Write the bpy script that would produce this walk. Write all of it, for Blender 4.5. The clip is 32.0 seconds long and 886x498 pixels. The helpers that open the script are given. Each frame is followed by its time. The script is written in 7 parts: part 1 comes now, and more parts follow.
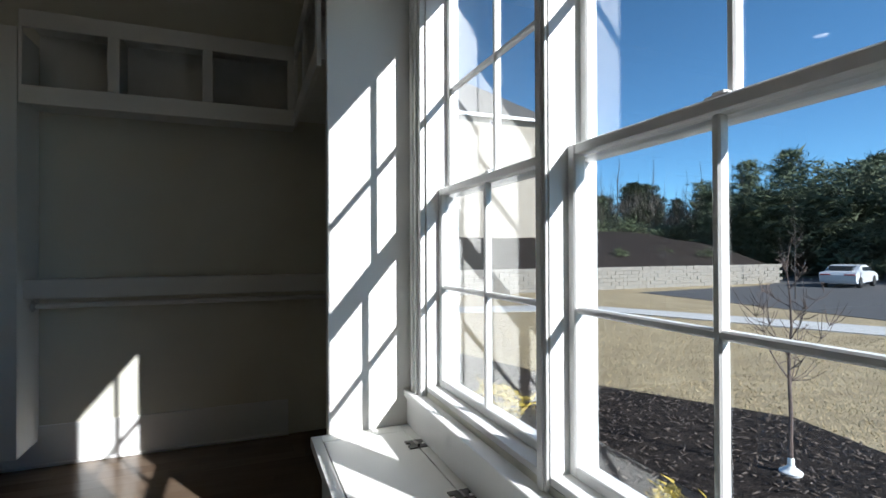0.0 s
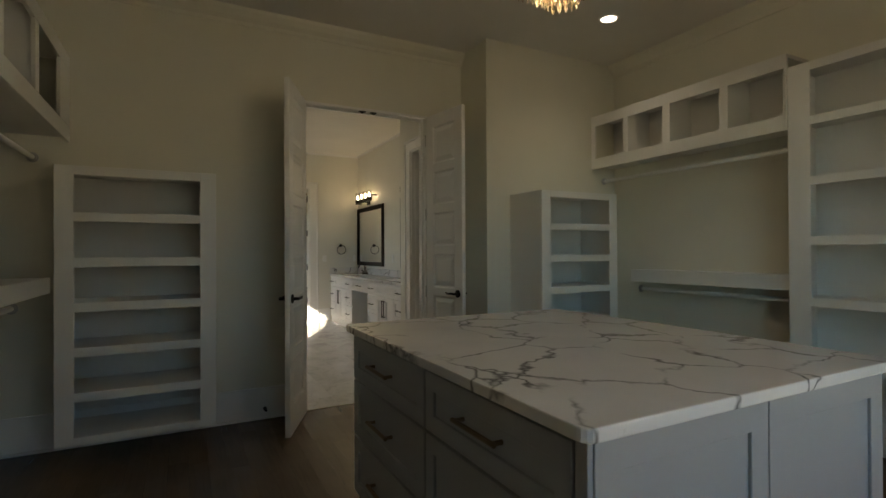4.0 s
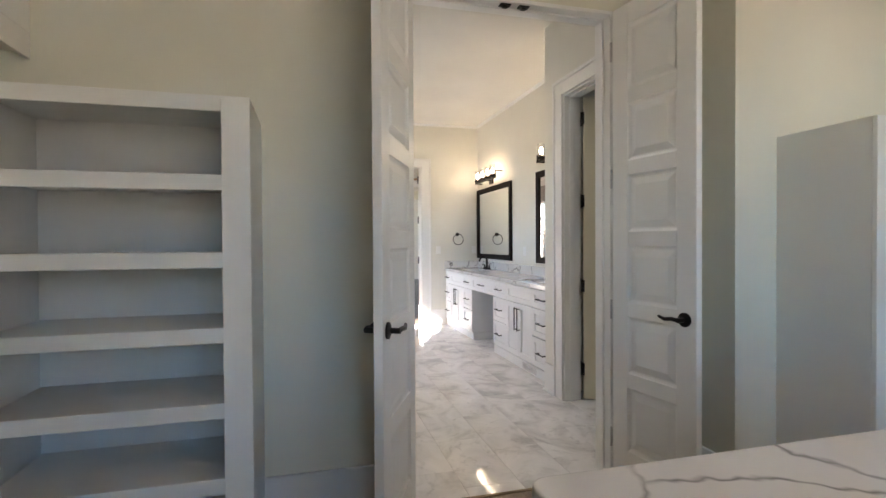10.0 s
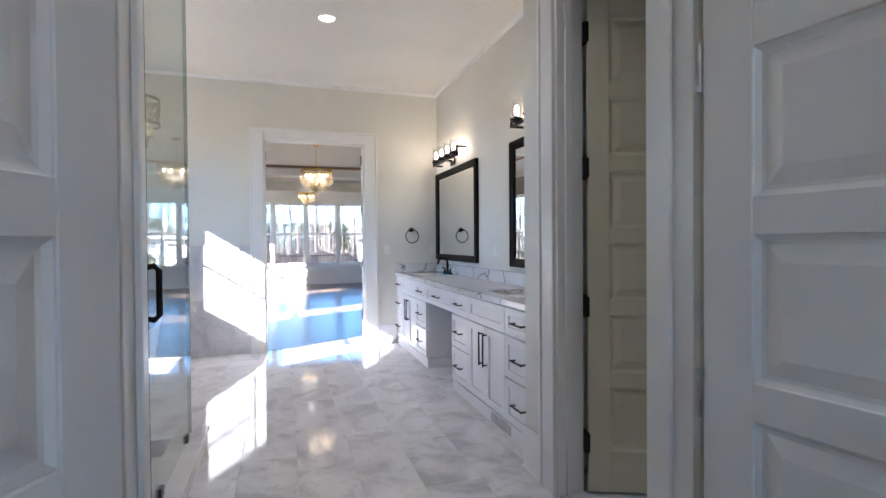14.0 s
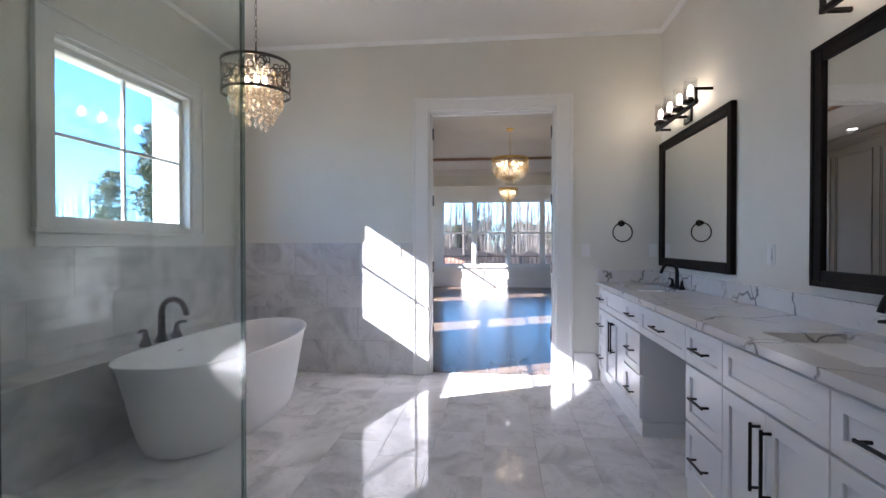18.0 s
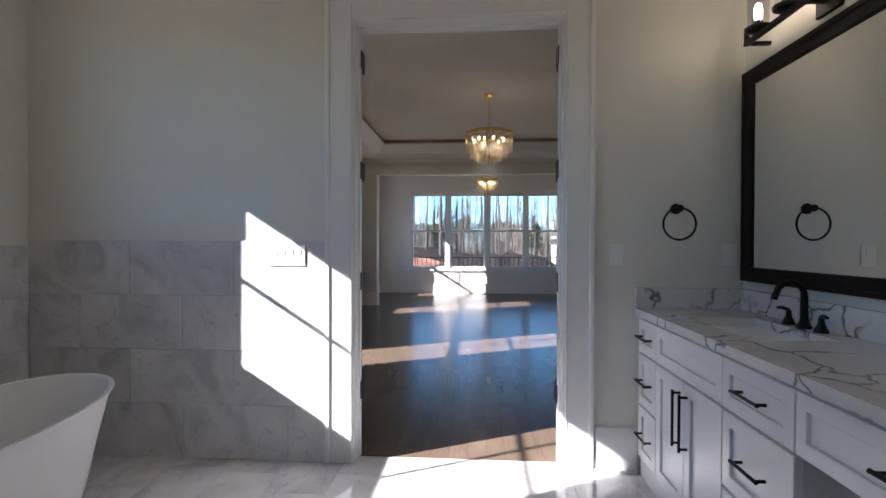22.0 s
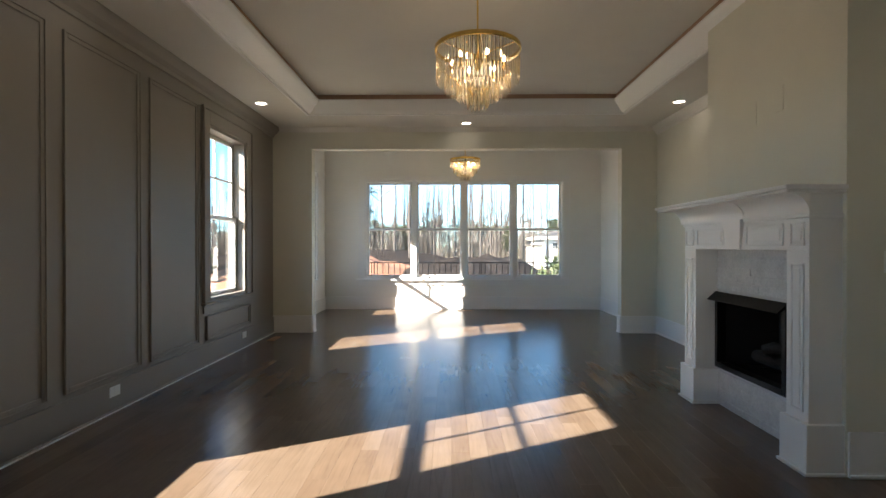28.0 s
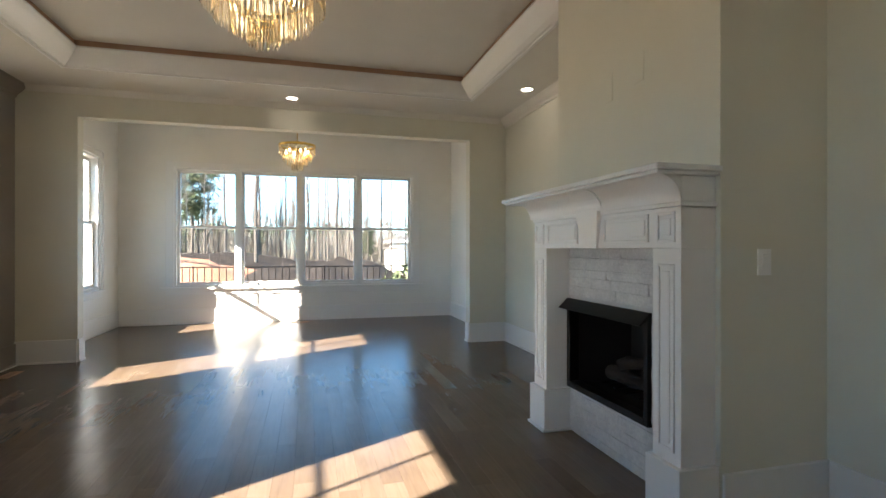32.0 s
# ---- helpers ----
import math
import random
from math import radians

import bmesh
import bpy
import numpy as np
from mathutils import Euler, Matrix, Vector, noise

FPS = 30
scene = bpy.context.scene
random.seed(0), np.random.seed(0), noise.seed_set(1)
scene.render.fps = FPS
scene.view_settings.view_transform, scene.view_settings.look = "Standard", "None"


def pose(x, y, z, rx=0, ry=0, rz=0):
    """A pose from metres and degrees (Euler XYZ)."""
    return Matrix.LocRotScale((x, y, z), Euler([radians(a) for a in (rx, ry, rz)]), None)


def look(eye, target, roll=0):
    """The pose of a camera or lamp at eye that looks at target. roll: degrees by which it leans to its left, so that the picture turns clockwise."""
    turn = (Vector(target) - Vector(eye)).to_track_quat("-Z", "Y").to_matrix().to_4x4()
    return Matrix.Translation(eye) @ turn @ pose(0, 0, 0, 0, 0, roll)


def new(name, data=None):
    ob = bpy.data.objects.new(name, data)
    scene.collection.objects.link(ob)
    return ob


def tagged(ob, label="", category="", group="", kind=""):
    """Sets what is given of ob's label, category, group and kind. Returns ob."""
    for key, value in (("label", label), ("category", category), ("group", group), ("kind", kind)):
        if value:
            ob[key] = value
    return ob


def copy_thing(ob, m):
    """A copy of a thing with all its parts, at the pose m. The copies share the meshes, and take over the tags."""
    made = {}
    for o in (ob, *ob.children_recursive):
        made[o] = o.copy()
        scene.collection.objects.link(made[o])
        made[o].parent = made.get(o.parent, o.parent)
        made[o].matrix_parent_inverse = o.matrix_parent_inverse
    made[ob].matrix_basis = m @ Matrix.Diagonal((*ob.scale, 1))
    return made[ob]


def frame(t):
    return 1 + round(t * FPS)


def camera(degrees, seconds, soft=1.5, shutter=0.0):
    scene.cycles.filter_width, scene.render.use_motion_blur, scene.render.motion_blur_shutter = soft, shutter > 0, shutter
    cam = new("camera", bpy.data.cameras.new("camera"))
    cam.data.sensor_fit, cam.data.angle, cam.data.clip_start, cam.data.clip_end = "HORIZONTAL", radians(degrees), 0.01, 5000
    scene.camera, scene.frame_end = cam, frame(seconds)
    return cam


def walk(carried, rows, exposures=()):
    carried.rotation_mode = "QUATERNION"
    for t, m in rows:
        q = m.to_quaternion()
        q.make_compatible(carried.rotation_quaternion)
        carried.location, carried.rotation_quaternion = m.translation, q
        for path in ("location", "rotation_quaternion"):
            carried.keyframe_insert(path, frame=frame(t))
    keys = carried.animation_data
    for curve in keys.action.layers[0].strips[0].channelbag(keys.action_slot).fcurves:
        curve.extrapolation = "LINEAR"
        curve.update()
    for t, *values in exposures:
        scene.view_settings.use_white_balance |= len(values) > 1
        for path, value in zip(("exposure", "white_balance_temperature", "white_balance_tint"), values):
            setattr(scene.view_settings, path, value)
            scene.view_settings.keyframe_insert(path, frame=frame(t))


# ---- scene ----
cam = camera(83.5, 32.0)
PATH = [
    (0, (0.231, 0.369, 1.247), (0.969, 2.229, 1.260), -0.26),
    (0.5, (0.215, 0.363, 1.246), (0.562, 2.332, 1.262), -0.09),
    (1, (0.203, 0.321, 1.245), (0.191, 2.321, 1.262), -0.17),
    (1.5, (0.201, 0.281, 1.252), (-0.166, 2.247, 1.268), -0.25),
    (2, (0.193, 0.284, 1.264), (-0.529, 2.149, 1.271), -0.43),
    (2.5, (0.196, 0.274, 1.268), (-0.958, 1.908, 1.276), -0.63),
    (3, (0.169, 0.248, 1.267), (-1.287, 1.620, 1.281), -0.46),
    (3.5, (0.155, 0.194, 1.272), (-1.497, 1.322, 1.282), -0.34),
    (4, (0.125, 0.150, 1.269), (-1.648, 1.077, 1.281), -0.30),
    (4.5, (0.097, 0.111, 1.270), (-1.753, 0.870, 1.279), -0.25),
    (6.5, (-0.251, 0.171, 1.253), (-2.149, 0.803, 1.243), -0.53),
    (7, (-0.375, 0.243, 1.257), (-2.268, 0.886, 1.243), -0.53),
    (8, (-0.747, 0.312, 1.255), (-2.649, 0.928, 1.238), -0.31),
    (9, (-1.178, 0.472, 1.270), (-3.094, 1.044, 1.246), -0.44),
    (10, (-1.583, 0.542, 1.274), (-3.515, 1.059, 1.248), -0.33),
    (11, (-1.945, 0.687, 1.250), (-3.874, 1.212, 1.225), -0.40),
    (12, (-2.398, 0.765, 1.270), (-4.321, 1.313, 1.233), -0.25),
    (13, (-2.784, 0.980, 1.262), (-4.696, 1.564, 1.231), -0.65),
    (13.5, (-2.903, 1.099, 1.254), (-4.811, 1.699, 1.224), -0.60),
    (14, (-3.043, 1.231, 1.240), (-4.945, 1.851, 1.214), -0.45),
    (14.3, (-3.116, 1.300, 1.236), (-5.015, 1.930, 1.209), -0.40),
    (14.5, (-3.275, 1.413, 1.236), (-5.190, 2.000, 1.208), -0.33),
    (14.7, (-3.603, 1.616, 1.244), (-5.550, 2.073, 1.217), -0.20),
    (15, (-3.647, 1.601, 1.220), (-5.621, 1.923, 1.208), -0.44),
    (15.5, (-3.762, 1.630, 1.230), (-5.760, 1.720, 1.217), -0.84),
    (17.5, (-4.306, 1.694, 1.223), (-6.290, 1.448, 1.204), 0.10),
    (18, (-4.491, 1.695, 1.217), (-6.478, 1.471, 1.197), -0.01),
    (19, (-4.982, 1.734, 1.220), (-6.970, 1.524, 1.197), 0.11),
    (20, (-5.460, 1.751, 1.222), (-7.450, 1.556, 1.196), 0.04),
    (21, (-5.923, 1.774, 1.213), (-7.915, 1.606, 1.190), 0.27),
    (22, (-6.362, 1.736, 1.214), (-8.357, 1.596, 1.193), 0.15),
    (23, (-6.861, 1.723, 1.212), (-8.858, 1.611, 1.188), 0.24),
    (24, (-7.342, 1.681, 1.222), (-9.340, 1.594, 1.199), -0.08),
    (25, (-7.829, 1.691, 1.221), (-9.828, 1.621, 1.198), -0.21),
    (25.5, (-8.079, 1.669, 1.232), (-10.078, 1.609, 1.208), 0.00),
    (27.5, (-8.903, 1.673, 1.219), (-10.903, 1.643, 1.203), 0.02),
    (28, (-9.096, 1.673, 1.215), (-11.096, 1.647, 1.202), -0.01),
    (29, (-9.443, 1.714, 1.213), (-11.442, 1.697, 1.204), -0.07),
    (30, (-9.660, 1.690, 1.215), (-11.660, 1.687, 1.211), -0.03),
    (30.5, (-9.733, 1.735, 1.205), (-11.733, 1.745, 1.203), -0.13),
    (31, (-9.823, 1.836, 1.190), (-11.822, 1.917, 1.188), -0.16),
    (31.5, (-9.915, 1.958, 1.187), (-11.899, 2.210, 1.185), -0.08),
    (32, (-10.011, 2.078, 1.185), (-11.941, 2.602, 1.185), 0.04),
]
EXPOSURES = [(0.0, 1.0, 5850, 10), (1.0, 0.8, 6000, 11), (2.0, 0.72, 6550, 11), (3.0, 1.45, 7350, 10), (4.0, 2.45, 8300, 10), (6.5, 4.0, 7450, 12), (9.0, 4.2, 6850, 17), (12.0, 4.2, 6200, 19), (15.0, 3.55, 5650, 20), (19.0, 3.0, 5750, 21), (23.0, 2.3, 6050, 19), (25.5, 2.4, 6500, 16), (28.0, 2.95, 6800, 13), (32.0, 3.35, 6900, 12)]
walk(cam, [(t, look(e, a, r)) for t, e, a, r in PATH], EXPOSURES)

# ================= world, sun, exposure =================
SUN_DIR = Vector((-1.0, 1.88, -1.2)).normalized()
world = bpy.data.worlds.new("world")
scene.world = world
world.use_nodes = True
wn = world.node_tree.nodes
sky = wn.new("ShaderNodeTexSky")
sky.sky_type, sky.sun_disc = "NISHITA", False
sky.sun_elevation, sky.sun_rotation = radians(29.4), radians(152.0)
sky.air_density, sky.dust_density, sky.ozone_density = 0.62, 0.0, 4.5
hue = wn.new("ShaderNodeMix")
hue.data_type, hue.blend_type = "RGBA", "MULTIPLY"
hue.inputs[0].default_value, hue.inputs[7].default_value = 1.0, (0.87, 1.10, 1.00, 1)
world.node_tree.links.new(sky.outputs[0], hue.inputs[6])
world.node_tree.links.new(hue.outputs[2], wn["Background"].inputs[0])
wn["Background"].inputs[1].default_value = 0.105
sun_data = bpy.data.lights.new("sun", "SUN")
sun_data.energy, sun_data.angle, sun_data.color = 5.0, radians(0.53), (1.0, 0.95, 0.87)
sun = new("sun", sun_data)
sun.matrix_basis = look((0, 0, 20), Vector((0, 0, 20)) + SUN_DIR)


def point_lamp(name, x, y, z, power, colour, radius):
    d = bpy.data.lights.new(name, "POINT")
    d.energy, d.color, d.shadow_soft_size = power, colour, radius
    new(name, d).location = (x, y, z)


def down_lamp(name, x, y, z, power, colour):
    d = bpy.data.lights.new(name, "SPOT")
    d.energy, d.color, d.shadow_soft_size, d.spot_size, d.spot_blend = power, colour, 0.06, radians(130), 0.8
    o = new(name, d)
    o.location = (x, y, z)


WARM = (1.0, 0.84, 0.64)
SOFT = (1.0, 0.94, 0.86)

# ================= materials =================


class Nodes:
    """A small writer of node materials."""

    def __init__(self, name):
        self.m = bpy.data.materials.new(name)
        self.m.use_nodes = True
        self.t = self.m.node_tree
        self.b = self.t.nodes["Principled BSDF"]

    def n(self, kind, **values):
        node = self.t.nodes.new(kind)
        for k, v in values.items():
            node.inputs[k.replace("_", " ")].default_value = v
        return node

    def link(self, a, b):
        self.t.links.new(a, b)

    def place(self, scale=(1, 1, 1), shift=None):
        """World position, scaled, and shifted piece by piece if wanted."""
        g = self.n("ShaderNodeNewGeometry")
        mp = self.n("ShaderNodeMapping")
        mp.inputs["Scale"].default_value = scale
        self.link(g.outputs["Position"], mp.inputs["Vector"])
        out = mp.outputs[0]
        if shift:
            oi = self.n("ShaderNodeObjectInfo")
            mul = self.n("ShaderNodeMath")
            mul.operation = "MULTIPLY"
            mul.inputs[1].default_value = shift
            self.link(oi.outputs["Random"], mul.inputs[0])
            add = self.n("ShaderNodeVectorMath")
            add.operation = "ADD"
            self.link(out, add.inputs[0])
            self.link(mul.outputs[0], add.inputs[1])
            out = add.outputs[0]
        return out

    def noise(self, vec, scale, detail=4.0, rough=0.55, distort=0.0):
        t = self.n("ShaderNodeTexNoise", Scale=scale, Detail=detail, Roughness=rough, Distortion=distort)
        self.link(vec, t.inputs["Vector"])
        return t.outputs["Fac"]

    def ramp(self, fac, stops):
        r = self.n("ShaderNodeValToRGB")
        e = r.color_ramp.elements
        while len(e) < len(stops):
            e.new(0.5)
        for el, (p, c) in zip(e, stops):
            el.position, el.color = p, (*c, 1.0)
        self.link(fac, r.inputs[0])
        return r.outputs[0]

    def mix(self, fac, a, b, mode="MIX"):
        x = self.n("ShaderNodeMix")
        x.data_type, x.blend_type = "RGBA", mode
        for sock, v in ((x.inputs[0], fac), (x.inputs[6], a), (x.inputs[7], b)):
            if isinstance(v, (int, float)):
                sock.default_value = v
            elif isinstance(v, tuple):
                sock.default_value = (*v, 1.0)
            else:
                self.link(v, sock)
        return x.outputs[2]

    def value(self, fac, lo, hi):
        r = self.n("ShaderNodeMapRange")
        r.inputs[3].default_value, r.inputs[4].default_value = lo, hi
        self.link(fac, r.inputs[0])
        return r.outputs[0]

    def bump(self, fac, strength, distance=0.01):
        b = self.n("ShaderNodeBump", Strength=strength, Distance=distance)
        self.link(fac, b.inputs["Height"])
        self.link(b.outputs[0], self.b.inputs["Normal"])

    def colour(self, c):
        self.link(c, self.b.inputs["Base Color"])

    def rough(self, v):
        if isinstance(v, (int, float)):
            self.b.inputs["Roughness"].default_value = v
        else:
            self.link(v, self.b.inputs["Roughness"])


def shade(c, k):
    return tuple(min(1.0, v * k) for v in c)


def paint(name, c, rough=0.55, vary=0.05, grain=90.0, relief=0.12, blotch=1.3):
    """Painted surface: faint blotches, roller grain."""
    w = Nodes(name)
    p = w.place()
    big, fine = w.noise(p, blotch, 3.0), w.noise(p, grain, 2.0)
    w.colour(w.ramp(big, [(0.3, shade(c, 1 - vary)), (0.7, shade(c, 1 + vary * 0.5))]))
    w.rough(w.value(fine, rough - 0.06, rough + 0.08))
    w.bump(fine, relief, 0.002)
    return w.m


def metal(name, c, rough=0.35, metallic=1.0):
    w = Nodes(name)
    p = w.place()
    f = w.noise(p, 60.0, 3.0)
    w.colour(w.ramp(w.noise(p, 14.0), [(0.3, shade(c, 0.85)), (0.7, shade(c, 1.1))]))
    w.rough(w.value(f, rough - 0.08, rough + 0.1))
    w.b.inputs["Metallic"].default_value = metallic
    return w.m


def clear_glass(name, tint=(1, 1, 1), gloss=0.55, rough=0.0, power=4.5, least=0.02):
    """Thin sheet glass: mostly straight through, gloss by Fresnel."""
    w = Nodes(name)
    t = w.t
    out = t.nodes["Material Output"]
    tr = w.n("ShaderNodeBsdfTransparent")
    tr.inputs[0].default_value = (*tint, 1)
    gl = w.n("ShaderNodeBsdfGlossy", Roughness=rough)
    lw = w.n("ShaderNodeLayerWeight", Blend=0.5)
    pw = w.n("ShaderNodeMath")
    pw.operation = "POWER"
    pw.inputs[1].default_value = power
    w.link(lw.outputs["Facing"], pw.inputs[0])
    sc = w.n("ShaderNodeMath")
    sc.operation = "MULTIPLY_ADD"
    w.link(pw.outputs[0], sc.inputs[0])
    sc.inputs[1].default_value = gloss
    smear = w.value(w.noise(w.place(), 3.0, 3.0), least, least + 0.025)
    w.link(smear, sc.inputs[2])
    mx = w.n("ShaderNodeMixShader")
    w.link(sc.outputs[0], mx.inputs[0])
    w.link(tr.outputs[0], mx.inputs[1])
    w.link(gl.outputs[0], mx.inputs[2])
    w.link(mx.outputs[0], out.inputs[0])
    t.nodes.remove(w.b)
    return w.m


def glow(name, c, strength):
    w = Nodes(name)
    w.b.inputs["Base Color"].default_value = (*c, 1)
    w.b.inputs["Emission Color"].default_value = (*c, 1)
    w.b.inputs["Emission Strength"].default_value = strength
    return w.m


def plank_wood(name, joined=False):
    """Dark-stained oak: grain along x, tone board by board."""
    w = Nodes(name)
    p = w.place((0.7, 9.0, 9.0), shift=37.0)
    grain = w.noise(p, 3.2, 6.0, 0.6, 1.4)
    q = w.place((1, 1, 1), shift=9.0)
    broad = w.noise(q, 2.2, 3.0)
    oi = w.n("ShaderNodeNewGeometry" if joined else "ShaderNodeObjectInfo")
    tone = w.ramp(oi.outputs["Random Per Island" if joined else "Random"], [(0.0, (0.12, 0.083, 0.057)), (0.35, (0.142, 0.1, 0.069)), (0.7, (0.15, 0.111, 0.08)), (1.0, (0.175, 0.13, 0.093))])
    streak = w.ramp(grain, [(0.3, (0.8, 0.78, 0.76)), (0.5, (0.98, 0.98, 0.98)), (0.72, (1.1, 1.1, 1.1))])
    c = w.mix(1.0, tone, streak, "MULTIPLY")
    c = w.mix(0.35, c, w.ramp(broad, [(0.3, (0.075, 0.05, 0.033)), (0.7, (0.17, 0.124, 0.085))]))
    w.colour(c)
    w.rough(w.value(grain, 0.21, 0.27))
    w.b.inputs["Specular IOR Level"].default_value = 0.42
    w.bump(grain, 0.025, 0.002)
    return w.m


def marble_tile(name, gloss=0.06, base=(0.70, 0.695, 0.70), deep=(0.50, 0.50, 0.51)):
    """Polished white-grey marble with soft clouds and thin veins, tile by tile."""
    w = Nodes(name)
    p = w.place((1, 1, 1), shift=53.0)
    cloud = w.noise(p, 2.4, 6.0, 0.6, 1.2)
    fine = w.noise(p, 9.0, 6.0, 0.65, 1.5)
    c = w.ramp(cloud, [(0.34, deep), (0.5, base), (0.75, shade(base, 1.18))])
    warp = w.n("ShaderNodeTexNoise", Scale=1.6, Detail=5.0, Roughness=0.6, Distortion=1.6)
    w.link(p, warp.inputs["Vector"])
    vein = w.ramp(warp.outputs["Fac"], [(0.478, (0, 0, 0)), (0.5, (1, 1, 1)), (0.522, (0, 0, 0))])
    amount = w.ramp(fine, [(0.45, (0, 0, 0)), (0.7, (0.6, 0.6, 0.6))])
    k = w.mix(1.0, vein, amount, "MULTIPLY")
    c = w.mix(k, c, (0.3, 0.3, 0.32))
    w.colour(c)
    w.rough(gloss)
    return w.m


def quartz(name):
    """White quartz with bold branching grey veins."""
    w = Nodes(name)
    p = w.place()
    soft = w.n("ShaderNodeTexNoise", Scale=1.7, Detail=5.0, Roughness=0.55)
    w.link(p, soft.inputs["Vector"])
    off = w.n("ShaderNodeVectorMath")
    off.operation = "MULTIPLY_ADD"
    w.link(soft.outputs["Color"], off.inputs[0])
    off.inputs[1].default_value = (0.55, 0.55, 0.55)
    w.link(p, off.inputs[2])
    v = w.n("ShaderNodeTexVoronoi", Scale=2.6)
    v.feature = "DISTANCE_TO_EDGE"
    w.link(off.outputs[0], v.inputs["Vector"])
    patchy = w.noise(p, 3.1, 4.0, 0.6)
    wide = w.ramp(patchy, [(0.38, (0.0, 0.0, 0.0)), (0.56, (1, 1, 1))])
    line = w.ramp(v.outputs["Distance"], [(0.0, (1, 1, 1)), (0.012, (0.55, 0.55, 0.55)), (0.028, (0, 0, 0))])
    k = w.mix(1.0, line, wide, "MULTIPLY")
    fleck = w.ramp(w.noise(p, 6.5, 5.0, 0.7, 1.0), [(0.64, (0, 0, 0)), (0.7, (1, 1, 1))])
    near = w.ramp(v.outputs["Distance"], [(0.0, (0.9, 0.9, 0.9)), (0.07, (0, 0, 0))])
    k2 = w.mix(1.0, fleck, near, "MULTIPLY")
    base = w.ramp(w.noise(p, 2.0, 4.0), [(0.3, (0.66, 0.65, 0.64)), (0.7, (0.76, 0.755, 0.75))])
    c = w.mix(k2, base, (0.3, 0.295, 0.3))
    c = w.mix(k, c, (0.12, 0.115, 0.12))
    w.colour(c)
    w.rough(0.12)
    return w.m


def noisy(name, stops, scale, rough=0.9, relief=0.5, fine=40.0):
    w = Nodes(name)
    p = w.place()
    a, b = w.noise(p, scale, 6.0, 0.65), w.noise(p, fine, 4.0, 0.7)
    c = w.mix(0.5, w.ramp(a, stops), w.ramp(b, stops))
    w.colour(c)
    w.rough(rough)
    w.bump(b, relief, 0.03)
    return w.m


M_WALL = paint("wall_paint", (0.71, 0.695, 0.60), 0.6)
M_BATH = paint("bath_paint", (0.745, 0.735, 0.675), 0.55)
M_NOOK = paint("nook_paint", (0.80, 0.795, 0.76), 0.6)
M_CEIL = paint("ceiling_paint", (0.72, 0.70, 0.65), 0.75)
M_TRIM = paint("trim_paint", (0.80, 0.80, 0.785), 0.3, 0.02, 60.0, 0.04)
M_SHELF = paint("shelf_paint", (0.76, 0.755, 0.72), 0.38, 0.03, 60.0, 0.05)
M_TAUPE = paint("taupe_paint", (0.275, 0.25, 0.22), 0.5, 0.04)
M_COVE = paint("cove_paint", (0.42, 0.26, 0.17), 0.6)
M_GREY = paint("island_paint", (0.33, 0.345, 0.36), 0.38, 0.03, 60.0, 0.04)
M_WHITE = paint("cabinet_paint", (0.80, 0.805, 0.81), 0.32, 0.02, 60.0, 0.03)
M_DOOR = paint("door_paint", (0.78, 0.775, 0.76), 0.32, 0.02, 50.0, 0.05)
# toilet room door: the dim warm light there is mixed into this darker cream
M_DIM_CREAM = paint("dim_lit_cream_door", (0.62, 0.58, 0.44), 0.36, 0.02, 50.0, 0.05)
M_BLACK = metal("black_metal", (0.016, 0.015, 0.015), 0.38, 0.7)
M_BRONZE = metal("bronze_pull", (0.22, 0.165, 0.11), 0.35)
M_BRASS = metal("brass", (0.92, 0.62, 0.19), 0.17)
M_STEEL = metal("steel", (0.5, 0.5, 0.5), 0.3)
M_GUN = metal("gunmetal", (0.10, 0.095, 0.09), 0.35)
M_ESPRESSO = paint("espresso_wood", (0.014, 0.010, 0.008), 0.6, 0.2, 30.0, 0.1)
M_ESPRESSO.node_tree.nodes["Principled BSDF"].inputs["Specular IOR Level"].default_value = 0.2
M_FLOOR = plank_wood("oak_plank")
M_GAP = paint("floor_gap", (0.06, 0.044, 0.033), 0.7)
M_MARBLE = marble_tile("marble_floor")
M_WALLTILE = marble_tile("marble_wall", 0.14, (0.66, 0.66, 0.665), (0.5, 0.505, 0.515))
M_GROUT = paint("grout", (0.6, 0.595, 0.59), 0.7)
M_QUARTZ = quartz("quartz")
M_GLASS = clear_glass("window_glass", (0.97, 0.98, 0.98), 0.8, 0.0, 2.6, 0.06)
M_LAMPGLASS = clear_glass("lamp_glass", (0.94, 0.94, 0.94), 0.12)
M_SHOWER = clear_glass("shower_glass", (0.945, 0.972, 0.962), 0.6, 0.0, 3.8, 0.03)
M_EDGE = clear_glass("glass_edge", (0.10, 0.16, 0.15))
M_THIN_EDGE = clear_glass("pale_glass_edge", (0.52, 0.62, 0.59))
M_CRYSTAL = Nodes("crystal").m
_b = M_CRYSTAL.node_tree.nodes["Principled BSDF"]
_b.inputs["Base Color"].default_value = (1.0, 0.92, 0.76, 1)
_b.inputs["Roughness"].default_value = 0.02
_b.inputs["IOR"].default_value = 1.5
_b.inputs["Transmission Weight"].default_value = 0.96
M_BEAD = Nodes("clear_bead").m
_b = M_BEAD.node_tree.nodes["Principled BSDF"]
_b.inputs["Base Color"].default_value = (0.90, 0.78, 0.60, 1)
_b.inputs["Roughness"].default_value = 0.06
_b.inputs["IOR"].default_value = 1.5
_b.inputs["Transmission Weight"].default_value = 0.8
M_MIRROR = Nodes("mirror_silver").m
_b = M_MIRROR.node_tree.nodes["Principled BSDF"]
_b.inputs["Base Color"].default_value = (0.88, 0.89, 0.88, 1)
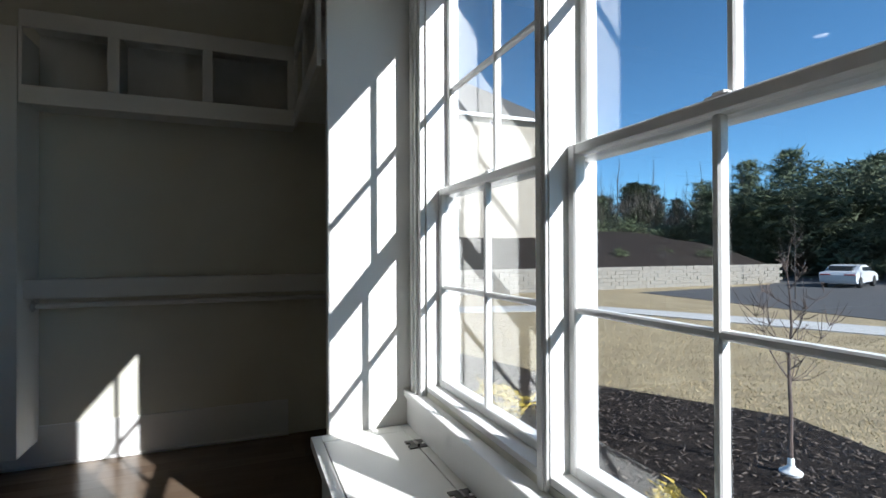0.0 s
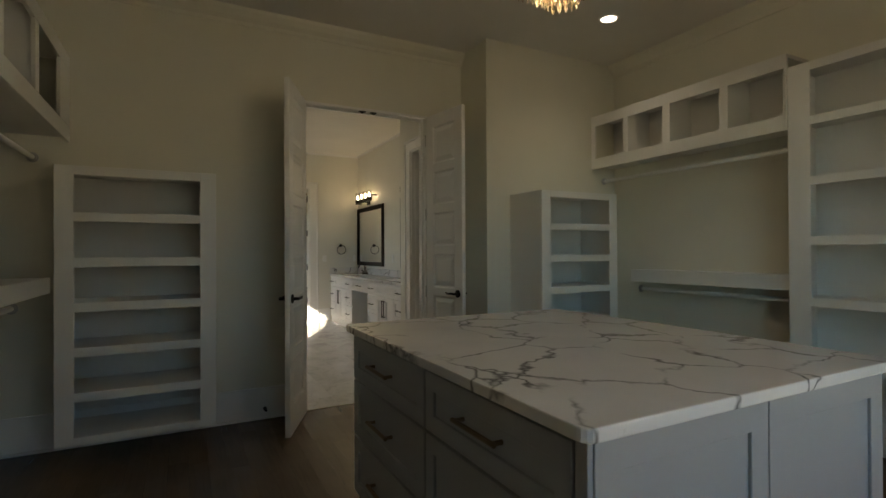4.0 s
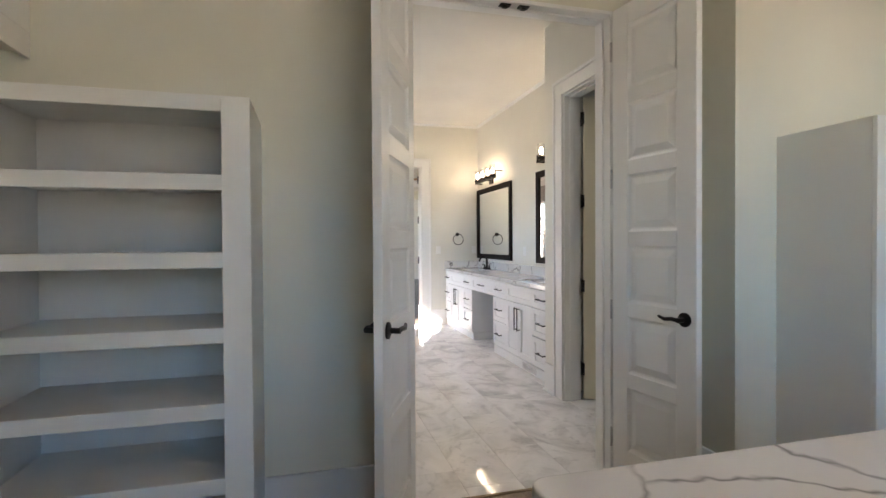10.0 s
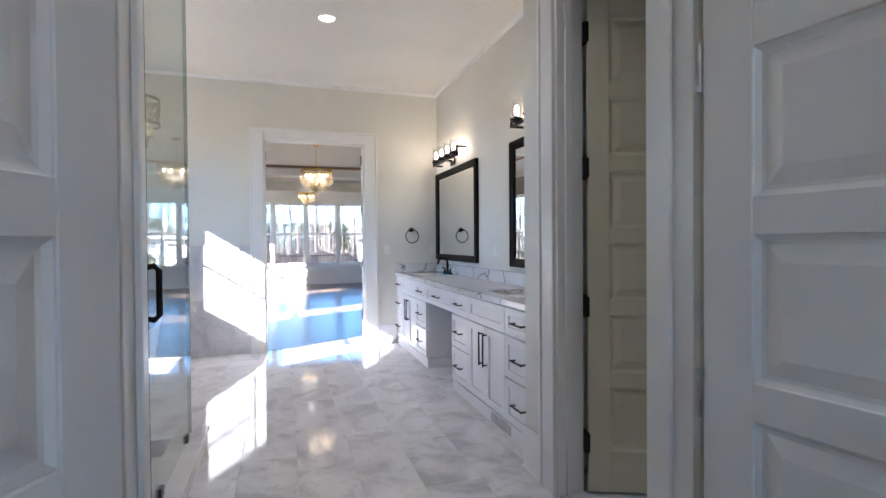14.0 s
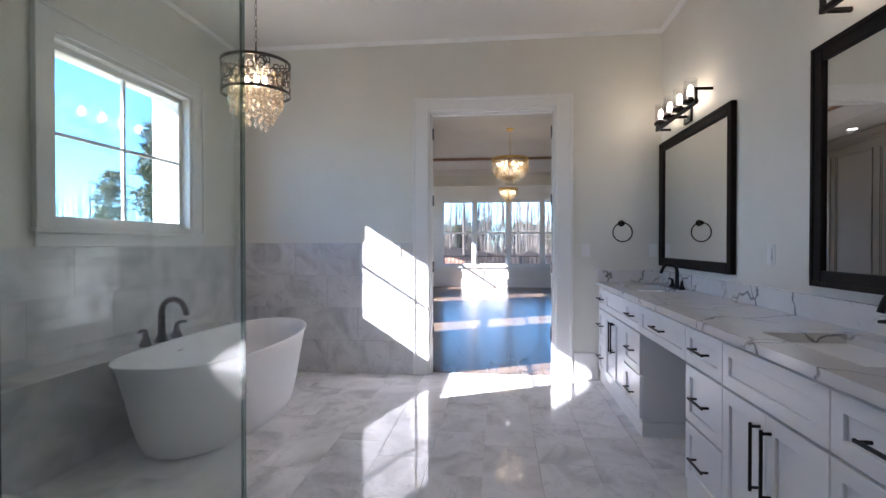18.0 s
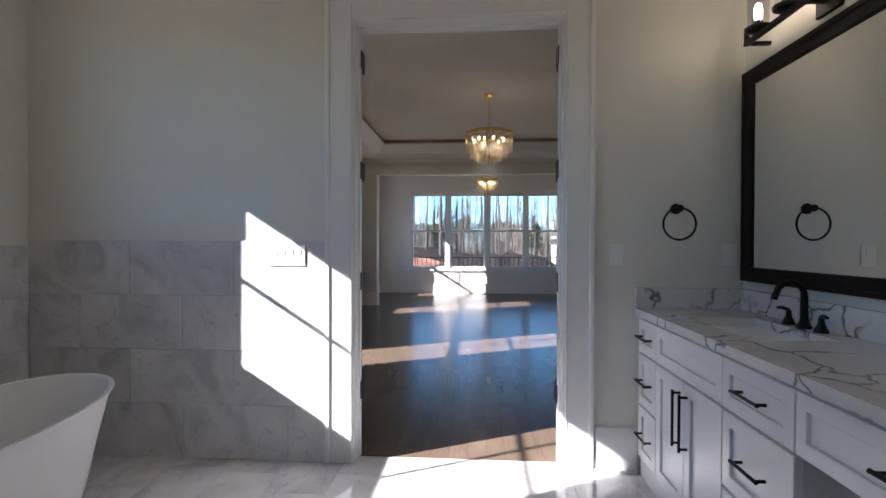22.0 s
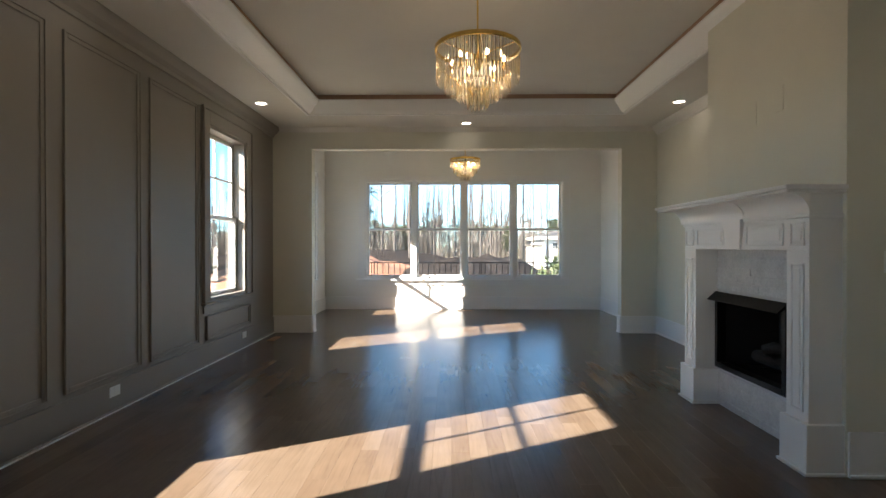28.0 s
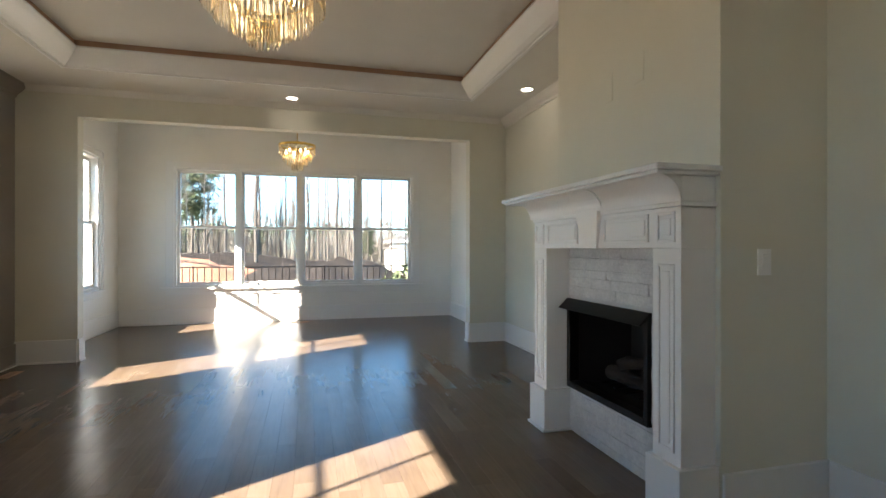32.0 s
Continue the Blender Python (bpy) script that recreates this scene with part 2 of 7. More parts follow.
_b.inputs["Metallic"].default_value, _b.inputs["Roughness"].default_value = 1.0, 0.0
M_TUB = Nodes("acrylic").m
_b = M_TUB.node_tree.nodes["Principled BSDF"]
_b.inputs["Base Color"].default_value = (0.84, 0.84, 0.84, 1)
_b.inputs["Roughness"].default_value = 0.28
M_BULB = glow("bulb", (1.0, 0.80, 0.52), 4.5)
M_CAN = glow("can_lens", (1.0, 0.93, 0.82), 1.6)
M_SOOT = paint("soot", (0.012, 0.012, 0.012), 0.7, 0.3)
M_STONE = noisy("split_stone", [(0.35, (0.52, 0.52, 0.52)), (0.65, (0.74, 0.735, 0.72))], 9.0, 0.75, 0.5, 60.0)
M_PLATE = paint("plate", (0.82, 0.82, 0.80), 0.3, 0.01)

# ================= builders =================
ROOT = {}


def boxes(items, bevel=0.0):
    """A bmesh of boxes x0, y0, z0, x1, y1, z1, each with its edges eased."""
    bm = bmesh.new()
    for x0, y0, z0, x1, y1, z1 in items:
        x0, x1 = sorted((x0, x1))
        y0, y1 = sorted((y0, y1))
        z0, z1 = sorted((z0, z1))
        v = [bm.verts.new(c) for c in ((x0, y0, z0), (x1, y0, z0), (x1, y1, z0), (x0, y1, z0), (x0, y0, z1), (x1, y0, z1), (x1, y1, z1), (x0, y1, z1))]
        for f in ((3, 2, 1, 0), (4, 5, 6, 7), (0, 1, 5, 4), (1, 2, 6, 5), (2, 3, 7, 6), (3, 0, 4, 7)):
            bm.faces.new([v[i] for i in f])
    if bevel:
        bmesh.ops.bevel(bm, geom=bm.edges[:], offset=bevel, segments=1, affect="EDGES", profile=0.5)
    return bm


def box(*c, bevel=0.0):
    return boxes([c], bevel)


def lathe(profile, n=24, centre=(0, 0, 0)):
    """Turn a profile of (radius, z) about the z axis."""
    bm = bmesh.new()
    rings = []
    for r, z in profile:
        if r < 1e-5:
            rings.append([bm.verts.new((centre[0], centre[1], centre[2] + z))])
        else:
            rings.append([bm.verts.new((centre[0] + r * math.cos(2 * math.pi * i / n), centre[1] + r * math.sin(2 * math.pi * i / n), centre[2] + z)) for i in range(n)])
    for a, b in zip(rings, rings[1:]):
        for i in range(n):
            j = (i + 1) % n
            loop = [a[i % len(a)], a[j % len(a)], b[j % len(b)], b[i % len(b)]]
            loop = list(dict.fromkeys(loop))
            if len(loop) > 2:
                bm.faces.new(loop)
    bmesh.ops.recalc_face_normals(bm, faces=bm.faces[:])
    return bm


def tube(points, r, n=10, closed=False):
    """A round bar along points."""
    bm = bmesh.new()
    pts = [Vector(p) for p in points]
    rings = []
    up = None
    for i, p in enumerate(pts):
        a = pts[i - 1] if i else (pts[-1] if closed else p)
        b = pts[i + 1] if i + 1 < len(pts) else (pts[0] if closed else p)
        d = (b - a).normalized()
        if up is None:
            up = d.orthogonal().normalized()
        up = (up - d * up.dot(d)).normalized()
        s = d.cross(up)
        rr = r[i] if isinstance(r, (list, tuple)) else r
        rings.append([bm.verts.new(p + rr * (math.cos(2 * math.pi * k / n) * up + math.sin(2 * math.pi * k / n) * s)) for k in range(n)])
    pairs = list(zip(rings, rings[1:])) + ([(rings[-1], rings[0])] if closed else [])
    for a, b in pairs:
        for k in range(n):
            bm.faces.new((a[k], a[(k + 1) % n], b[(k + 1) % n], b[k]))
    if not closed:
        bm.faces.new(rings[0][::-1])
        bm.faces.new(rings[-1])
    bmesh.ops.recalc_face_normals(bm, faces=bm.faces[:])
    return bm


def extrude_profile(profile, start, end, up=(0, 0, 1), out=None):
    """A moulding: profile points (out, up) swept straight from start to end."""
    bm = bmesh.new()
    s, e = Vector(start), Vector(end)
    o, u = Vector(out), Vector(up)
    a = [bm.verts.new(s + o * p + u * q) for p, q in profile]
    b = [bm.verts.new(e + o * p + u * q) for p, q in profile]
    n = len(profile)
    for i in range(n):
        bm.faces.new((a[i], a[(i + 1) % n], b[(i + 1) % n], b[i]))
    bm.faces.new(a[::-1])
    bm.faces.new(b)
    bmesh.ops.recalc_face_normals(bm, faces=bm.faces[:])
    return bm


def merge(*bms):
    out = bmesh.new()
    for b in bms:
        me = bpy.data.meshes.new("tmp")
        b.to_mesh(me)
        b.free()
        out.from_mesh(me)
        bpy.data.meshes.remove(me)
    return out


def mesh_of(name, bm, material, smooth=False):
    me = bpy.data.meshes.new(name)
    if smooth:
        for f in bm.faces:
            f.smooth = True
    bm.to_mesh(me)
    bm.free()
    if smooth:
        me.set_sharp_from_angle(angle=radians(38))
    me.materials.append(material)
    return me


def thing(name, label, category, at=(0, 0, 0), turn=0.0, group="", kind=""):
    """A top-level Empty at the base of a thing."""
    ob = new(name)
    ob.empty_display_size = 0.1
    ob.matrix_basis = pose(*at, 0, 0, turn)
    ROOT[ob.name] = ob.matrix_basis.copy()
    return tagged(ob, label, category, group, kind)


def part(name, bm, material, parent, label="", smooth=False, local=False):
    """Link a bmesh as one mesh object under a thing or a part. Coordinates are the world's unless local."""
    root = ROOT[parent.name]
    if not local:
        bm.transform(root.inverted())
    ob = new(name, mesh_of(name, bm, material, smooth))
    ob.parent = parent
    ROOT[ob.name] = root
    if label:
        ob["label"] = label
    return ob


def solid(name, bm, material, label, category, group="", kind="", smooth=False):
    ob = new(name, mesh_of(name, bm, material, smooth))
    ROOT[ob.name] = Matrix.Identity(4)
    return tagged(ob, label, category, group, kind)


def structure(name, bm, material, label, category, smooth=False):
    return solid(name, bm, material, label, category, kind="structure", smooth=smooth)


def wall_with_holes(axis, p0, p1, a0, a1, z0, z1, holes):
    """Boxes of a wall between planes p0 and p1 of the axis, from a0 to a1, with holes (b0, b1, low, high)."""
    out, cur = [], a0
    for b0, b1, lo, hi in sorted(holes):
        out.append((cur, b0, z0, z1))
        if lo > z0:
            out.append((b0, b1, z0, lo))
        if hi < z1:
            out.append((b0, b1, hi, z1))
        cur = b1
    out.append((cur, a1, z0, z1))
    if axis == "x":
        return boxes([(p0, a, lo, p1, b, hi) for a, b, lo, hi in out if b - a > 1e-4])
    return boxes([(a, p0, lo, b, p1, hi) for a, b, lo, hi in out if b - a > 1e-4])


# ================= plan =================
CH = 3.10                      # closet and bath ceiling
SOF, TRAY, NICHE_H = 2.86, 3.07, 3.25
CX0, CX1, CY0, CY1 = -3.90, 0.93, -0.906, 3.96     # closet
JOGX, JOGY = -3.46, 2.45
BX0, BX1, BY0, BY1 = -9.06, -4.04, -0.86, 3.12     # bath
EX0, EX1, EY0, EY1 = -16.02, -9.22, -0.80, 4.55    # bedroom
NX, NY0, NY1 = -18.60, -0.72, 4.56                 # niche
XW = 0.945                     # room face of the closet window wall
DOOR_H = 2.45
CDOOR_H = 2.49

# ================= floors and ceilings =================
floor_closet = structure("floor_closet", box(CX0 - 0.02, CY0 - 0.1, -0.2, CX1 + 0.3, CY1 + 0.1, -0.012), M_GAP, "dark-stained oak plank floor of the closet", "floor")
floor_bedroom = structure("floor_bedroom", box(NX - 0.15, EY0 - 0.15, -0.2, -9.15, NY1 + 0.15, -0.012), M_GAP, "dark-stained oak plank floor of the bedroom", "floor")
floor_bath = structure("floor_bath", box(-9.15, BY0 - 0.1, -0.2, CX0 - 0.02, 4.3, -0.006), M_GROUT, "polished white marble tile floor of the bathroom", "floor")
structure("ceiling_closet", box(CX0 - 0.14, CY0 - 0.15, CH, CX1 + 0.3, CY1 + 0.15, CH + 0.12), M_CEIL, "flat painted closet ceiling", "ceiling")
structure("ceiling_bath", box(-9.22, BY0 - 0.36, CH, CX0 - 0.14, 4.3, CH + 0.12), M_CEIL, "flat white bathroom ceiling", "ceiling")

# ================= walls =================
structure("wall_closet_door", merge(wall_with_holes("x", CX0 - 0.14, CX0, CY0 - 0.14, CY1 + 0.14, 0, CH, [(0.985, 2.1, 0, CDOOR_H)])), M_WALL, "warm white closet wall with a double doorway", "wall")
structure("wall_closet_jog", box(CX0, JOGY, 0, JOGX, CY1, CH), M_WALL, "warm white boxed-out closet wall corner", "wall")
structure("wall_closet_left", box(CX0, CY0 - 0.14, 0, 1.095, CY0, CH), M_WALL, "warm white closet wall behind hanging space", "wall")
structure("wall_closet_right", box(CX0, CY1, 0, 1.095, CY1 + 0.14, CH), M_WALL, "warm white closet wall behind built-in shelves", "wall")
structure("wall_closet_window", wall_with_holes("x", XW, XW + 0.15, CY0, CY1, 0, CH, [(0.545, 2.389, 0.655, 2.43)]), M_WALL, "closet outer wall with a pair of windows", "wall")
structure("wall_bath_left", wall_with_holes("y", BY0 - 0.36, BY0, BX0 - 0.16, BX1, 0, CH, [(-8.40, -7.07, 1.31, 2.45)]), M_BATH, "pale bathroom wall with a window over the tub", "wall")
structure("wall_bath_vanity", box(BX0, BY1, 0, -5.49, BY1 + 0.14, CH), M_BATH, "pale bathroom wall behind the vanity", "wall")
structure("wall_bath_bedroom", wall_with_holes("x", EX1, BX0, BY0 - 0.2, 4.7, 0, CH, [(1.04, 2.21, 0, DOOR_H)]), M_BATH, "pale wall with the bedroom doorway", "wall")
structure("wall_water_closet", merge(wall_with_holes("y", 2.50, 2.64, -5.49, BX1, 0, CH, [(-5.17, -4.33, 0, DOOR_H)]), box(-5.49, 2.64, 0, -5.37, 4.2, CH)), M_BATH, "white partition wall with the toilet room doorway", "wall")
structure("wall_water_closet_back", box(-5.49, 4.2, 0, BX1, 4.3, CH), M_WALL, "plain back wall of the toilet room", "wall")
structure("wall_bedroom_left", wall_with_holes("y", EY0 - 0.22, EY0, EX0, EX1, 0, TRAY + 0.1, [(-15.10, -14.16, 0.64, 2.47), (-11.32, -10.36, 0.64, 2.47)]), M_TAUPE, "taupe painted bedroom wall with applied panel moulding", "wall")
structure("wall_bedroom_right", boxes([(EX0, EY1, 0, -13.12, EY1 + 0.14, TRAY + 0.1), (-13.12, EY1, 0, -11.72, EY1 + 0.14, TRAY + 0.1), (-11.72, 4.34, 0, EX1, EY1 + 0.14, TRAY + 0.1)]), M_WALL, "warm white bedroom wall beside the fireplace", "wall")
structure("wall_bedroom_far", wall_with_holes("x", EX0 - 0.14, EX0, EY0 - 0.2, NY1 + 0.2, 0, NICHE_H + 0.1, [(-0.25, 4.06, 0, 2.565)]), M_WALL, "warm white wall with a wide cased opening to the sitting nook", "wall")
structure("wall_niche_left", wall_with_holes("y", NY0 - 0.2, NY0, NX, EX0 - 0.14, 0, NICHE_H, [(-17.90, -17.04, 0.62, 2.46)]), M_NOOK, "white sitting nook wall with a narrow window", "wall")
structure("wall_niche_right", box(NX, NY1, 0, EX0 - 0.14, NY1 + 0.14, NICHE_H), M_NOOK, "plain white sitting nook wall", "wall")
structure("wall_niche_back", wall_with_holes("x", NX - 0.2, NX, NY0 - 0.2, NY1 + 0.2, 0, NICHE_H, [(0.05, 3.86, 0.58, 2.47)]), M_NOOK, "white wall with four tall windows in a row", "wall")
structure("ceiling_niche", box(NX - 0.2, NY0 - 0.2, NICHE_H, EX0 - 0.14, NY1 + 0.2, NICHE_H + 0.1), M_CEIL, "flat white ceiling of the sitting nook", "ceiling")
TX0, TX1, TY0, TY1 = -15.37, -9.90, -0.13, 3.88   # tray edge at soffit level
structure("ceiling_soffit", boxes([(EX0, EY0, SOF, TX0, EY1, TRAY + 0.1), (TX1, EY0, SOF, EX1, EY1, TRAY + 0.1), (TX0, EY0, SOF, TX1, TY0, TRAY + 0.1), (TX0, TY1, SOF, TX1, EY1, TRAY + 0.1)]), M_CEIL, "white dropped ceiling border round the tray", "ceiling")
structure("ceiling_tray", box(TX0, TY0, TRAY, TX1, TY1, TRAY + 0.1), M_CEIL, "raised flat tray ceiling", "ceiling")
# cove moulding inside the tray and the brown fascia behind it
g = 0.27
cove = [(0, 0), (0.025, 0.0), (0.03, 0.012), (0.05, 0.014), (0.085, 0.035), (0.13, 0.072), (0.175, 0.108), (0.2, 0.135), (0.2, 0.15), (0, 0.15)]
def ring_moulding(profile, x0, x1, y0, y1, z):
    """A mitred moulding round the inside of a rectangle."""
    bm = bmesh.new()
    loops = []
    for cx, cy, sx, sy in ((x0, y0, 1, 1), (x1, y0, -1, 1), (x1, y1, -1, -1), (x0, y1, 1, -1)):
        loops.append([bm.verts.new((cx + sx * p, cy + sy * p, z + q)) for p, q in profile])
    n = len(profile)
    for a, b in zip(loops, loops[1:] + loops[:1]):
        for i in range(n):
            bm.faces.new((a[i], a[(i + 1) % n], b[(i + 1) % n], b[i]))
    bmesh.ops.recalc_face_normals(bm, faces=bm.faces[:])
    return bm
structure("trim_tray_cove", ring_moulding(cove, TX0, TX1, TY0, TY1, SOF), M_TRIM, "white stepped crown moulding inside the tray", "crown moulding")
structure("trim_tray_fascia", ring_moulding([(0.0, 0.15), (0.17, 0.15), (0.17, TRAY - SOF), (0, TRAY - SOF)], TX0, TX1, TY0, TY1, SOF), M_COVE, "brown raw fascia in the tray recess", "trim")
CROWN = [(0, 0), (0.012, 0), (0.02, 0.025), (0.05, 0.05), (0.075, 0.085), (0.085, 0.11), (0, 0.11)]
structure("trim_bedroom_crown", merge(extrude_profile(CROWN, (EX0, EY1, SOF - 0.11), (EX1, EY1, SOF - 0.11), out=(0, -1, 0)), extrude_profile(CROWN, (EX1, EY0 + 0.09, SOF - 0.11), (EX1, EY1 - 0.09, SOF - 0.11), out=(-1, 0, 0)), extrude_profile([(0, 0.05), (0.01, 0.05), (0.05, 0.11), (0, 0.11)], (EX0, EY0 + 0.1, SOF - 0.11), (EX0, EY1 - 0.09, SOF - 0.11), out=(1, 0, 0))), M_CEIL, "crown moulding round the bedroom", "crown moulding")
structure("trim_taupe_crown", extrude_profile([(p * 1.25, q * 1.25) for p, q in CROWN], (EX0, EY0, SOF - 0.137), (EX1, EY0, SOF - 0.137), out=(0, 1, 0)), M_TAUPE, "taupe crown moulding above the panelled wall", "crown moulding")
structure("trim_closet_crown", ring_moulding(CROWN, CX0, XW, CY0, CY1, CH - 0.11), M_WALL, "crown moulding round the closet in the wall colour", "crown moulding")
structure("trim_bath_crown", ring_moulding([(0, 0), (0.01, 0), (0.03, 0.03), (0, 0.03)], BX0, BX1, BY0, BY1, CH - 0.03), M_TRIM, "thin crown moulding in the bathroom", "crown moulding")

# ================= baseboards =================
def baseboard(name, runs, h, mat, label, t=0.016):
    items = []
    for x0, y0, x1, y1, nx, ny in runs:
        a, b = (min(x0, x1), max(x0, x1)), (min(y0, y1), max(y0, y1))
        if nx:
            items.append((x0, b[0], 0, x0 + nx * t, b[1], h))
            items.append((x0 + nx * t, b[0], 0, x0 + nx * (t + 0.012), b[1], 0.02))
        else:
            items.append((a[0], y0, 0, a[1], y0 + ny * t, h))
            items.append((a[0], y0 + ny * t, 0, a[1], y0 + ny * (t + 0.012), 0.02))
    structure(name, boxes(items, 0.003), mat, label, "baseboard")
baseboard("baseboard_closet", [(CX0, CY0, CX0, 0.88, 1, 0), (CX0, 2.22, CX0, JOGY, 1, 0), (CX0, CY0, 0.5, CY0, 0, 1), (JOGX, CY1, 0.5, CY1, 0, -1), (JOGX, JOGY, JOGX, 2.7, 1, 0), (CX0, JOGY, JOGX, JOGY, 0, -1)], 0.24, M_TRIM, "tall white baseboard of the closet")
baseboard("baseboard_bath", [(BX0, 2.36, BX0, 2.58, 1, 0), (-5.49, 2.50, -5.30, 2.50, 0, -1), (-4.20, 2.50, BX1, 2.50, 0, -1)], 0.24, M_TRIM, "tall white baseboard of the bathroom")
baseboard("baseboard_bedroom", [(EX0, EY0, EX0, -0.25, 1, 0), (EX0, 4.06, EX0, EY1, 1, 0), (EX0, EY1, -13.12, EY1, 0, -1), (-11.72, 3.76, -11.72, 4.34, 1, 0), (-11.70, 4.34, EX1, 4.34, 0, -1), (EX1, EY0, EX1, 0.93, -1, 0), (EX1, 2.33, EX1, 4.34, -1, 0), (NX, NY0, NX, NY1, 1, 0), (NX, NY0, EX0 - 0.14, NY0, 0, 1), (NX, NY1, EX0 - 0.14, NY1, 0, -1), (EX0, -0.25, EX0 - 0.14, -0.25, 0, 1), (EX0, 4.06, EX0 - 0.14, 4.06, 0, -1)], 0.24, M_TRIM, "tall white baseboard of the bedroom")
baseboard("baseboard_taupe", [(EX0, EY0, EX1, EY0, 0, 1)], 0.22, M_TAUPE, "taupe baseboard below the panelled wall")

structure("trim_taupe_shoe", box(EX0, EY0 + 0.0285, 0.0, EX1, EY0 + 0.037, 0.009, bevel=0.001), M_TRIM, "thin pale shoe strip along the taupe baseboard", "trim")

# ================= windows =================
def window(name, label, origin, turn, width, sill, head, lights_top=(2, 2), lights_low=None, depth=0.2, meet=None, mat=None, casing=0.1, apron=True, stool=True, sides=(True, True), slim=False, inset=0.055):
    """A window in a wall; local x runs along the wall, local y points into the room, the room face is y = 0."""
    mat = mat or M_TRIM
    th = thing(name, label, "window", origin, turn, kind="structure")
    hw = width / 2
    fr = 0.022 if slim else 0.035
    bw = 0.009 if slim else 0.011
    part("window_frame", boxes([(-hw, -depth, sill, -hw + fr, 0, head), (hw - fr, -depth, sill, hw, 0, head), (-hw + fr, -depth, head - fr, hw - fr, 0, head), (-hw + fr, -depth, sill, hw - fr, 0, sill + fr)], 0.002), M_TRIM if mat is not M_TAUPE else mat, th, local=True)
    ih0, ih1, il, ir = sill + fr, head - fr, -hw + fr, hw - fr
    def sash(nm, z0, z1, y, lights):
        s = 0.03 if slim else 0.04
        bars = [(il, y - 0.035, z0, il + s, y, z1), (ir - s, y - 0.035, z0, ir, y, z1), (il + s, y - 0.035, z0, ir - s, y, z0 + s), (il + s, y - 0.035, z1 - s, ir - s, y, z1)]
        sh = part(nm, boxes(bars, 0.004), M_TRIM, th, local=True)
        if lights:
            nx, nz = lights
            for i in range(1, nx):
                cx = il + s + (ir - il - 2 * s) * i / nx
                part("muntin", box(cx - bw, y - 0.03, z0 + s, cx + bw, y - 0.004, z1 - s, bevel=0.004), M_TRIM, sh, local=True)
            for i in range(1, nz):
                cz = z0 + s + (z1 - z0 - 2 * s) * i / nz
                part("muntin", box(il + s, y - 0.029, cz - bw, ir - s, y - 0.005, cz + bw, bevel=0.004), M_TRIM, sh, local=True)
        p = part("pane", box(il + s - 0.004, y - 0.02, z0 + s - 0.004, ir - s + 0.004, y - 0.016, z1 - s + 0.004), M_GLASS, sh, local=True)
        p.visible_shadow = False
    if meet:
        sash("lower_sash", ih0, meet + 0.02, -inset, lights_low)
        sash("upper_sash", meet - 0.02, ih1, -inset - 0.04, lights_top)
        part("sash_lock", boxes([(-0.025, -inset - 0.035, meet + 0.02, 0.025, -inset - 0.007, meet + 0.025), (-0.01, -inset - 0.03, meet + 0.025, 0.015, -inset - 0.015, meet + 0.033)], 0.001), M_TRIM, th, local=True)
    else:
        sash("sash", ih0, ih1, -0.07, lights_top)
    c = casing
    if c:
        items = []
        if sides[0]:
            items.append((-hw - c, 0, sill, -hw + 0.006, 0.02, head + c))
            items.append((-hw - c - 0.012, 0, sill, -hw - c + 0.012, 0.036, head + c))
        if sides[1]:
            items.append((hw - 0.006, 0, sill, hw + c, 0.02, head + c))
            items.append((hw + c - 0.012, 0, sill, hw + c + 0.012, 0.036, head + c))
        items.append((-hw + 0.006, 0, head - 0.006, hw - 0.006, 0.02, head + c))
        items.append((-hw - c - 0.015, 0, head + c, hw + c + 0.015, 0.032, head + c + 0.025))
        part("casing", boxes(items, 0.003), mat, th, local=True)
    if stool:
        part("window_sill", box(-hw - c - 0.03, 0, sill - 0.03, hw + c + 0.03, 0.05, sill, bevel=0.006), mat, th, local=True)
    if apron:
        part("apron", box(-hw - c, 0, sill - 0.11, hw + c, 0.018, sill - 0.03, bevel=0.004), mat, th, local=True)
    return th


# closet pair: the wall runs along y, the room lies at -x
for i, cy in enumerate((1.926, 1.008)):
    window(f"window_{i + 1}", "white double-hung closet window with two-by-two panes", (XW, cy, 0), 90, 0.904, 0.655, 2.43, (2, 2), (2, 2), 0.15, 1.50, casing=0, apron=False, stool=False, slim=True)
window("window_3", "white picture window with four panes above the bathtub", (-7.735, BY0, 0), 0, 1.33, 1.31, 2.45, (2, 2), None, 0.13, None, casing=0.11, apron=True)
window("window_4", "taupe-cased double-hung bedroom window, divided upper sash", (-14.63, EY0, 0), 0, 0.94, 0.64, 2.47, (2, 2), None, 0.2, 1.53, M_TAUPE, 0.13, inset=0.1)
window("window_5", "taupe-cased double-hung bedroom window, divided upper sash", (-10.84, EY0, 0), 0, 0.96, 0.64, 2.47, (2, 2), None, 0.2, 1.53, M_TAUPE, 0.13, inset=0.1)
window("window_6", "narrow white double-hung window of the sitting nook", (-17.47, NY0, 0), 0, 0.86, 0.62, 2.46, (2, 2), None, 0.2, 1.54, casing=0.07)
pw = (3.86 - 0.05) / 4
for i in range(4):
    window(f"window_{7 + i}", "tall white double-hung window, one of four mulled together", (NX, 0.05 + pw * (i + 0.5), 0), -90, pw, 0.58, 2.47, None, None, 0.2, 1.53, casing=0, apron=False, stool=False)
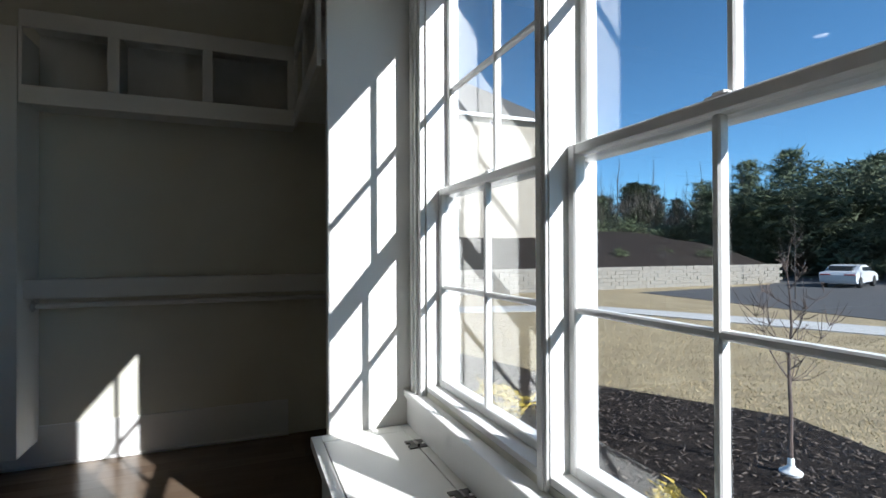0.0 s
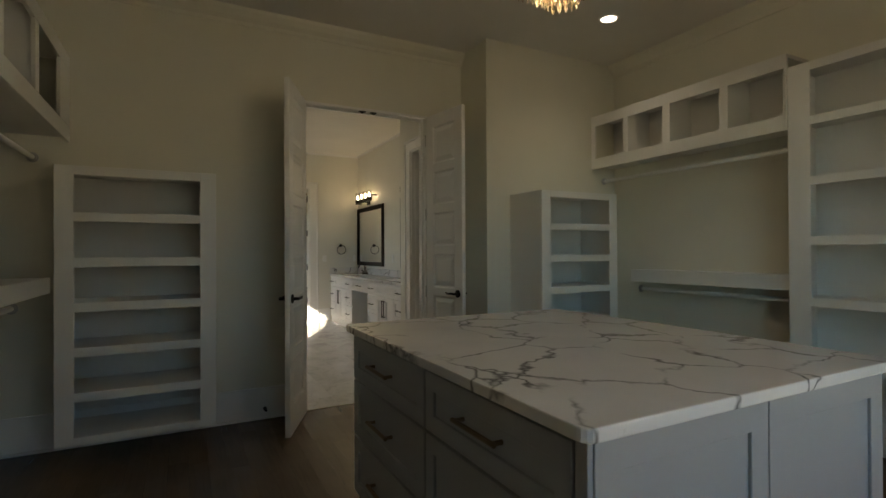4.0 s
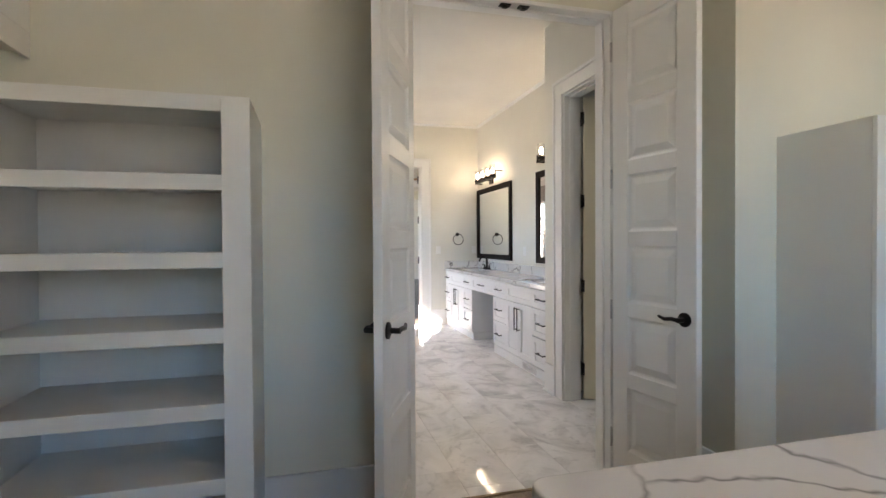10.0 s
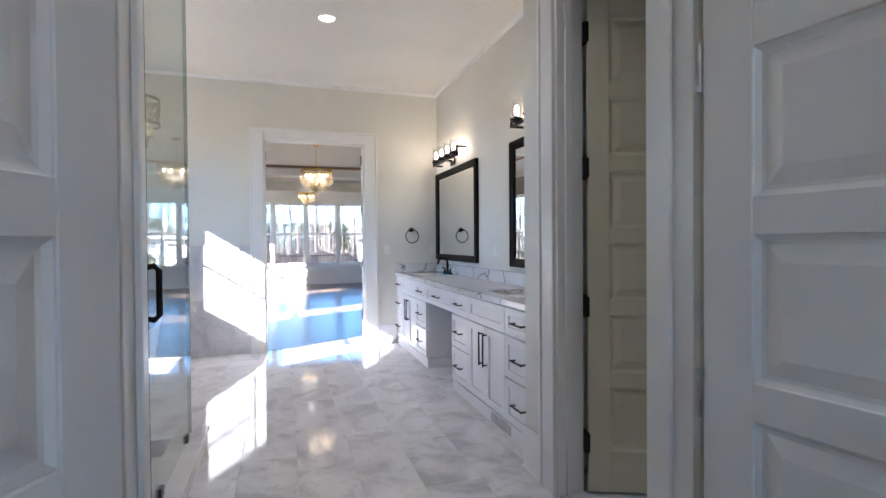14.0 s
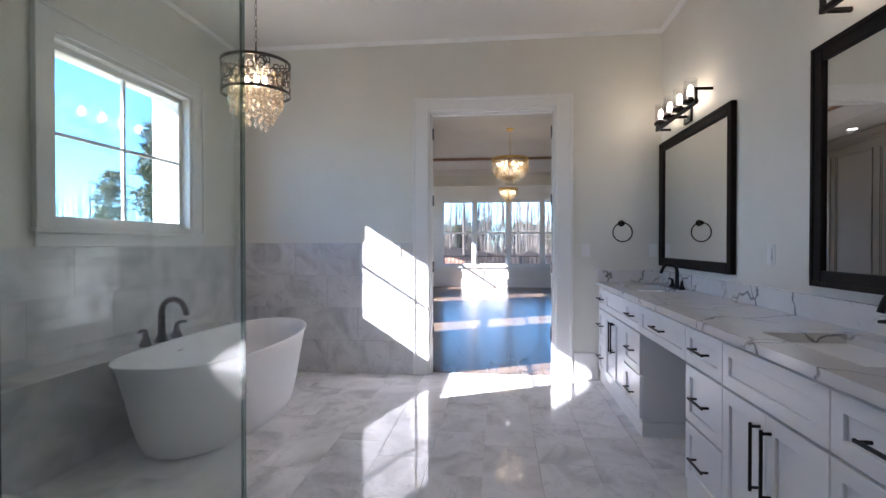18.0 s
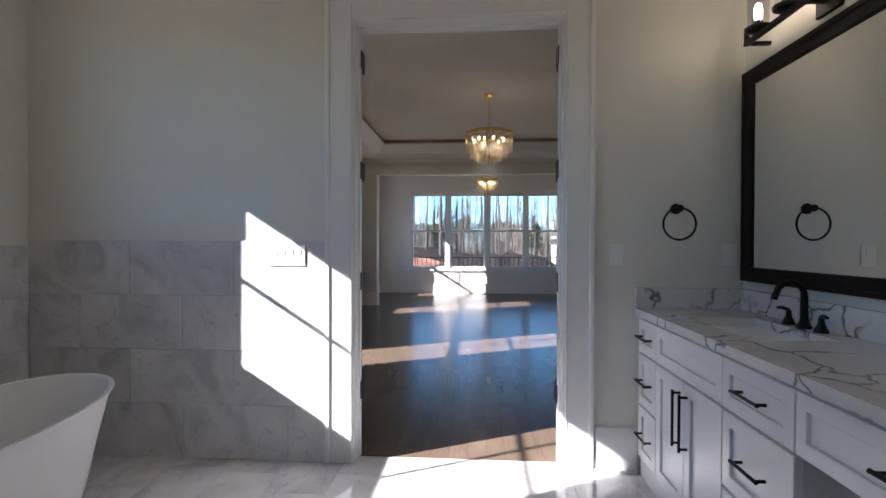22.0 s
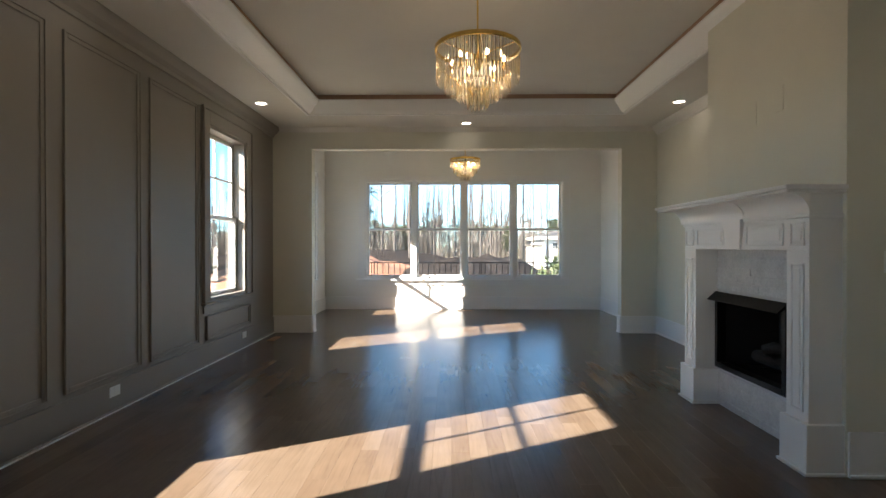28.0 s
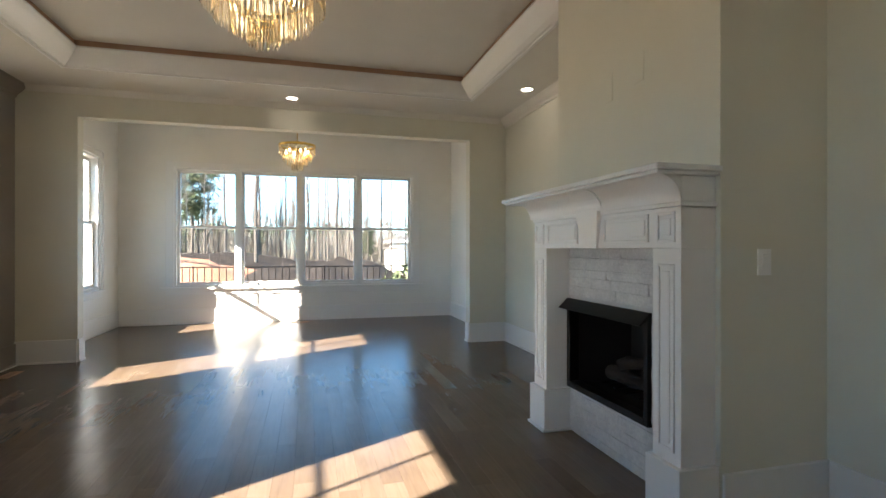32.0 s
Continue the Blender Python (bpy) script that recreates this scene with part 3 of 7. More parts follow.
structure("trim_nook_windows", boxes([(NX, -0.06, 0.55, NX + 0.02, 0.056, 2.47), (NX, 3.854, 0.55, NX + 0.02, 3.97, 2.47), (NX, -0.06, 2.464, NX + 0.02, 3.97, 2.55), (NX, -0.12, 0.545, NX + 0.06, 4.03, 0.58), (NX, -0.06, 0.46, NX + 0.018, 3.97, 0.545)] + [(NX, 0.05 + pw * i - 0.04, 0.58, NX + 0.012, 0.05 + pw * i + 0.04, 2.47) for i in (1, 2, 3)], 0.003), M_TRIM, "white casing, sill and mullions of the four windows", "window trim")

# ================= outside =================
GZ = -1.1
M_LAWN = noisy("winter_lawn", [(0.35, (0.22, 0.165, 0.09)), (0.65, (0.46, 0.37, 0.22))], 1.3, 0.95, 1.0, 26.0)
M_MULCH = noisy("mulch", [(0.42, (0.006, 0.005, 0.005)), (0.66, (0.075, 0.06, 0.05))], 7.0, 0.95, 1.0, 38.0)
M_ASPHALT = noisy("asphalt", [(0.3, (0.05, 0.05, 0.052)), (0.7, (0.085, 0.085, 0.085))], 3.0, 0.9, 0.3, 50.0)
M_CONCRETE = noisy("concrete", [(0.3, (0.42, 0.41, 0.39)), (0.7, (0.55, 0.54, 0.52))], 2.0, 0.85, 0.2, 40.0)
M_MULCH.node_tree.nodes["Principled BSDF"].inputs["Specular IOR Level"].default_value = 0.1
M_CLAY = noisy("red_clay", [(0.3, (0.25, 0.10, 0.05)), (0.7, (0.42, 0.2, 0.11))], 1.0, 0.95, 0.6, 12.0)
M_BARK = noisy("bark", [(0.3, (0.045, 0.037, 0.031)), (0.7, (0.125, 0.105, 0.09))], 5.0, 0.9, 0.7, 25.0)
M_LEAF = noisy("pine_needles", [(0.3, (0.022, 0.036, 0.014)), (0.7, (0.075, 0.095, 0.038))], 3.0, 0.8, 0.2, 15.0)
structure("ground", boxes([(-400, -400, GZ - 0.5, 400, 400, GZ)]), M_LAWN, "dry winter lawn round the house", "ground")

# ================= doors =================
def lever(parent, x, z, side, direction, mat=None):
    """A lever handle on a door face: rosette, neck and curved lever. side is the face, direction where the lever points."""
    mat = mat or M_BLACK
    y = side * 0.018
    bm = merge(lathe([(0, 0), (0.032, 0), (0.032, 0.008), (0.02, 0.012), (0.011, 0.014), (0.011, 0.05), (0, 0.052)], 20))
    bm.transform(Matrix.Translation((x, y, z)) @ Matrix.Rotation(-side * math.pi / 2, 4, "X"))
    pts = [(x, y + side * 0.045, z), (x + direction * 0.03, y + side * 0.05, z + 0.004), (x + direction * 0.07, y + side * 0.05, z - 0.002), (x + direction * 0.105, y + side * 0.046, z + 0.008)]
    return part("lever_handle", merge(bm, tube(pts, [0.010, 0.0095, 0.009, 0.006], 10)), mat, parent, "dark bronze lever handle", True, True)


def hinge_leaf(parent, x, z, local=True, y=0.0):
    return part("hinge", merge(box(x - 0.018, y - 0.02, z - 0.05, x + 0.012, y + 0.02, z + 0.05, bevel=0.004), lathe([(0, -0.055), (0.007, -0.055), (0.007, 0.055), (0, 0.055)], 10, (x - 0.012, y + 0.021, z))), M_BLACK, parent, "black butt hinge", False, local)


def door_leaf(name, label, hinge, turn, width, height, panels, lever_z=0.93, handle=True, plates=True, mat=None, hinges=(0.25, 0.92, 1.6, 2.26)):
    """A stile-and-rail door; local x runs from the hinge to the free edge."""
    th = thing(name, label, "door", hinge, turn)
    mat = mat or M_DOOR
    T, st, top, low = 0.018, 0.105, 0.12, 0.2
    zs = [0.012 + low + (height - low - top) * i / panels for i in range(panels + 1)]
    rail = 0.075
    items = [(0.003, -T, 0.012, st, T, height), (width - st, -T, 0.012, width - 0.003, T, height), (st, -T, 0.012, width - st, T, zs[0]), (st, -T, zs[-1] - 0.0, width - st, T, height)]
    for z in zs[1:-1]:
        items.append((st, -T, z - rail / 2, width - st, T, z + rail / 2))
    part("door_frame", boxes(items, 0.002), mat, th, local=True)
    for i in range(panels):
        z0 = zs[i] + (rail / 2 if i else 0)
        z1 = zs[i + 1] - (rail / 2 if i < panels - 1 else 0)
        bm = bmesh.new()
        for s in (-1, 1):
            x0, x1 = st, width - st
            rings = []
            for inset, y in ((0.0, 0.012), (0.010, 0.005), (0.018, 0.004), (0.052, 0.015)):
                rings.append([bm.verts.new(c) for c in ((x0 + inset, s * y, z0 + inset), (x1 - inset, s * y, z0 + inset), (x1 - inset, s * y, z1 - inset), (x0 + inset, s * y, z1 - inset))])
            for a, b in zip(rings, rings[1:]):
                for k in range(4):
                    bm.faces.new((a[k], a[(k + 1) % 4], b[(k + 1) % 4], b[k]))
            bm.faces.new(rings[-1])
        bmesh.ops.recalc_face_normals(bm, faces=bm.faces[:])
        part("panel", bm, mat, th, local=True)
    if handle:
        lever(th, width - 0.06, lever_z, 1, -1)
        lever(th, width - 0.06, lever_z, -1, -1)
    for z in hinges:
        if plates:
            hinge_leaf(th, 0.0, z, y=0.0)
        else:
            part("hinge", lathe([(0, -0.05), (0.006, -0.05), (0.006, 0.05), (0, 0.05)], 10, (-0.004, -0.022, z)), M_STEEL, th, "satin metal hinge knuckle", True, True)
    return th


def casing_set(name, axis, face, out, a0, a1, h, label, w=0.12, head=0.105):
    """Flat casing with back band round an opening; axis is the wall's normal axis."""
    items = []
    for lo, hi in ((a0 - w, a0 + 0.005), (a1 - 0.005, a1 + w)):
        items.append((lo, hi, 0, h + head, 0.018))
    items.append((a0 + 0.005, a1 - 0.005, h - 0.005, h + head, 0.018))
    items.append((a0 - w - 0.012, a0 - w + 0.012, 0, h + head + 0.012, 0.028))
    items.append((a1 + w - 0.012, a1 + w + 0.012, 0, h + head + 0.012, 0.028))
    items.append((a0 - w - 0.012, a1 + w + 0.012, h + head - 0.012, h + head + 0.014, 0.03))
    items.append((a0 - 0.004, a0 + 0.006, 0, h, 0.022))
    items.append((a1 - 0.006, a1 + 0.004, 0, h, 0.022))
    if axis == "x":
        bm = boxes([(face, lo, z0, face + out * t, hi, z1) for lo, hi, z0, z1, t in items], 0.003)
    else:
        bm = boxes([(lo, face, z0, hi, face + out * t, z1) for lo, hi, z0, z1, t in items], 0.003)
    return structure(name, bm, M_TRIM, label, "door casing")


def jamb(name, axis, p0, p1, a0, a1, h, label, stop=None):
    t = 0.02
    items = [(p0, a0, 0, p1, a0 + t, h), (p0, a1 - t, 0, p1, a1, h), (p0, a0 + t, h - t, p1, a1 - t, h)]
    if stop:
        s0, s1 = stop
        items += [(s0, a0 + t, 0, s1, a0 + t + 0.012, h - t), (s0, a1 - t - 0.012, 0, s1, a1 - t, h - t), (s0, a0 + t + 0.012, h - t - 0.012, s1, a1 - t - 0.012, h - t)]
    if axis == "y":
        items = [(b, a, c, e, d, f) for a, b, c, d, e, f in items]
    return structure(name, boxes(items, 0.002), M_TRIM, label, "door jamb")


jamb("trim_closet_jamb", "x", CX0 - 0.142, CX0 + 0.002, 0.985, 2.1, CDOOR_H, "white jamb of the closet double doorway", (CX0 - 0.09, CX0 - 0.055))
casing_set("trim_closet_casing_bath", "x", CX0 - 0.14, -1, 0.985, 2.1, CDOOR_H, "white casing on the bathroom side of the closet doorway", 0.1, 0.1)
door_leaf("door_1", "open white six-panel closet door leaf", (-3.868, 0.997, 0), -23.5, 0.56, 2.47, 6, 0.95, plates=False)
door_leaf("door_2", "open white six-panel closet door leaf beside a wall corner", (-3.868, 2.088, 0), 9.5, 0.505, 2.47, 6, 0.925, plates=False)
for i, y in enumerate((1.50, 1.60)):
    solid("door_catch", boxes([(CX0 - 0.05, y - 0.028, CDOOR_H - 0.026, CX0 - 0.012, y + 0.028, CDOOR_H - 0.0205), (CX0 - 0.042, y - 0.012, CDOOR_H - 0.036, CX0 - 0.02, y + 0.012, CDOOR_H - 0.026)], 0.001), M_BLACK, "small black ball catch in the door head", "door catch", "door catches")
jamb("trim_wc_jamb", "y", 2.498, 2.642, -5.17, -4.33, DOOR_H, "white jamb of the toilet room doorway", (2.54, 2.58))
casing_set("trim_wc_casing", "y", 2.50, -1, -5.17, -4.33, DOOR_H, "white casing of the toilet room doorway", 0.12, 0.105)
door_leaf("door_3", "panelled toilet room door standing open inward, cream with dim warm light in its colour", (-5.145, 2.66, 0), 66.0, 0.78, 2.43, 6, mat=M_DIM_CREAM)
jamb("trim_bedroom_jamb", "x", EX1 - 0.002, BX0 + 0.002, 1.04, 2.21, DOOR_H, "white jamb of the bedroom doorway", (-9.17, -9.13))
casing_set("trim_bedroom_casing_bath", "x", BX0, 1, 1.04, 2.21, DOOR_H, "white casing of the bedroom doorway on the bathroom side", 0.13, 0.1)
casing_set("trim_bedroom_casing", "x", EX1, -1, 1.04, 2.21, DOOR_H, "white casing of the bedroom doorway on the bedroom side", 0.13, 0.1)
leaf_a = door_leaf("door_4", "white panelled bedroom door leaf folded back to the wall", (-9.25, 1.045, 0), 266.0, 0.58, 2.43, 6, hinges=(0.38, 1.0, 1.63, 2.26))
leaf_b = door_leaf("door_5", "white panelled bedroom door leaf folded back beside the passage", (-9.25, 2.205, 0), 94.0, 0.58, 2.43, 6, hinges=(0.38, 1.0, 1.63, 2.26))
for z in (0.38, 1.0, 1.63, 2.26):
    part("hinge_plate", box(-9.222, 1.06, z - 0.05, -9.135, 1.077, z + 0.05, bevel=0.002), M_BLACK, leaf_a, "black hinge plate")
    part("hinge_plate", box(-9.222, 2.173, z - 0.05, -9.135, 2.19, z + 0.05, bevel=0.002), M_BLACK, leaf_b, "black hinge plate")
structure("trim_threshold", box(CX0 - 0.03, 1.02, -0.002, CX0 - 0.01, 2.08, 0.004, bevel=0.001), M_BRONZE, "thin metal strip between wood and marble floor", "threshold")

# ================= closet built-ins =================
def shelf_unit(name, label, at, turn, width, z0, z1, depth, shelves, stile=0.095, head=0.055, foot=0.045):
    """An open bookcase; local x along the front, local y from the front (0) to the wall (depth)."""
    th = thing(name, label, "shelf unit", at, turn, group="closet shelf units")
    part("face_frame", boxes([(0, -0.02, z0, stile, 0, z1), (width - stile, -0.02, z0, width, 0, z1), (stile, -0.02, z1 - head, width - stile, 0, z1), (stile, -0.02, z0, width - stile, 0, z0 + foot)], 0.002), M_SHELF, th, local=True)
    for nm, c in (("side_panel", (0, 0, z0, 0.02, depth, z1)), ("side_panel", (width - 0.02, 0, z0, width, depth, z1)), ("top_board", (0.02, 0, z1 - 0.02, width - 0.02, depth, z1)), ("bottom_board", (0.02, 0, z0 + 0.02, width - 0.02, depth, z0 + foot)), ("back_board", (0.02, depth - 0.008, z0 + foot, width - 0.02, depth, z1 - 0.02))):
        part(nm, box(*c), M_SHELF, th, local=True)
    for z in shelves:
        part("shelf", boxes([(stile - 0.004, -0.021, z, width - stile + 0.004, 0.0, z + 0.055), (0.022, 0.0, z + 0.03, width - 0.022, depth - 0.01, z + 0.052)], 0.002), M_SHELF, th, local=True)
    return th


# local x runs towards -y for units on the door wall (turn 90: local x -> +y, local y -> -x)
shelf_unit("shoe_shelf_unit", "white open six-compartment shoe shelf hung on the door wall", (-3.476, -0.515, 0), 90, 0.855, 0.145, 1.79, 0.42, [0.395, 0.66, 0.925, 1.19, 1.46])
shelf_unit("shoe_shelf_unit", "white open shoe shelf unit against the boxed-out wall", (-3.043, 2.69, 0), 90, 0.83, 0.145, 1.765, 0.415, [0.395, 0.66, 0.925, 1.185, 1.445], 0.09)
shelf_unit("shelf_tower", "tall white open shelf tower between hanging bays", (-1.70, 3.67, 0), 0, 0.80, 0.158, 2.46, 0.285, [0.54, 0.915, 1.30, 1.68, 2.06], 0.13)


def cubby_run(name, label, at, turn, length, cells, z0, z1, depth):
    """A row of upper cubbies; cells are (start, end) of the openings along local x."""
    th = thing(name, label, "cubby shelf", at, turn, group="closet cubbies")
    op0, op1 = z0 + 0.10, z1 - 0.095
    items = [(0, -0.02, z0, length, 0, op0), (0, -0.02, op1, length, 0, z1)]
    cur = 0.0
    for a, b in cells:
        if a > cur + 1e-3:
            items.append((cur, -0.02, op0, a, 0, op1))
        cur = b
    if length > cur + 1e-3:
        items.append((cur, -0.02, op0, length, 0, op1))
    part("face_frame", boxes(items, 0.002), M_SHELF, th, local=True)
    part("top_board", box(0, 0, z1 - 0.025, length, depth, z1), M_SHELF, th, local=True)
    part("bottom_board", box(0, 0, z0 + 0.03, length, depth, op0), M_SHELF, th, local=True)
    part("back_board", box(0, depth - 0.008, op0, length, depth, z1 - 0.025), M_SHELF, th, local=True)
    for (a, b), (c, d) in zip(cells, cells[1:]):
        m = (b + c) / 2
        part("divider", box(m - 0.012, 0, op0, m + 0.012, depth - 0.008, z1 - 0.025), M_SHELF, th, local=True)
    return th


cubby_run("cubby_row", "white row of four upper cubbies in the closet", (-3.46, 3.67, 0), 0, 1.755, [(0.05, 0.39), (0.445, 0.803), (0.874, 1.294), (1.358, 1.735)], 2.055, 2.56, 0.288)
cubby_run("cubby_row", "white row of upper cubbies beside the window nook", (-0.895, 3.67, 0), 0, 1.43, [(0.015, 0.404), (0.461, 0.886), (0.94, 1.372)], 2.055, 2.56, 0.288)
cubby_run("cubby_row", "white row of upper cubbies over the window wall", (0.535, 3.65, 0), -90, 1.10, [(0.05, 0.50), (0.57, 1.05)], 2.055, 2.56, XW - 0.535)
cubby_run("cubby_row", "white row of upper cubbies above the hanging rail", (0.94, -0.53, 0), 180, 4.83, [(0.06 + 0.57 * i, 0.06 + 0.57 * i + 0.5) for i in range(8)], 2.0, 2.56, 0.37)


def ledge(name, label, x0, x1, y_face, y_wall, z0, z1):
    """A mid-height shelf: face board, deep shelf board and a wall cleat below it."""
    k = 1 if y_wall > y_face else -1
    th = thing(name, label, "shelf", (x0, y_wall, z0), 0, group="closet ledges")
    part("face_board", box(x0, y_face, z0, x1, y_face + k * 0.022, z1, bevel=0.002), M_SHELF, th)
    part("shelf_board", box(x0, y_face + k * 0.022, z1 - 0.03, x1, y_wall, z1 - 0.002, bevel=0.001), M_SHELF, th)
    part("cleat", box(x0, y_wall - k * 0.018, z0 - 0.02, x1, y_wall, z1 - 0.03, bevel=0.002), M_SHELF, th)


def closet_rod(label, x0, x1, y, z):
    th = thing("closet_rod", label, "closet rod", (x0, y, z), 0, group="closet rods")
    part("rod", tube([(x0, y, z), (x1, y, z)], 0.016, 14), M_SHELF, th, smooth=True)
    for x, s in ((x0, 1), (x1, -1)):
        sock = lathe([(0, 0), (0.032, 0), (0.032, 0.006), (0.022, 0.008), (0.022, 0.02), (0, 0.02)], 16)
        sock.transform(Matrix.Translation((x, y, z)) @ Matrix.Rotation(s * math.pi / 2, 4, "Y"))
        part("rod_socket", sock, M_STEEL, th, smooth=True)


ledge("hanging_shelf", "white mid-height shelf between wall and shelf tower", -3.035, -1.70, 3.70, 3.96, 1.0, 1.105)
ledge("hanging_shelf", "white mid-height shelf below the upper cubbies", -0.90, XW, 3.73, 3.96, 1.0, 1.105)
ledge("hanging_shelf", "long white mid-height shelf on the hanging wall", -3.45, XW, -0.53, -0.906, 1.045, 1.135)
closet_rod("white hanging rod below the shelf", -3.03, -1.71, 3.82, 0.93)
closet_rod("white hanging rod under the cubbies", -3.45, -1.71, 3.80, 1.95)
closet_rod("white upper hanging rod along the wall", -3.88, XW, -0.70, 1.885)
closet_rod("white lower hanging rod along the wall", -3.44, XW, -0.70, 0.965)
closet_rod("white hanging rod below the shelf, catching the sun", -0.895, 0.93, 3.84, 0.95)

# window nook: end panels, header, seat
for y0, y1, lab in ((2.50, 2.54, "tall white end panel of the window seat, striped by sunlight"), (0.36, 0.40, "tall white end panel of the window seat")):
    solid("end_panel_board", box(0.55, y0, 0.0, XW, y1, 2.56, bevel=0.003), M_SHELF, lab, "panel", "nook panels")
solid("nook_header", boxes([(0.56, 0.40, 2.46, XW, 2.50, 2.56), (0.54, 0.40, 2.45, 0.56, 2.50, 2.56)], 0.003), M_SHELF, "white boxed header above the window seat", "header")
seat = thing("window_seat", "white window seat with hinged lids and sunlight on it", "window seat", (0.7, 1.45, 0))
part("seat_box", boxes([(0.525, 0.40, 0.0, 0.55, 2.50, 0.44), (0.55, 0.40, 0, XW, 0.425, 0.44), (0.55, 2.475, 0, XW, 2.50, 0.44)], 0.002), M_SHELF, seat)
part("seat_border", boxes([(0.479, 0.40, 0.44, 0.519, 2.50, 0.48), (0.865, 0.40, 0.44, 0.938, 2.50, 0.48), (0.519, 2.425, 0.44, 0.865, 2.50, 0.48), (0.519, 1.47, 0.44, 0.865, 1.503, 0.48), (0.519, 0.40, 0.44, 0.865, 0.453, 0.48)], 0.002), M_SHELF, seat)
for y0, y1 in ((1.507, 2.421), (0.457, 1.466)):
    lid = part("seat_lid", box(0.523, y0, 0.446, 0.861, y1, 0.48, bevel=0.002), M_SHELF, seat)
    for f in (0.18, 0.68):
        hy = y1 - (y1 - y0) * f
        part("hinge", merge(boxes([(0.823, hy - 0.04, 0.48, 0.861, hy - 0.011, 0.4845), (0.823, hy + 0.011, 0.48, 0.861, hy + 0.04, 0.4845), (0.865, hy - 0.04, 0.48, 0.896, hy - 0.011, 0.4845), (0.865, hy + 0.011, 0.48, 0.896, hy + 0.04, 0.4845), (0.838, hy - 0.016, 0.48, 0.884, hy + 0.016, 0.484)], 0.001), tube([(0.863, hy - 0.026, 0.486), (0.863, hy + 0.026, 0.486)], 0.0065, 8)), M_GUN, lid, "dark decorative butterfly hinge")
structure("trim_nook_stool", boxes([(0.897, 0.40, 0.482, 0.918, 2.50, 0.605), (0.883, 0.40, 0.605, XW, 2.50, 0.635)], 0.003), M_TRIM, "deep white ledge below the closet windows", "window ledge")
structure("trim_nook_casing", boxes([(0.921, 2.368, 0.635, XW, 2.50, 2.44), (0.909, 2.448, 0.635, 0.921, 2.474, 2.44), (0.909, 2.40, 0.635, 0.921, 2.418, 2.44), (0.937, 1.443, 0.635, XW, 1.491, 2.44), (0.931, 1.456, 0.635, 0.937, 1.478, 2.44), (0.921, 0.40, 0.635, XW, 0.562, 2.44), (0.921, 0.562, 2.42, XW, 1.437, 2.45), (0.921, 1.497, 2.42, XW, 2.368, 2.45)], 0.002), M_TRIM, "white fluted casing and mullion of the closet windows", "window trim")

# ================= island =================
def bar_pull(parent, p, length, axis, out, mat, r=0.006, stand=0.032):
    """A bar pull centred at p; axis along which it lies, out the way it stands off."""
    p, axis, out = Vector(p), Vector(axis), Vector(out)
    a, b = p - axis * length / 2, p + axis * length / 2
    bm = merge(tube([a - axis * 0.012 + out * stand, b + axis * 0.012 + out * stand], r, 8), tube([a, a + out * stand], r * 0.9, 8), tube([b, b + out * stand], r * 0.9, 8))
    return part("pull", bm, mat, parent, smooth=True)


def shaker(x0, x1, z0, z1, y, out, rail=0.055, t=0.02, axis="y"):
    """A framed front with a recessed panel, in one piece; face plane y, out = +1 or -1."""
    g = 0.0025
    x0, x1, z0, z1 = x0 + g, x1 - g, z0 + g, z1 - g
    bm = bmesh.new()
    rings = []
    for inset, d in ((0, 0.0), (0, t - 0.002), (0.002, t), (rail - 0.002, t), (rail, t - 0.002), (rail, t * 0.45), (rail + 0.0, t * 0.45)):
        c = [(x0 + inset, z0 + inset), (x1 - inset, z0 + inset), (x1 - inset, z1 - inset), (x0 + inset, z1 - inset)]
        rings.append([bm.verts.new((p, y + out * d, q) if axis == "y" else (y + out * d, p, q)) for p, q in c])
    rings.pop()
    for a, b in zip(rings, rings[1:]):
        for k in range(4):
            bm.faces.new((a[k], a[(k + 1) % 4], b[(k + 1) % 4], b[k]))
    bm.faces.new(rings[0][::-1])
    bm.faces.new(rings[-1])
    for v in [v for v in bm.verts if not v.link_faces]:
        bm.verts.remove(v)
    bmesh.ops.recalc_face_normals(bm, faces=bm.faces[:])
    return bm


island = thing("closet_island", "grey shaker closet island with drawers and a marbled white top", "island", (-1.44, 1.52, 0))
IX0, IX1, IY0, IY1 = -2.235, -0.665, 0.905, 2.165
part("body", boxes([(IX0, IY0, 0.10, IX1, IY1, 0.88), (IX0 + 0.05, IY0 + 0.06, 0, IX1 - 0.05, IY1 - 0.06, 0.10)], 0.002), M_GREY, island)
for x0, x1 in ((IX0 + 0.01, -1.43), (-1.42, IX1 - 0.025)):
    for z0, z1 in ((0.115, 0.385), (0.39, 0.655), (0.66, 0.865)):
        for y, s in ((IY0, -1), (IY1, 1)):
            d = part("drawer_front", shaker(x0, x1, z0, z1, y, s, 0.06), M_GREY, island)
            if s < 0:
                bar_pull(d, ((x0 + x1) / 2, y + s * 0.02, (z0 + z1) / 2 + 0.01), 0.2, (1, 0, 0), (0, s, 0), M_BRONZE, 0.008)
for x, s in ((IX1, 1), (IX0, -1)):
    for y0, y1 in ((IY0, 1.53), (1.53, IY1)):
        part("end_panel", shaker(y0, y1, 0.10, 0.875, x, s, 0.075, 0.018, "x"), M_GREY, island)
part("corner_post", box(IX1 - 0.02, IY0 - 0.018, 0.10, IX1 + 0.018, IY0 - 0.001, 0.878, bevel=0.002), M_GREY, island)
top = boxes([(-2.275, 0.855, 0.882, -0.615, 2.20, 0.915)])
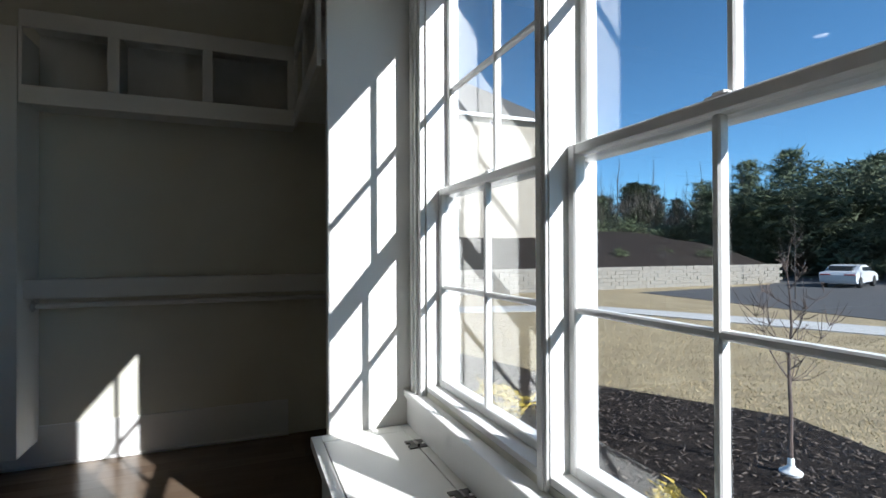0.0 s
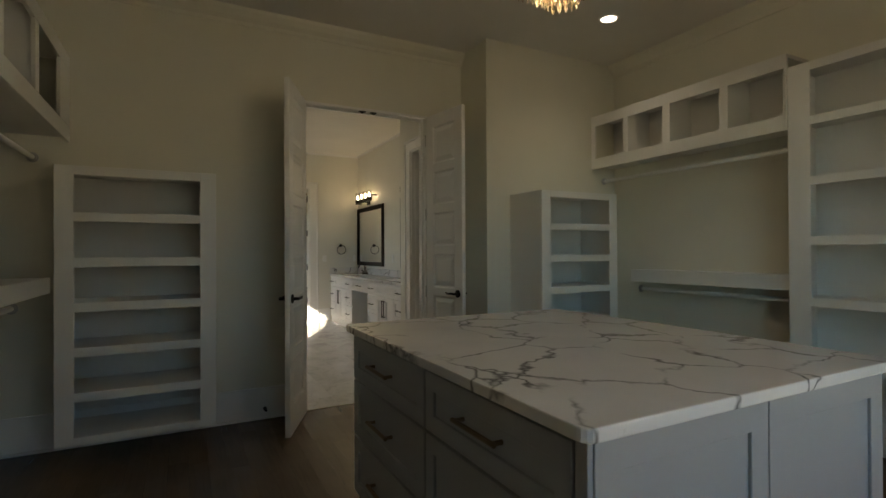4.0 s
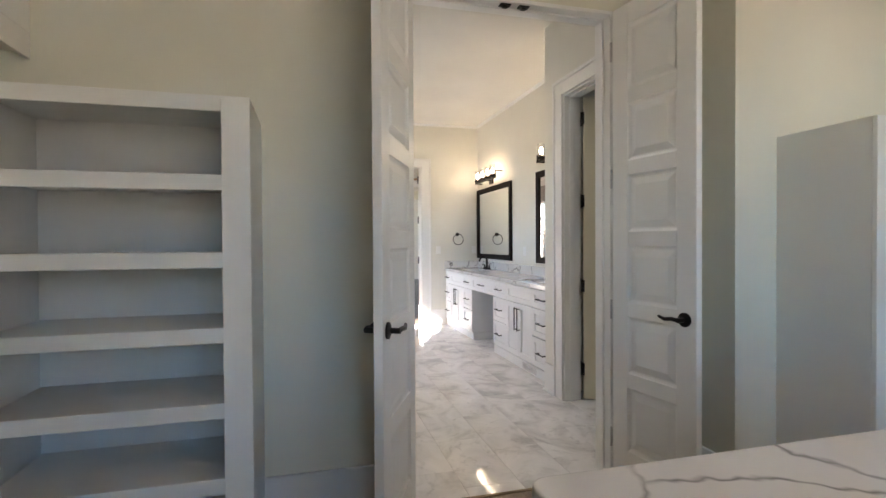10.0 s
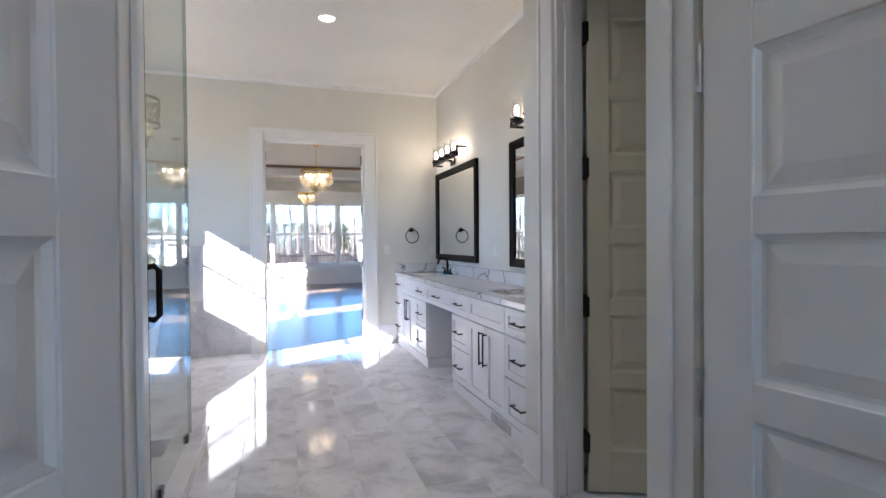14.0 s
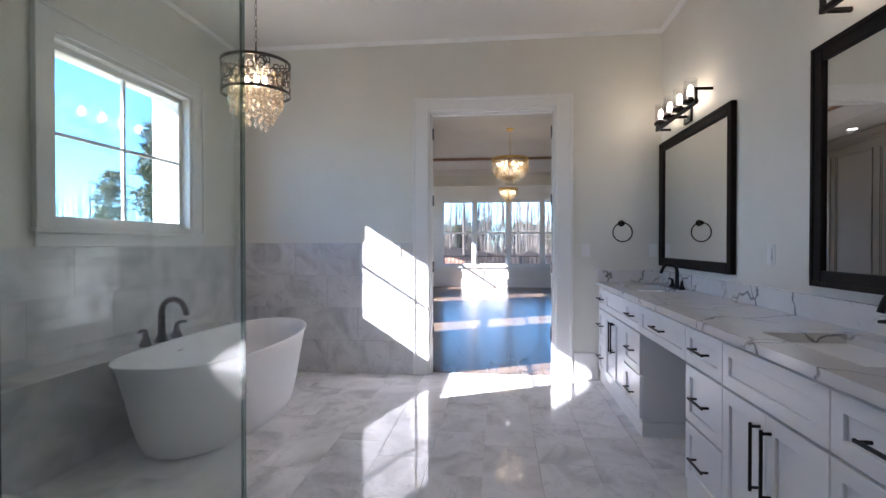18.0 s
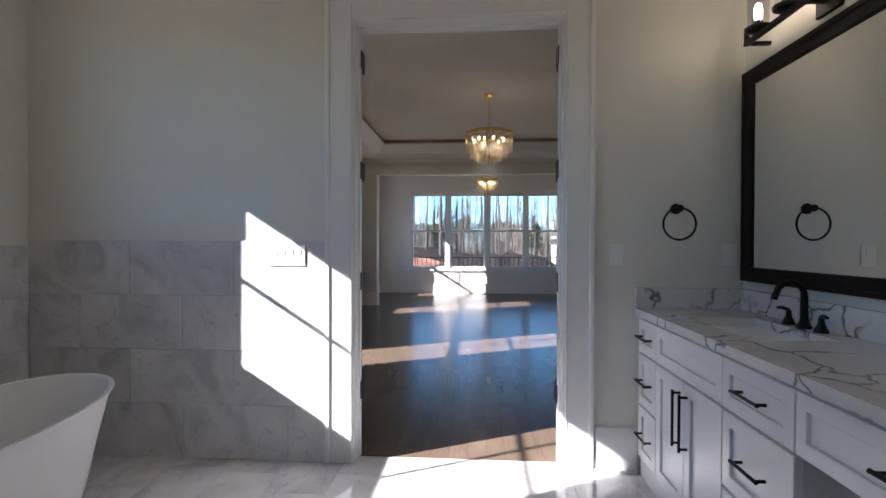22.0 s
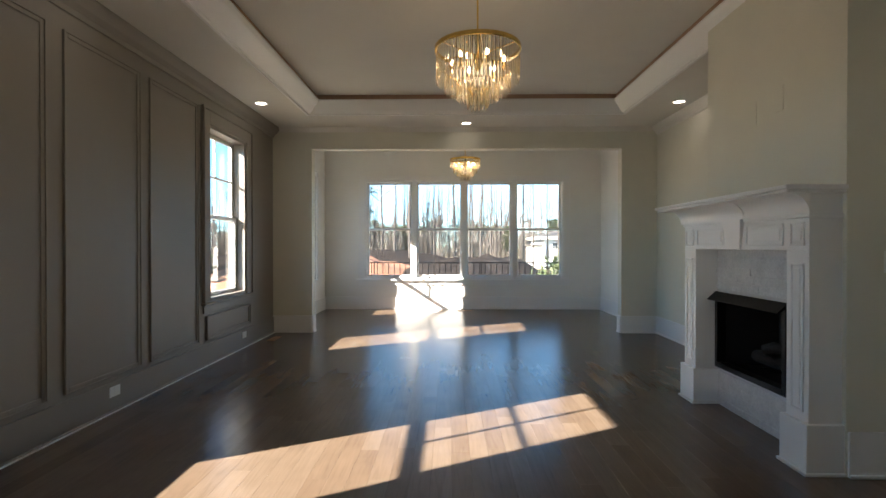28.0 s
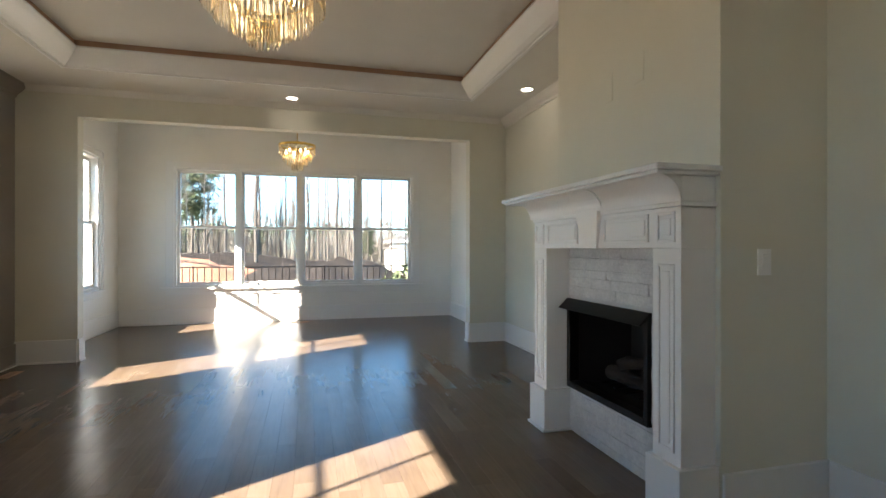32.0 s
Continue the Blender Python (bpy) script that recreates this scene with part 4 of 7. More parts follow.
bmesh.ops.bevel(top, geom=[e for e in top.edges if abs(e.verts[0].co.z - e.verts[1].co.z) > 0.01], offset=0.03, segments=4, affect="EDGES", profile=0.5)
bmesh.ops.bevel(top, geom=[e for e in top.edges if abs(e.verts[0].co.z - e.verts[1].co.z) < 0.001 and len(e.link_faces) == 2 and abs(e.calc_face_angle(0)) > 0.7], offset=0.004, segments=2, affect="EDGES", profile=0.5)
solid("island_top", top, M_QUARTZ, "white quartz island top with bold grey veins", "countertop")

# ================= lamps =================
def recessed_can(x, y, z, power, r=0.075):
    th = thing("recessed_light", "lit round recessed ceiling light with white trim", "ceiling light", (x, y, z), 0, group="recessed lights")
    part("trim_ring", lathe([(r * 0.78, -0.002), (r * 0.82, -0.008), (r, -0.004), (r, 0.0), (r * 0.78, 0.0)], 24), M_TRIM, th, smooth=True, local=True)
    part("lens", lathe([(0, -0.004), (r * 0.6, -0.004), (r * 0.79, -0.001)], 24), M_CAN, th, local=True, label="glowing lens")
    down_lamp("can_lamp", x, y, z - 0.02, power, SOFT)


def tier_chandelier(label, x, y, ceiling, z_top, r, tiers, power, drop=True):
    """Gold ring chandelier with tiers of clear prisms narrowing downwards. tiers: (radius share, top, bottom)."""
    th = thing("chandelier", label, "chandelier", (x, y, ceiling), 0, group="tiered chandeliers")
    part("canopy", lathe([(0, 0), (0.06, 0), (0.065, -0.012), (0.05, -0.03), (0.012, -0.04), (0, -0.04)], 24, (x, y, ceiling)), M_BRASS, th, smooth=True)
    part("stem", tube([(x, y, ceiling - 0.04), (x, y, z_top - 0.05)], 0.006, 8), M_BRASS, th, smooth=True)
    part("top_ring", lathe([(r * 1.0, 0), (r * 1.02, 0.004), (r * 1.02, 0.03), (r, 0.034), (r * 0.97, 0.03), (r * 0.97, 0.004), (r * 1.0, 0)], 40, (x, y, z_top - 0.034)), M_BRASS, th, smooth=True)
    spokes = [tube([(x, y, z_top - 0.06), (x + r * 0.98 * math.cos(a), y + r * 0.98 * math.sin(a), z_top - 0.02)], 0.005, 6) for a in [i * math.pi / 3 for i in range(6)]]
    part("spokes", merge(*spokes, lathe([(0, 0.02), (0.03, 0.0), (0.035, -0.05), (0.02, -0.1), (0, -0.12)], 16, (x, y, z_top - 0.05))), M_BRASS, th, smooth=True)
    rng = random.Random(5)
    for k, (share, t0, t1) in enumerate(tiers):
        rad = r * share
        n = max(8, int(2 * math.pi * rad / 0.027))
        if k:
            part("tier_ring", lathe([(rad - 0.003, 0), (rad + 0.002, 0), (rad + 0.002, 0.005), (rad - 0.003, 0.005), (rad - 0.003, 0)], 32, (x, y, z_top + t0)), M_BRASS, th, smooth=True)
        bm = bmesh.new()
        for i in range(n):
            a = 2 * math.pi * (i + 0.5 * (k % 2)) / n
            cx, cy, w, d = x + rad * math.cos(a), y + rad * math.sin(a), 0.0095, 0.006
            jig = rng.uniform(-0.006, 0.006)
            ca, sa = math.cos(a), math.sin(a)
            ring = []
            for zz, s in ((z_top + t0, 1.0), (z_top + t1 + 0.02 + jig, 1.0), (z_top + t1 + jig, 0.35)):
                ring.append([bm.verts.new((cx - sa * u * s + ca * v * s, cy + ca * u * s + sa * v * s, zz)) for u, v in ((-w, 0), (0, -d), (w, 0), (0, d))])
            for p, q in zip(ring, ring[1:]):
                for e in range(4):
                    bm.faces.new((p[e], p[(e + 1) % 4], q[(e + 1) % 4], q[e]))
            bm.faces.new(ring[0][::-1])
            bm.faces.new(ring[-1])
        bmesh.ops.recalc_face_normals(bm, faces=bm.faces[:])
        tagged(part("crystal_tier", bm, M_CRYSTAL, th, "hanging clear glass prisms"), kind="stuff").visible_shadow = False
    for i in range(6):
        a = 2 * math.pi * i / 6 + 0.3
        bx, by = x + r * 0.62 * math.cos(a), y + r * 0.62 * math.sin(a)
        bz = z_top - 0.12
        part("candle", lathe([(0, -0.05), (0.012, -0.05), (0.012, 0.0), (0, 0.0)], 10, (bx, by, bz)), M_BRASS, th, smooth=True)
        part("bulb", lathe([(0, 0), (0.008, 0.003), (0.0125, 0.016), (0.009, 0.034), (0.003, 0.046), (0, 0.048)], 10, (bx, by, bz)), M_BULB, th, "glowing candle bulb", True)
    point_lamp("chandelier_lamp", x, y, z_top - 0.16, power, WARM, 0.12)
    return th


TIERS = [(0.97, -0.03, -0.25), (0.77, -0.17, -0.32), (0.49, -0.25, -0.37), (0.24, -0.31, -0.43)]
tier_chandelier("gold and crystal tiered chandelier hanging above the island", -1.44, 1.52, CH, 2.70, 0.29, TIERS, 0.55)
recessed_can(-2.72, 3.12, CH, 1.1)

# ================= bathroom =================
vanity_units = []
VY, VT = 2.60, 0.84


def vanity_unit(name, label, x0, x1, kind):
    """A white shaker base unit: drawers, doors under a false front, or a bridge over the knee space."""
    th = thing(name, label, "vanity cabinet", ((x0 + x1) / 2, 2.86, 0), 0, group="vanity cabinets")
    if kind == "bridge":
        part("body", box(x0, VY, 0.66, x1, BY1, VT), M_WHITE, th)
        f = part("drawer_front", shaker(x0, x1, 0.655, 0.83, VY, -1, 0.045), M_WHITE, th)
        bar_pull(f, ((x0 + x1) / 2, VY - 0.02, 0.745), 0.16, (1, 0, 0), (0, -1, 0), M_BLACK)
        return
    part("body", boxes([(x0, VY, 0.095, x1, BY1, VT), (x0, VY - 0.006, 0, x1, BY1, 0.09)], 0.001), M_WHITE, th)
    if kind == "drawers":
        for z0, z1 in ((0.105, 0.38), (0.385, 0.65), (0.655, 0.83)):
            f = part("drawer_front", shaker(x0, x1, z0, z1, VY, -1, 0.05), M_WHITE, th)
            bar_pull(f, ((x0 + x1) / 2, VY - 0.02, (z0 + z1) / 2), 0.13, (1, 0, 0), (0, -1, 0), M_BLACK)
    else:
        part("false_front", shaker(x0, x1, 0.655, 0.83, VY, -1, 0.05), M_WHITE, th)
        m = (x0 + x1) / 2
        for a, b, hx in ((x0, m, m - 0.035), (m, x1, m + 0.035)):
            f = part("cabinet_door", shaker(a, b, 0.105, 0.65, VY, -1, 0.055), M_WHITE, th)
            bar_pull(f, (hx, VY - 0.02, 0.49), 0.21, (0, 0, 1), (0, -1, 0), M_BLACK)


for k, (a, b, kd, lab) in enumerate([(-9.03, -8.775, "drawers", "narrow white drawer stack at the wall end"), (-8.775, -8.136, "doors", "white double-door sink cabinet"), (-8.136, -7.743, "drawers", "white three-drawer vanity stack beside the knee space"), (-7.743, -6.967, "bridge", "white drawer over the open knee space"), (-6.967, -6.575, "drawers", "white three-drawer vanity stack with black pulls"), (-6.575, -5.93, "doors", "white double-door sink cabinet with long black pulls"), (-5.93, -5.495, "drawers", "white drawer stack beside the partition wall")]):
    vanity_unit("vanity_cabinet", lab, a, b, kd)
for x, w in ((-7.743, 0.012), (-6.967, -0.012)):
    solid("vanity_base_strip", box(x, VY - 0.006, 0, x + w, BY1, 0.09, bevel=0.001), M_WHITE, "white base strip inside the knee space", "base trim", "knee space base strips")
vent = thing("toe_vent", "grey slotted air vent in the vanity base", "air vent", (-6.02, VY - 0.007, 0.045))
part("vent_frame", boxes([(-6.17, VY - 0.012, 0.015, -5.87, VY - 0.006, 0.021), (-6.17, VY - 0.012, 0.069, -5.87, VY - 0.006, 0.075), (-6.17, VY - 0.012, 0.021, -6.162, VY - 0.006, 0.069), (-5.878, VY - 0.012, 0.021, -5.87, VY - 0.006, 0.069)]), M_STEEL, vent)
for k in range(18):
    part("slat", box(-6.158 + 0.0158 * k, VY - 0.010, 0.021, -6.151 + 0.0158 * k, VY - 0.006, 0.069), M_STEEL, vent)
solid("vanity_filler", box(-9.06, VY - 0.01, 0.095, -9.03, BY1, VT, bevel=0.001), M_WHITE, "white filler strip between cabinet and wall", "filler strip")
def basin_counter():
    """One counter slab with two rectangular cut-outs."""
    xs = [-9.058, -8.72, -8.18, -6.52, -5.98, -5.492]
    ys = [2.565, 2.70, 3.00, BY1]
    bm = bmesh.new()
    g = [[bm.verts.new((x, y, 0.878)) for y in ys] for x in xs]
    fs = [bm.faces.new((g[i][j], g[i + 1][j], g[i + 1][j + 1], g[i][j + 1])) for i in range(5) for j in range(3) if not (i in (1, 3) and j == 1)]
    ret = bmesh.ops.extrude_face_region(bm, geom=fs)
    bmesh.ops.translate(bm, vec=(0, 0, -0.036), verts=[v for v in ret["geom"] if isinstance(v, bmesh.types.BMVert)])
    bmesh.ops.recalc_face_normals(bm, faces=bm.faces[:])
    return bm


solid("countertop", basin_counter(), M_QUARTZ, "long white quartz vanity top with grey veins", "countertop")
solid("backsplash", boxes([(-9.036, 3.098, 0.878, -5.492, BY1, 0.985), (-9.058, 2.566, 0.878, -9.036, BY1, 0.985)], 0.002), M_QUARTZ, "low white quartz backsplash with dark veins", "backsplash")
for cx, lab in ((-8.45, "white undermount sink near the doorway"), (-6.25, "white undermount sink near the partition")):
    bm = bmesh.new()
    rings = []
    for ix, iz in ((0.0, 0.0), (0.01, -0.09), (0.05, -0.13), (0.12, -0.135)):
        rings.append([bm.verts.new(c) for c in ((cx - 0.27 + ix, 2.70 + ix, 0.842 + iz), (cx + 0.27 - ix, 2.70 + ix, 0.842 + iz), (cx + 0.27 - ix, 3.0 - ix, 0.842 + iz), (cx - 0.27 + ix, 3.0 - ix, 0.842 + iz))])
    for a, b in zip(rings, rings[1:]):
        for k in range(4):
            bm.faces.new((a[k], a[(k + 1) % 4], b[(k + 1) % 4], b[k]))
    bm.faces.new(rings[-1])
    bmesh.ops.recalc_face_normals(bm, faces=bm.faces[:])
    bmesh.ops.reverse_faces(bm, faces=bm.faces[:])
    sk = thing("sink", lab, "sink", (cx, 2.85, 0.70), 0, group="sinks")
    part("basin", bm, M_TUB, sk, smooth=True)
    part("drain", lathe([(0, 0.004), (0.02, 0.004), (0.024, 0), (0.024, -0.003)], 16, (cx, 2.85, 0.708)), M_BLACK, sk, smooth=True)


def arc(c, r, a0, a1, n, plane="yz", flip=1):
    out = []
    for i in range(n + 1):
        a = radians(a0 + (a1 - a0) * i / n)
        if plane == "yz":
            out.append((c[0], c[1] + flip * r * math.cos(a), c[2] + r * math.sin(a)))
        else:
            out.append((c[0] + r * math.cos(a), c[1], c[2] + r * math.sin(a)))
    return out


def widespread_faucet(label, x, y, z, scale, out):
    """Two lever taps and an arched spout; out is the way the spout points along y."""
    th = thing("faucet", label, "faucet", (x, y, z), 0, group="faucets")
    s = scale
    pts = [(x, y, z), (x, y, z + 0.13 * s)] + [(x, y + out * (0.055 * s - 0.055 * s * math.cos(radians(a))), z + 0.13 * s + 0.055 * s * math.sin(radians(a))) for a in range(20, 171, 25)] + [(x, y + out * 0.118 * s, z + 0.115 * s)]
    part("spout", merge(tube(pts, [0.017 * s, 0.014 * s] + [0.012 * s] * (len(pts) - 2), 12), lathe([(0, 0), (0.028 * s, 0), (0.028 * s, 0.006), (0.017 * s, 0.03 * s)], 18, (x, y, z))), M_BLACK, th, smooth=True)
    for sx in (-1, 1):
        hx = x + sx * 0.1 * s
        part("tap", merge(lathe([(0, 0), (0.026 * s, 0), (0.026 * s, 0.005), (0.012 * s, 0.035 * s), (0.01 * s, 0.06 * s), (0, 0.064 * s)], 16, (hx, y, z)), tube([(hx, y, z + 0.06 * s), (hx + sx * 0.03 * s, y + out * 0.01, z + 0.068 * s), (hx + sx * 0.055 * s, y + out * 0.015, z + 0.064 * s)], [0.009 * s, 0.008 * s, 0.006 * s], 8)), M_BLACK, th, smooth=True)


widespread_faucet("matt black widespread sink faucet with two levers", -8.45, 3.045, 0.878, 1.0, -1)
widespread_faucet("matt black widespread sink faucet with two levers", -6.25, 3.045, 0.878, 1.0, -1)


def framed_mirror(label, x0, x1, z0, z1):
    th = thing("mirror", label, "mirror", ((x0 + x1) / 2, BY1, z0), 0, group="vanity mirrors")
    w, y0, y1 = 0.07, BY1 - 0.03, BY1 - 0.001
    part("mirror_frame", merge(boxes([(x0, y0, z0, x0 + w, y1, z1), (x1 - w, y0, z0, x1, y1, z1), (x0 + w, y0, z0, x1 - w, y1, z0 + w), (x0 + w, y0, z1 - w, x1 - w, y1, z1)], 0.004), boxes([(x0, y0 - 0.006, z0, x0 + 0.022, y0, z1), (x1 - 0.022, y0 - 0.006, z0, x1, y0, z1), (x0 + 0.022, y0 - 0.006, z0, x1 - 0.022, y0, z0 + 0.022), (x0 + 0.022, y0 - 0.006, z1 - 0.022, x1 - 0.022, y0, z1)], 0.002)), M_ESPRESSO, th, "espresso-brown moulded frame")
    part("mirror_glass", box(x0 + w - 0.004, BY1 - 0.016, z0 + w - 0.004, x1 - w + 0.004, BY1 - 0.012, z1 - w + 0.004), M_MIRROR, th)


framed_mirror("large wall mirror in an espresso-brown frame near the doorway", -9.02, -7.665, 1.03, 2.085)
framed_mirror("large wall mirror in an espresso-brown frame near the partition", -6.90, -5.66, 1.03, 2.085)


def vanity_light(label, x, z, power):
    """A black bar with four clear glass cylinders and filament bulbs."""
    th = thing("vanity_light", label, "wall lamp", (x, BY1, z), 0, group="vanity lights")
    y = BY1 - 0.11
    L = 0.42
    part("backplate", box(x - 0.07, BY1 - 0.02, z - 0.045, x + 0.07, BY1 - 0.001, z + 0.075, bevel=0.004), M_BLACK, th)
    part("arm", boxes([(x - 0.012, y, z - 0.006, x + 0.012, BY1 - 0.02, z + 0.012)], 0.001), M_BLACK, th)
    part("bar", boxes([(x - L, y - 0.011, z - 0.011, x + L, y + 0.011, z + 0.011), (x - L, y - 0.009, z - 0.009, x - L + 0.018, y + 0.009, z + 0.075), (x + L - 0.018, y - 0.009, z - 0.009, x + L, y + 0.009, z + 0.10), (x + L - 0.018, y, z + 0.082, x + L, BY1 - 0.001, z + 0.10), (x - L, BY1 - 0.09, z - 0.009, x - L + 0.018, BY1 - 0.001, z + 0.009)], 0.001), M_BLACK, th)
    for i in range(4):
        bx = x - 0.315 + 0.21 * i
        cup = part("lamp_cup", lathe([(0, 0.009), (0.018, 0.009), (0.05, 0.022), (0.054, 0.034), (0.05, 0.04), (0.022, 0.042), (0.019, 0.066), (0, 0.066)], 20, (bx, y, z)), M_BLACK, th, smooth=True)
        part("glass_shade", lathe([(0.044, 0.04), (0.045, 0.185), (0.0425, 0.187), (0.041, 0.185), (0.041, 0.042)], 20, (bx, y, z)), M_LAMPGLASS, cup, "clear glass cylinder", True).visible_shadow = False
        part("bulb", lathe([(0, 0.066), (0.012, 0.067), (0.017, 0.085), (0.0175, 0.115), (0.012, 0.14), (0, 0.148)], 12, (bx, y, z)), M_BULB, cup, "glowing filament bulb", True)
        point_lamp("vanity_bulb", bx, y - 0.005, z + 0.105, power, WARM, 0.03)


vanity_light("black four-bulb vanity light above the mirror", -8.42, 2.17, 0.048)
vanity_light("black four-bulb vanity light above the second mirror", -6.28, 2.17, 0.048)


def towel_ring(x, y, z):
    th = thing("towel_ring", "black round towel ring on the wall above the vanity", "towel ring", (x, y, z))
    post = lathe([(0, 0), (0.028, 0), (0.028, 0.008), (0.012, 0.012), (0.012, 0.045), (0.018, 0.05), (0.018, 0.065), (0, 0.068)], 18)
    post.transform(Matrix.Translation((x, y, z)) @ Matrix.Rotation(math.pi / 2, 4, "Y"))
    part("post", post, M_BLACK, th, smooth=True)
    part("ring", tube([(x + 0.055, y + 0.082 * math.sin(2 * math.pi * i / 36), z - 0.08 + 0.082 * math.cos(2 * math.pi * i / 36)) for i in range(36)], 0.0055, 8, True), M_BLACK, th, smooth=True)


towel_ring(-9.06, 2.775, 1.40)


def wall_plate(name, label, p, axis, out, w, h, gangs, outlet=False, mat=M_PLATE):
    """A cover plate; axis is the direction along the wall, out the wall's normal."""
    p, axis, out = Vector(p), Vector(axis), Vector(out)
    th = thing(name, label, "wall plate", p, 0)
    m = Matrix((axis, out, Vector((0, 0, 1)))).transposed().to_4x4()
    m.translation = p
    def put(nm, bm, mat):
        bm.transform(m)
        return part(nm, bm, mat, th)
    put("cover", box(-w / 2, 0, -h / 2, w / 2, 0.005, h / 2, bevel=0.002), mat)
    for i in range(gangs):
        cx = (i - (gangs - 1) / 2) * 0.046
        if outlet:
            for dz in (-0.02, 0.02):
                put("socket", boxes([(cx - 0.016, 0.006, dz - 0.014, cx + 0.016, 0.008, dz + 0.014), (cx - 0.008, 0.008, dz - 0.004, cx - 0.005, 0.0085, dz + 0.006), (cx + 0.005, 0.008, dz - 0.004, cx + 0.008, 0.0085, dz + 0.006)]), M_PLATE)
        else:
            put("rocker", boxes([(cx - 0.016, 0.005, -0.033, cx + 0.016, 0.0065, 0.033), (cx - 0.015, 0.0065, 0.0, cx + 0.015, 0.009, 0.033)], 0.0008), M_PLATE)


wall_plate("switch_plate", "white four-gang switch plate on the tiled wall in sunlight", (-9.045, 0.68, 1.15), (0, 1, 0), (1, 0, 0), 0.21, 0.12, 4)
wall_plate("switch_plate", "white switch plate between doorway and vanity", (-9.06, 2.47, 1.16), (0, 1, 0), (1, 0, 0), 0.075, 0.115, 1)
wall_plate("outlet", "white outlet beside the mirror", (-9.06, 3.05, 1.16), (0, 1, 0), (1, 0, 0), 0.075, 0.115, 1, True)
wall_plate("outlet", "white outlet between the two mirrors", (-7.28, BY1, 1.16), (1, 0, 0), (0, -1, 0), 0.075, 0.115, 1, True)


# bathtub
def bathtub(cx, cy, a, b, h):
    th = thing("bathtub", "white freestanding oval bathtub with a thin rolled rim", "bathtub", (cx, cy, 0))
    n = 64
    def loop(sa, sb, z, lift=0.0, k=2.35):
        out = []
        for i in range(n):
            t = 2 * math.pi * i / n
            c, s = math.cos(t), math.sin(t)
            x = sa * math.copysign(abs(c) ** (2 / k), c)
            y = sb * math.copysign(abs(s) ** (2 / k), s)
            out.append((cx + x, cy + y, z + lift * abs(c) ** 2.5))
        return out
    def skin(loops, cap_last=True):
        bm = bmesh.new()
        rings = [[bm.verts.new(p) for p in lp] for lp in loops]
        for p, q in zip(rings, rings[1:]):
            for i in range(n):
                bm.faces.new((p[i], p[(i + 1) % n], q[(i + 1) % n], q[i]))
        bm.faces.new(rings[0][::-1])
        bm.faces.new(rings[-1])
        bmesh.ops.recalc_face_normals(bm, faces=bm.faces[:])
        return bm
    L = 0.025
    shell = [loop(a * 0.745, b * 0.76, 0.0), loop(a * 0.765, b * 0.78, 0.012), loop(a * 0.795, b * 0.815, 0.06), loop(a * 0.845, b * 0.87, 0.18), loop(a * 0.895, b * 0.915, 0.34), loop(a * 0.94, b * 0.95, h - 0.1, L * 0.6), loop(a * 0.965, b * 0.97, h - 0.04, L), loop(a * 0.988, b * 0.99, h - 0.015, L), loop(a, b, h - 0.006, L), loop(a * 0.998, b * 0.997, h, L), loop(a * 0.975, b * 0.955, h - 0.002, L), loop(a * 0.955, b * 0.92, h - 0.03, L), loop(a * 0.90, b * 0.86, h - 0.14, L * 0.5), loop(a * 0.80, b * 0.76, 0.22), loop(a * 0.70, b * 0.62, 0.14), loop(a * 0.45, b * 0.4, 0.12)]
    part("tub_shell", skin(shell), M_TUB, th, smooth=True)
    part("drain", lathe([(0, 0.006), (0.03, 0.006), (0.034, 0)], 18, (cx, cy, 0.12)), M_BLACK, th, smooth=True)
    part("overflow_slot", box(cx - 0.03, cy - b * 0.915 + 0.0, h - 0.085, cx + 0.03, cy - b * 0.87, h - 0.07, bevel=0.003), M_STEEL, th)


bathtub(-7.77, -0.19, 0.915, 0.40, 0.545)
solid("tub_deck", boxes([(-8.60, BY0, 0.0, -6.45, -0.60, 0.51), (-8.60, BY0, 0.51, -6.45, -0.585, 0.53)], 0.002), M_WALLTILE, "low marble ledge behind the bathtub", "ledge")
widespread_faucet("matt black deck-mounted tub faucet with tall arched spout", -7.745, -0.67, 0.53, 1.62, 1)


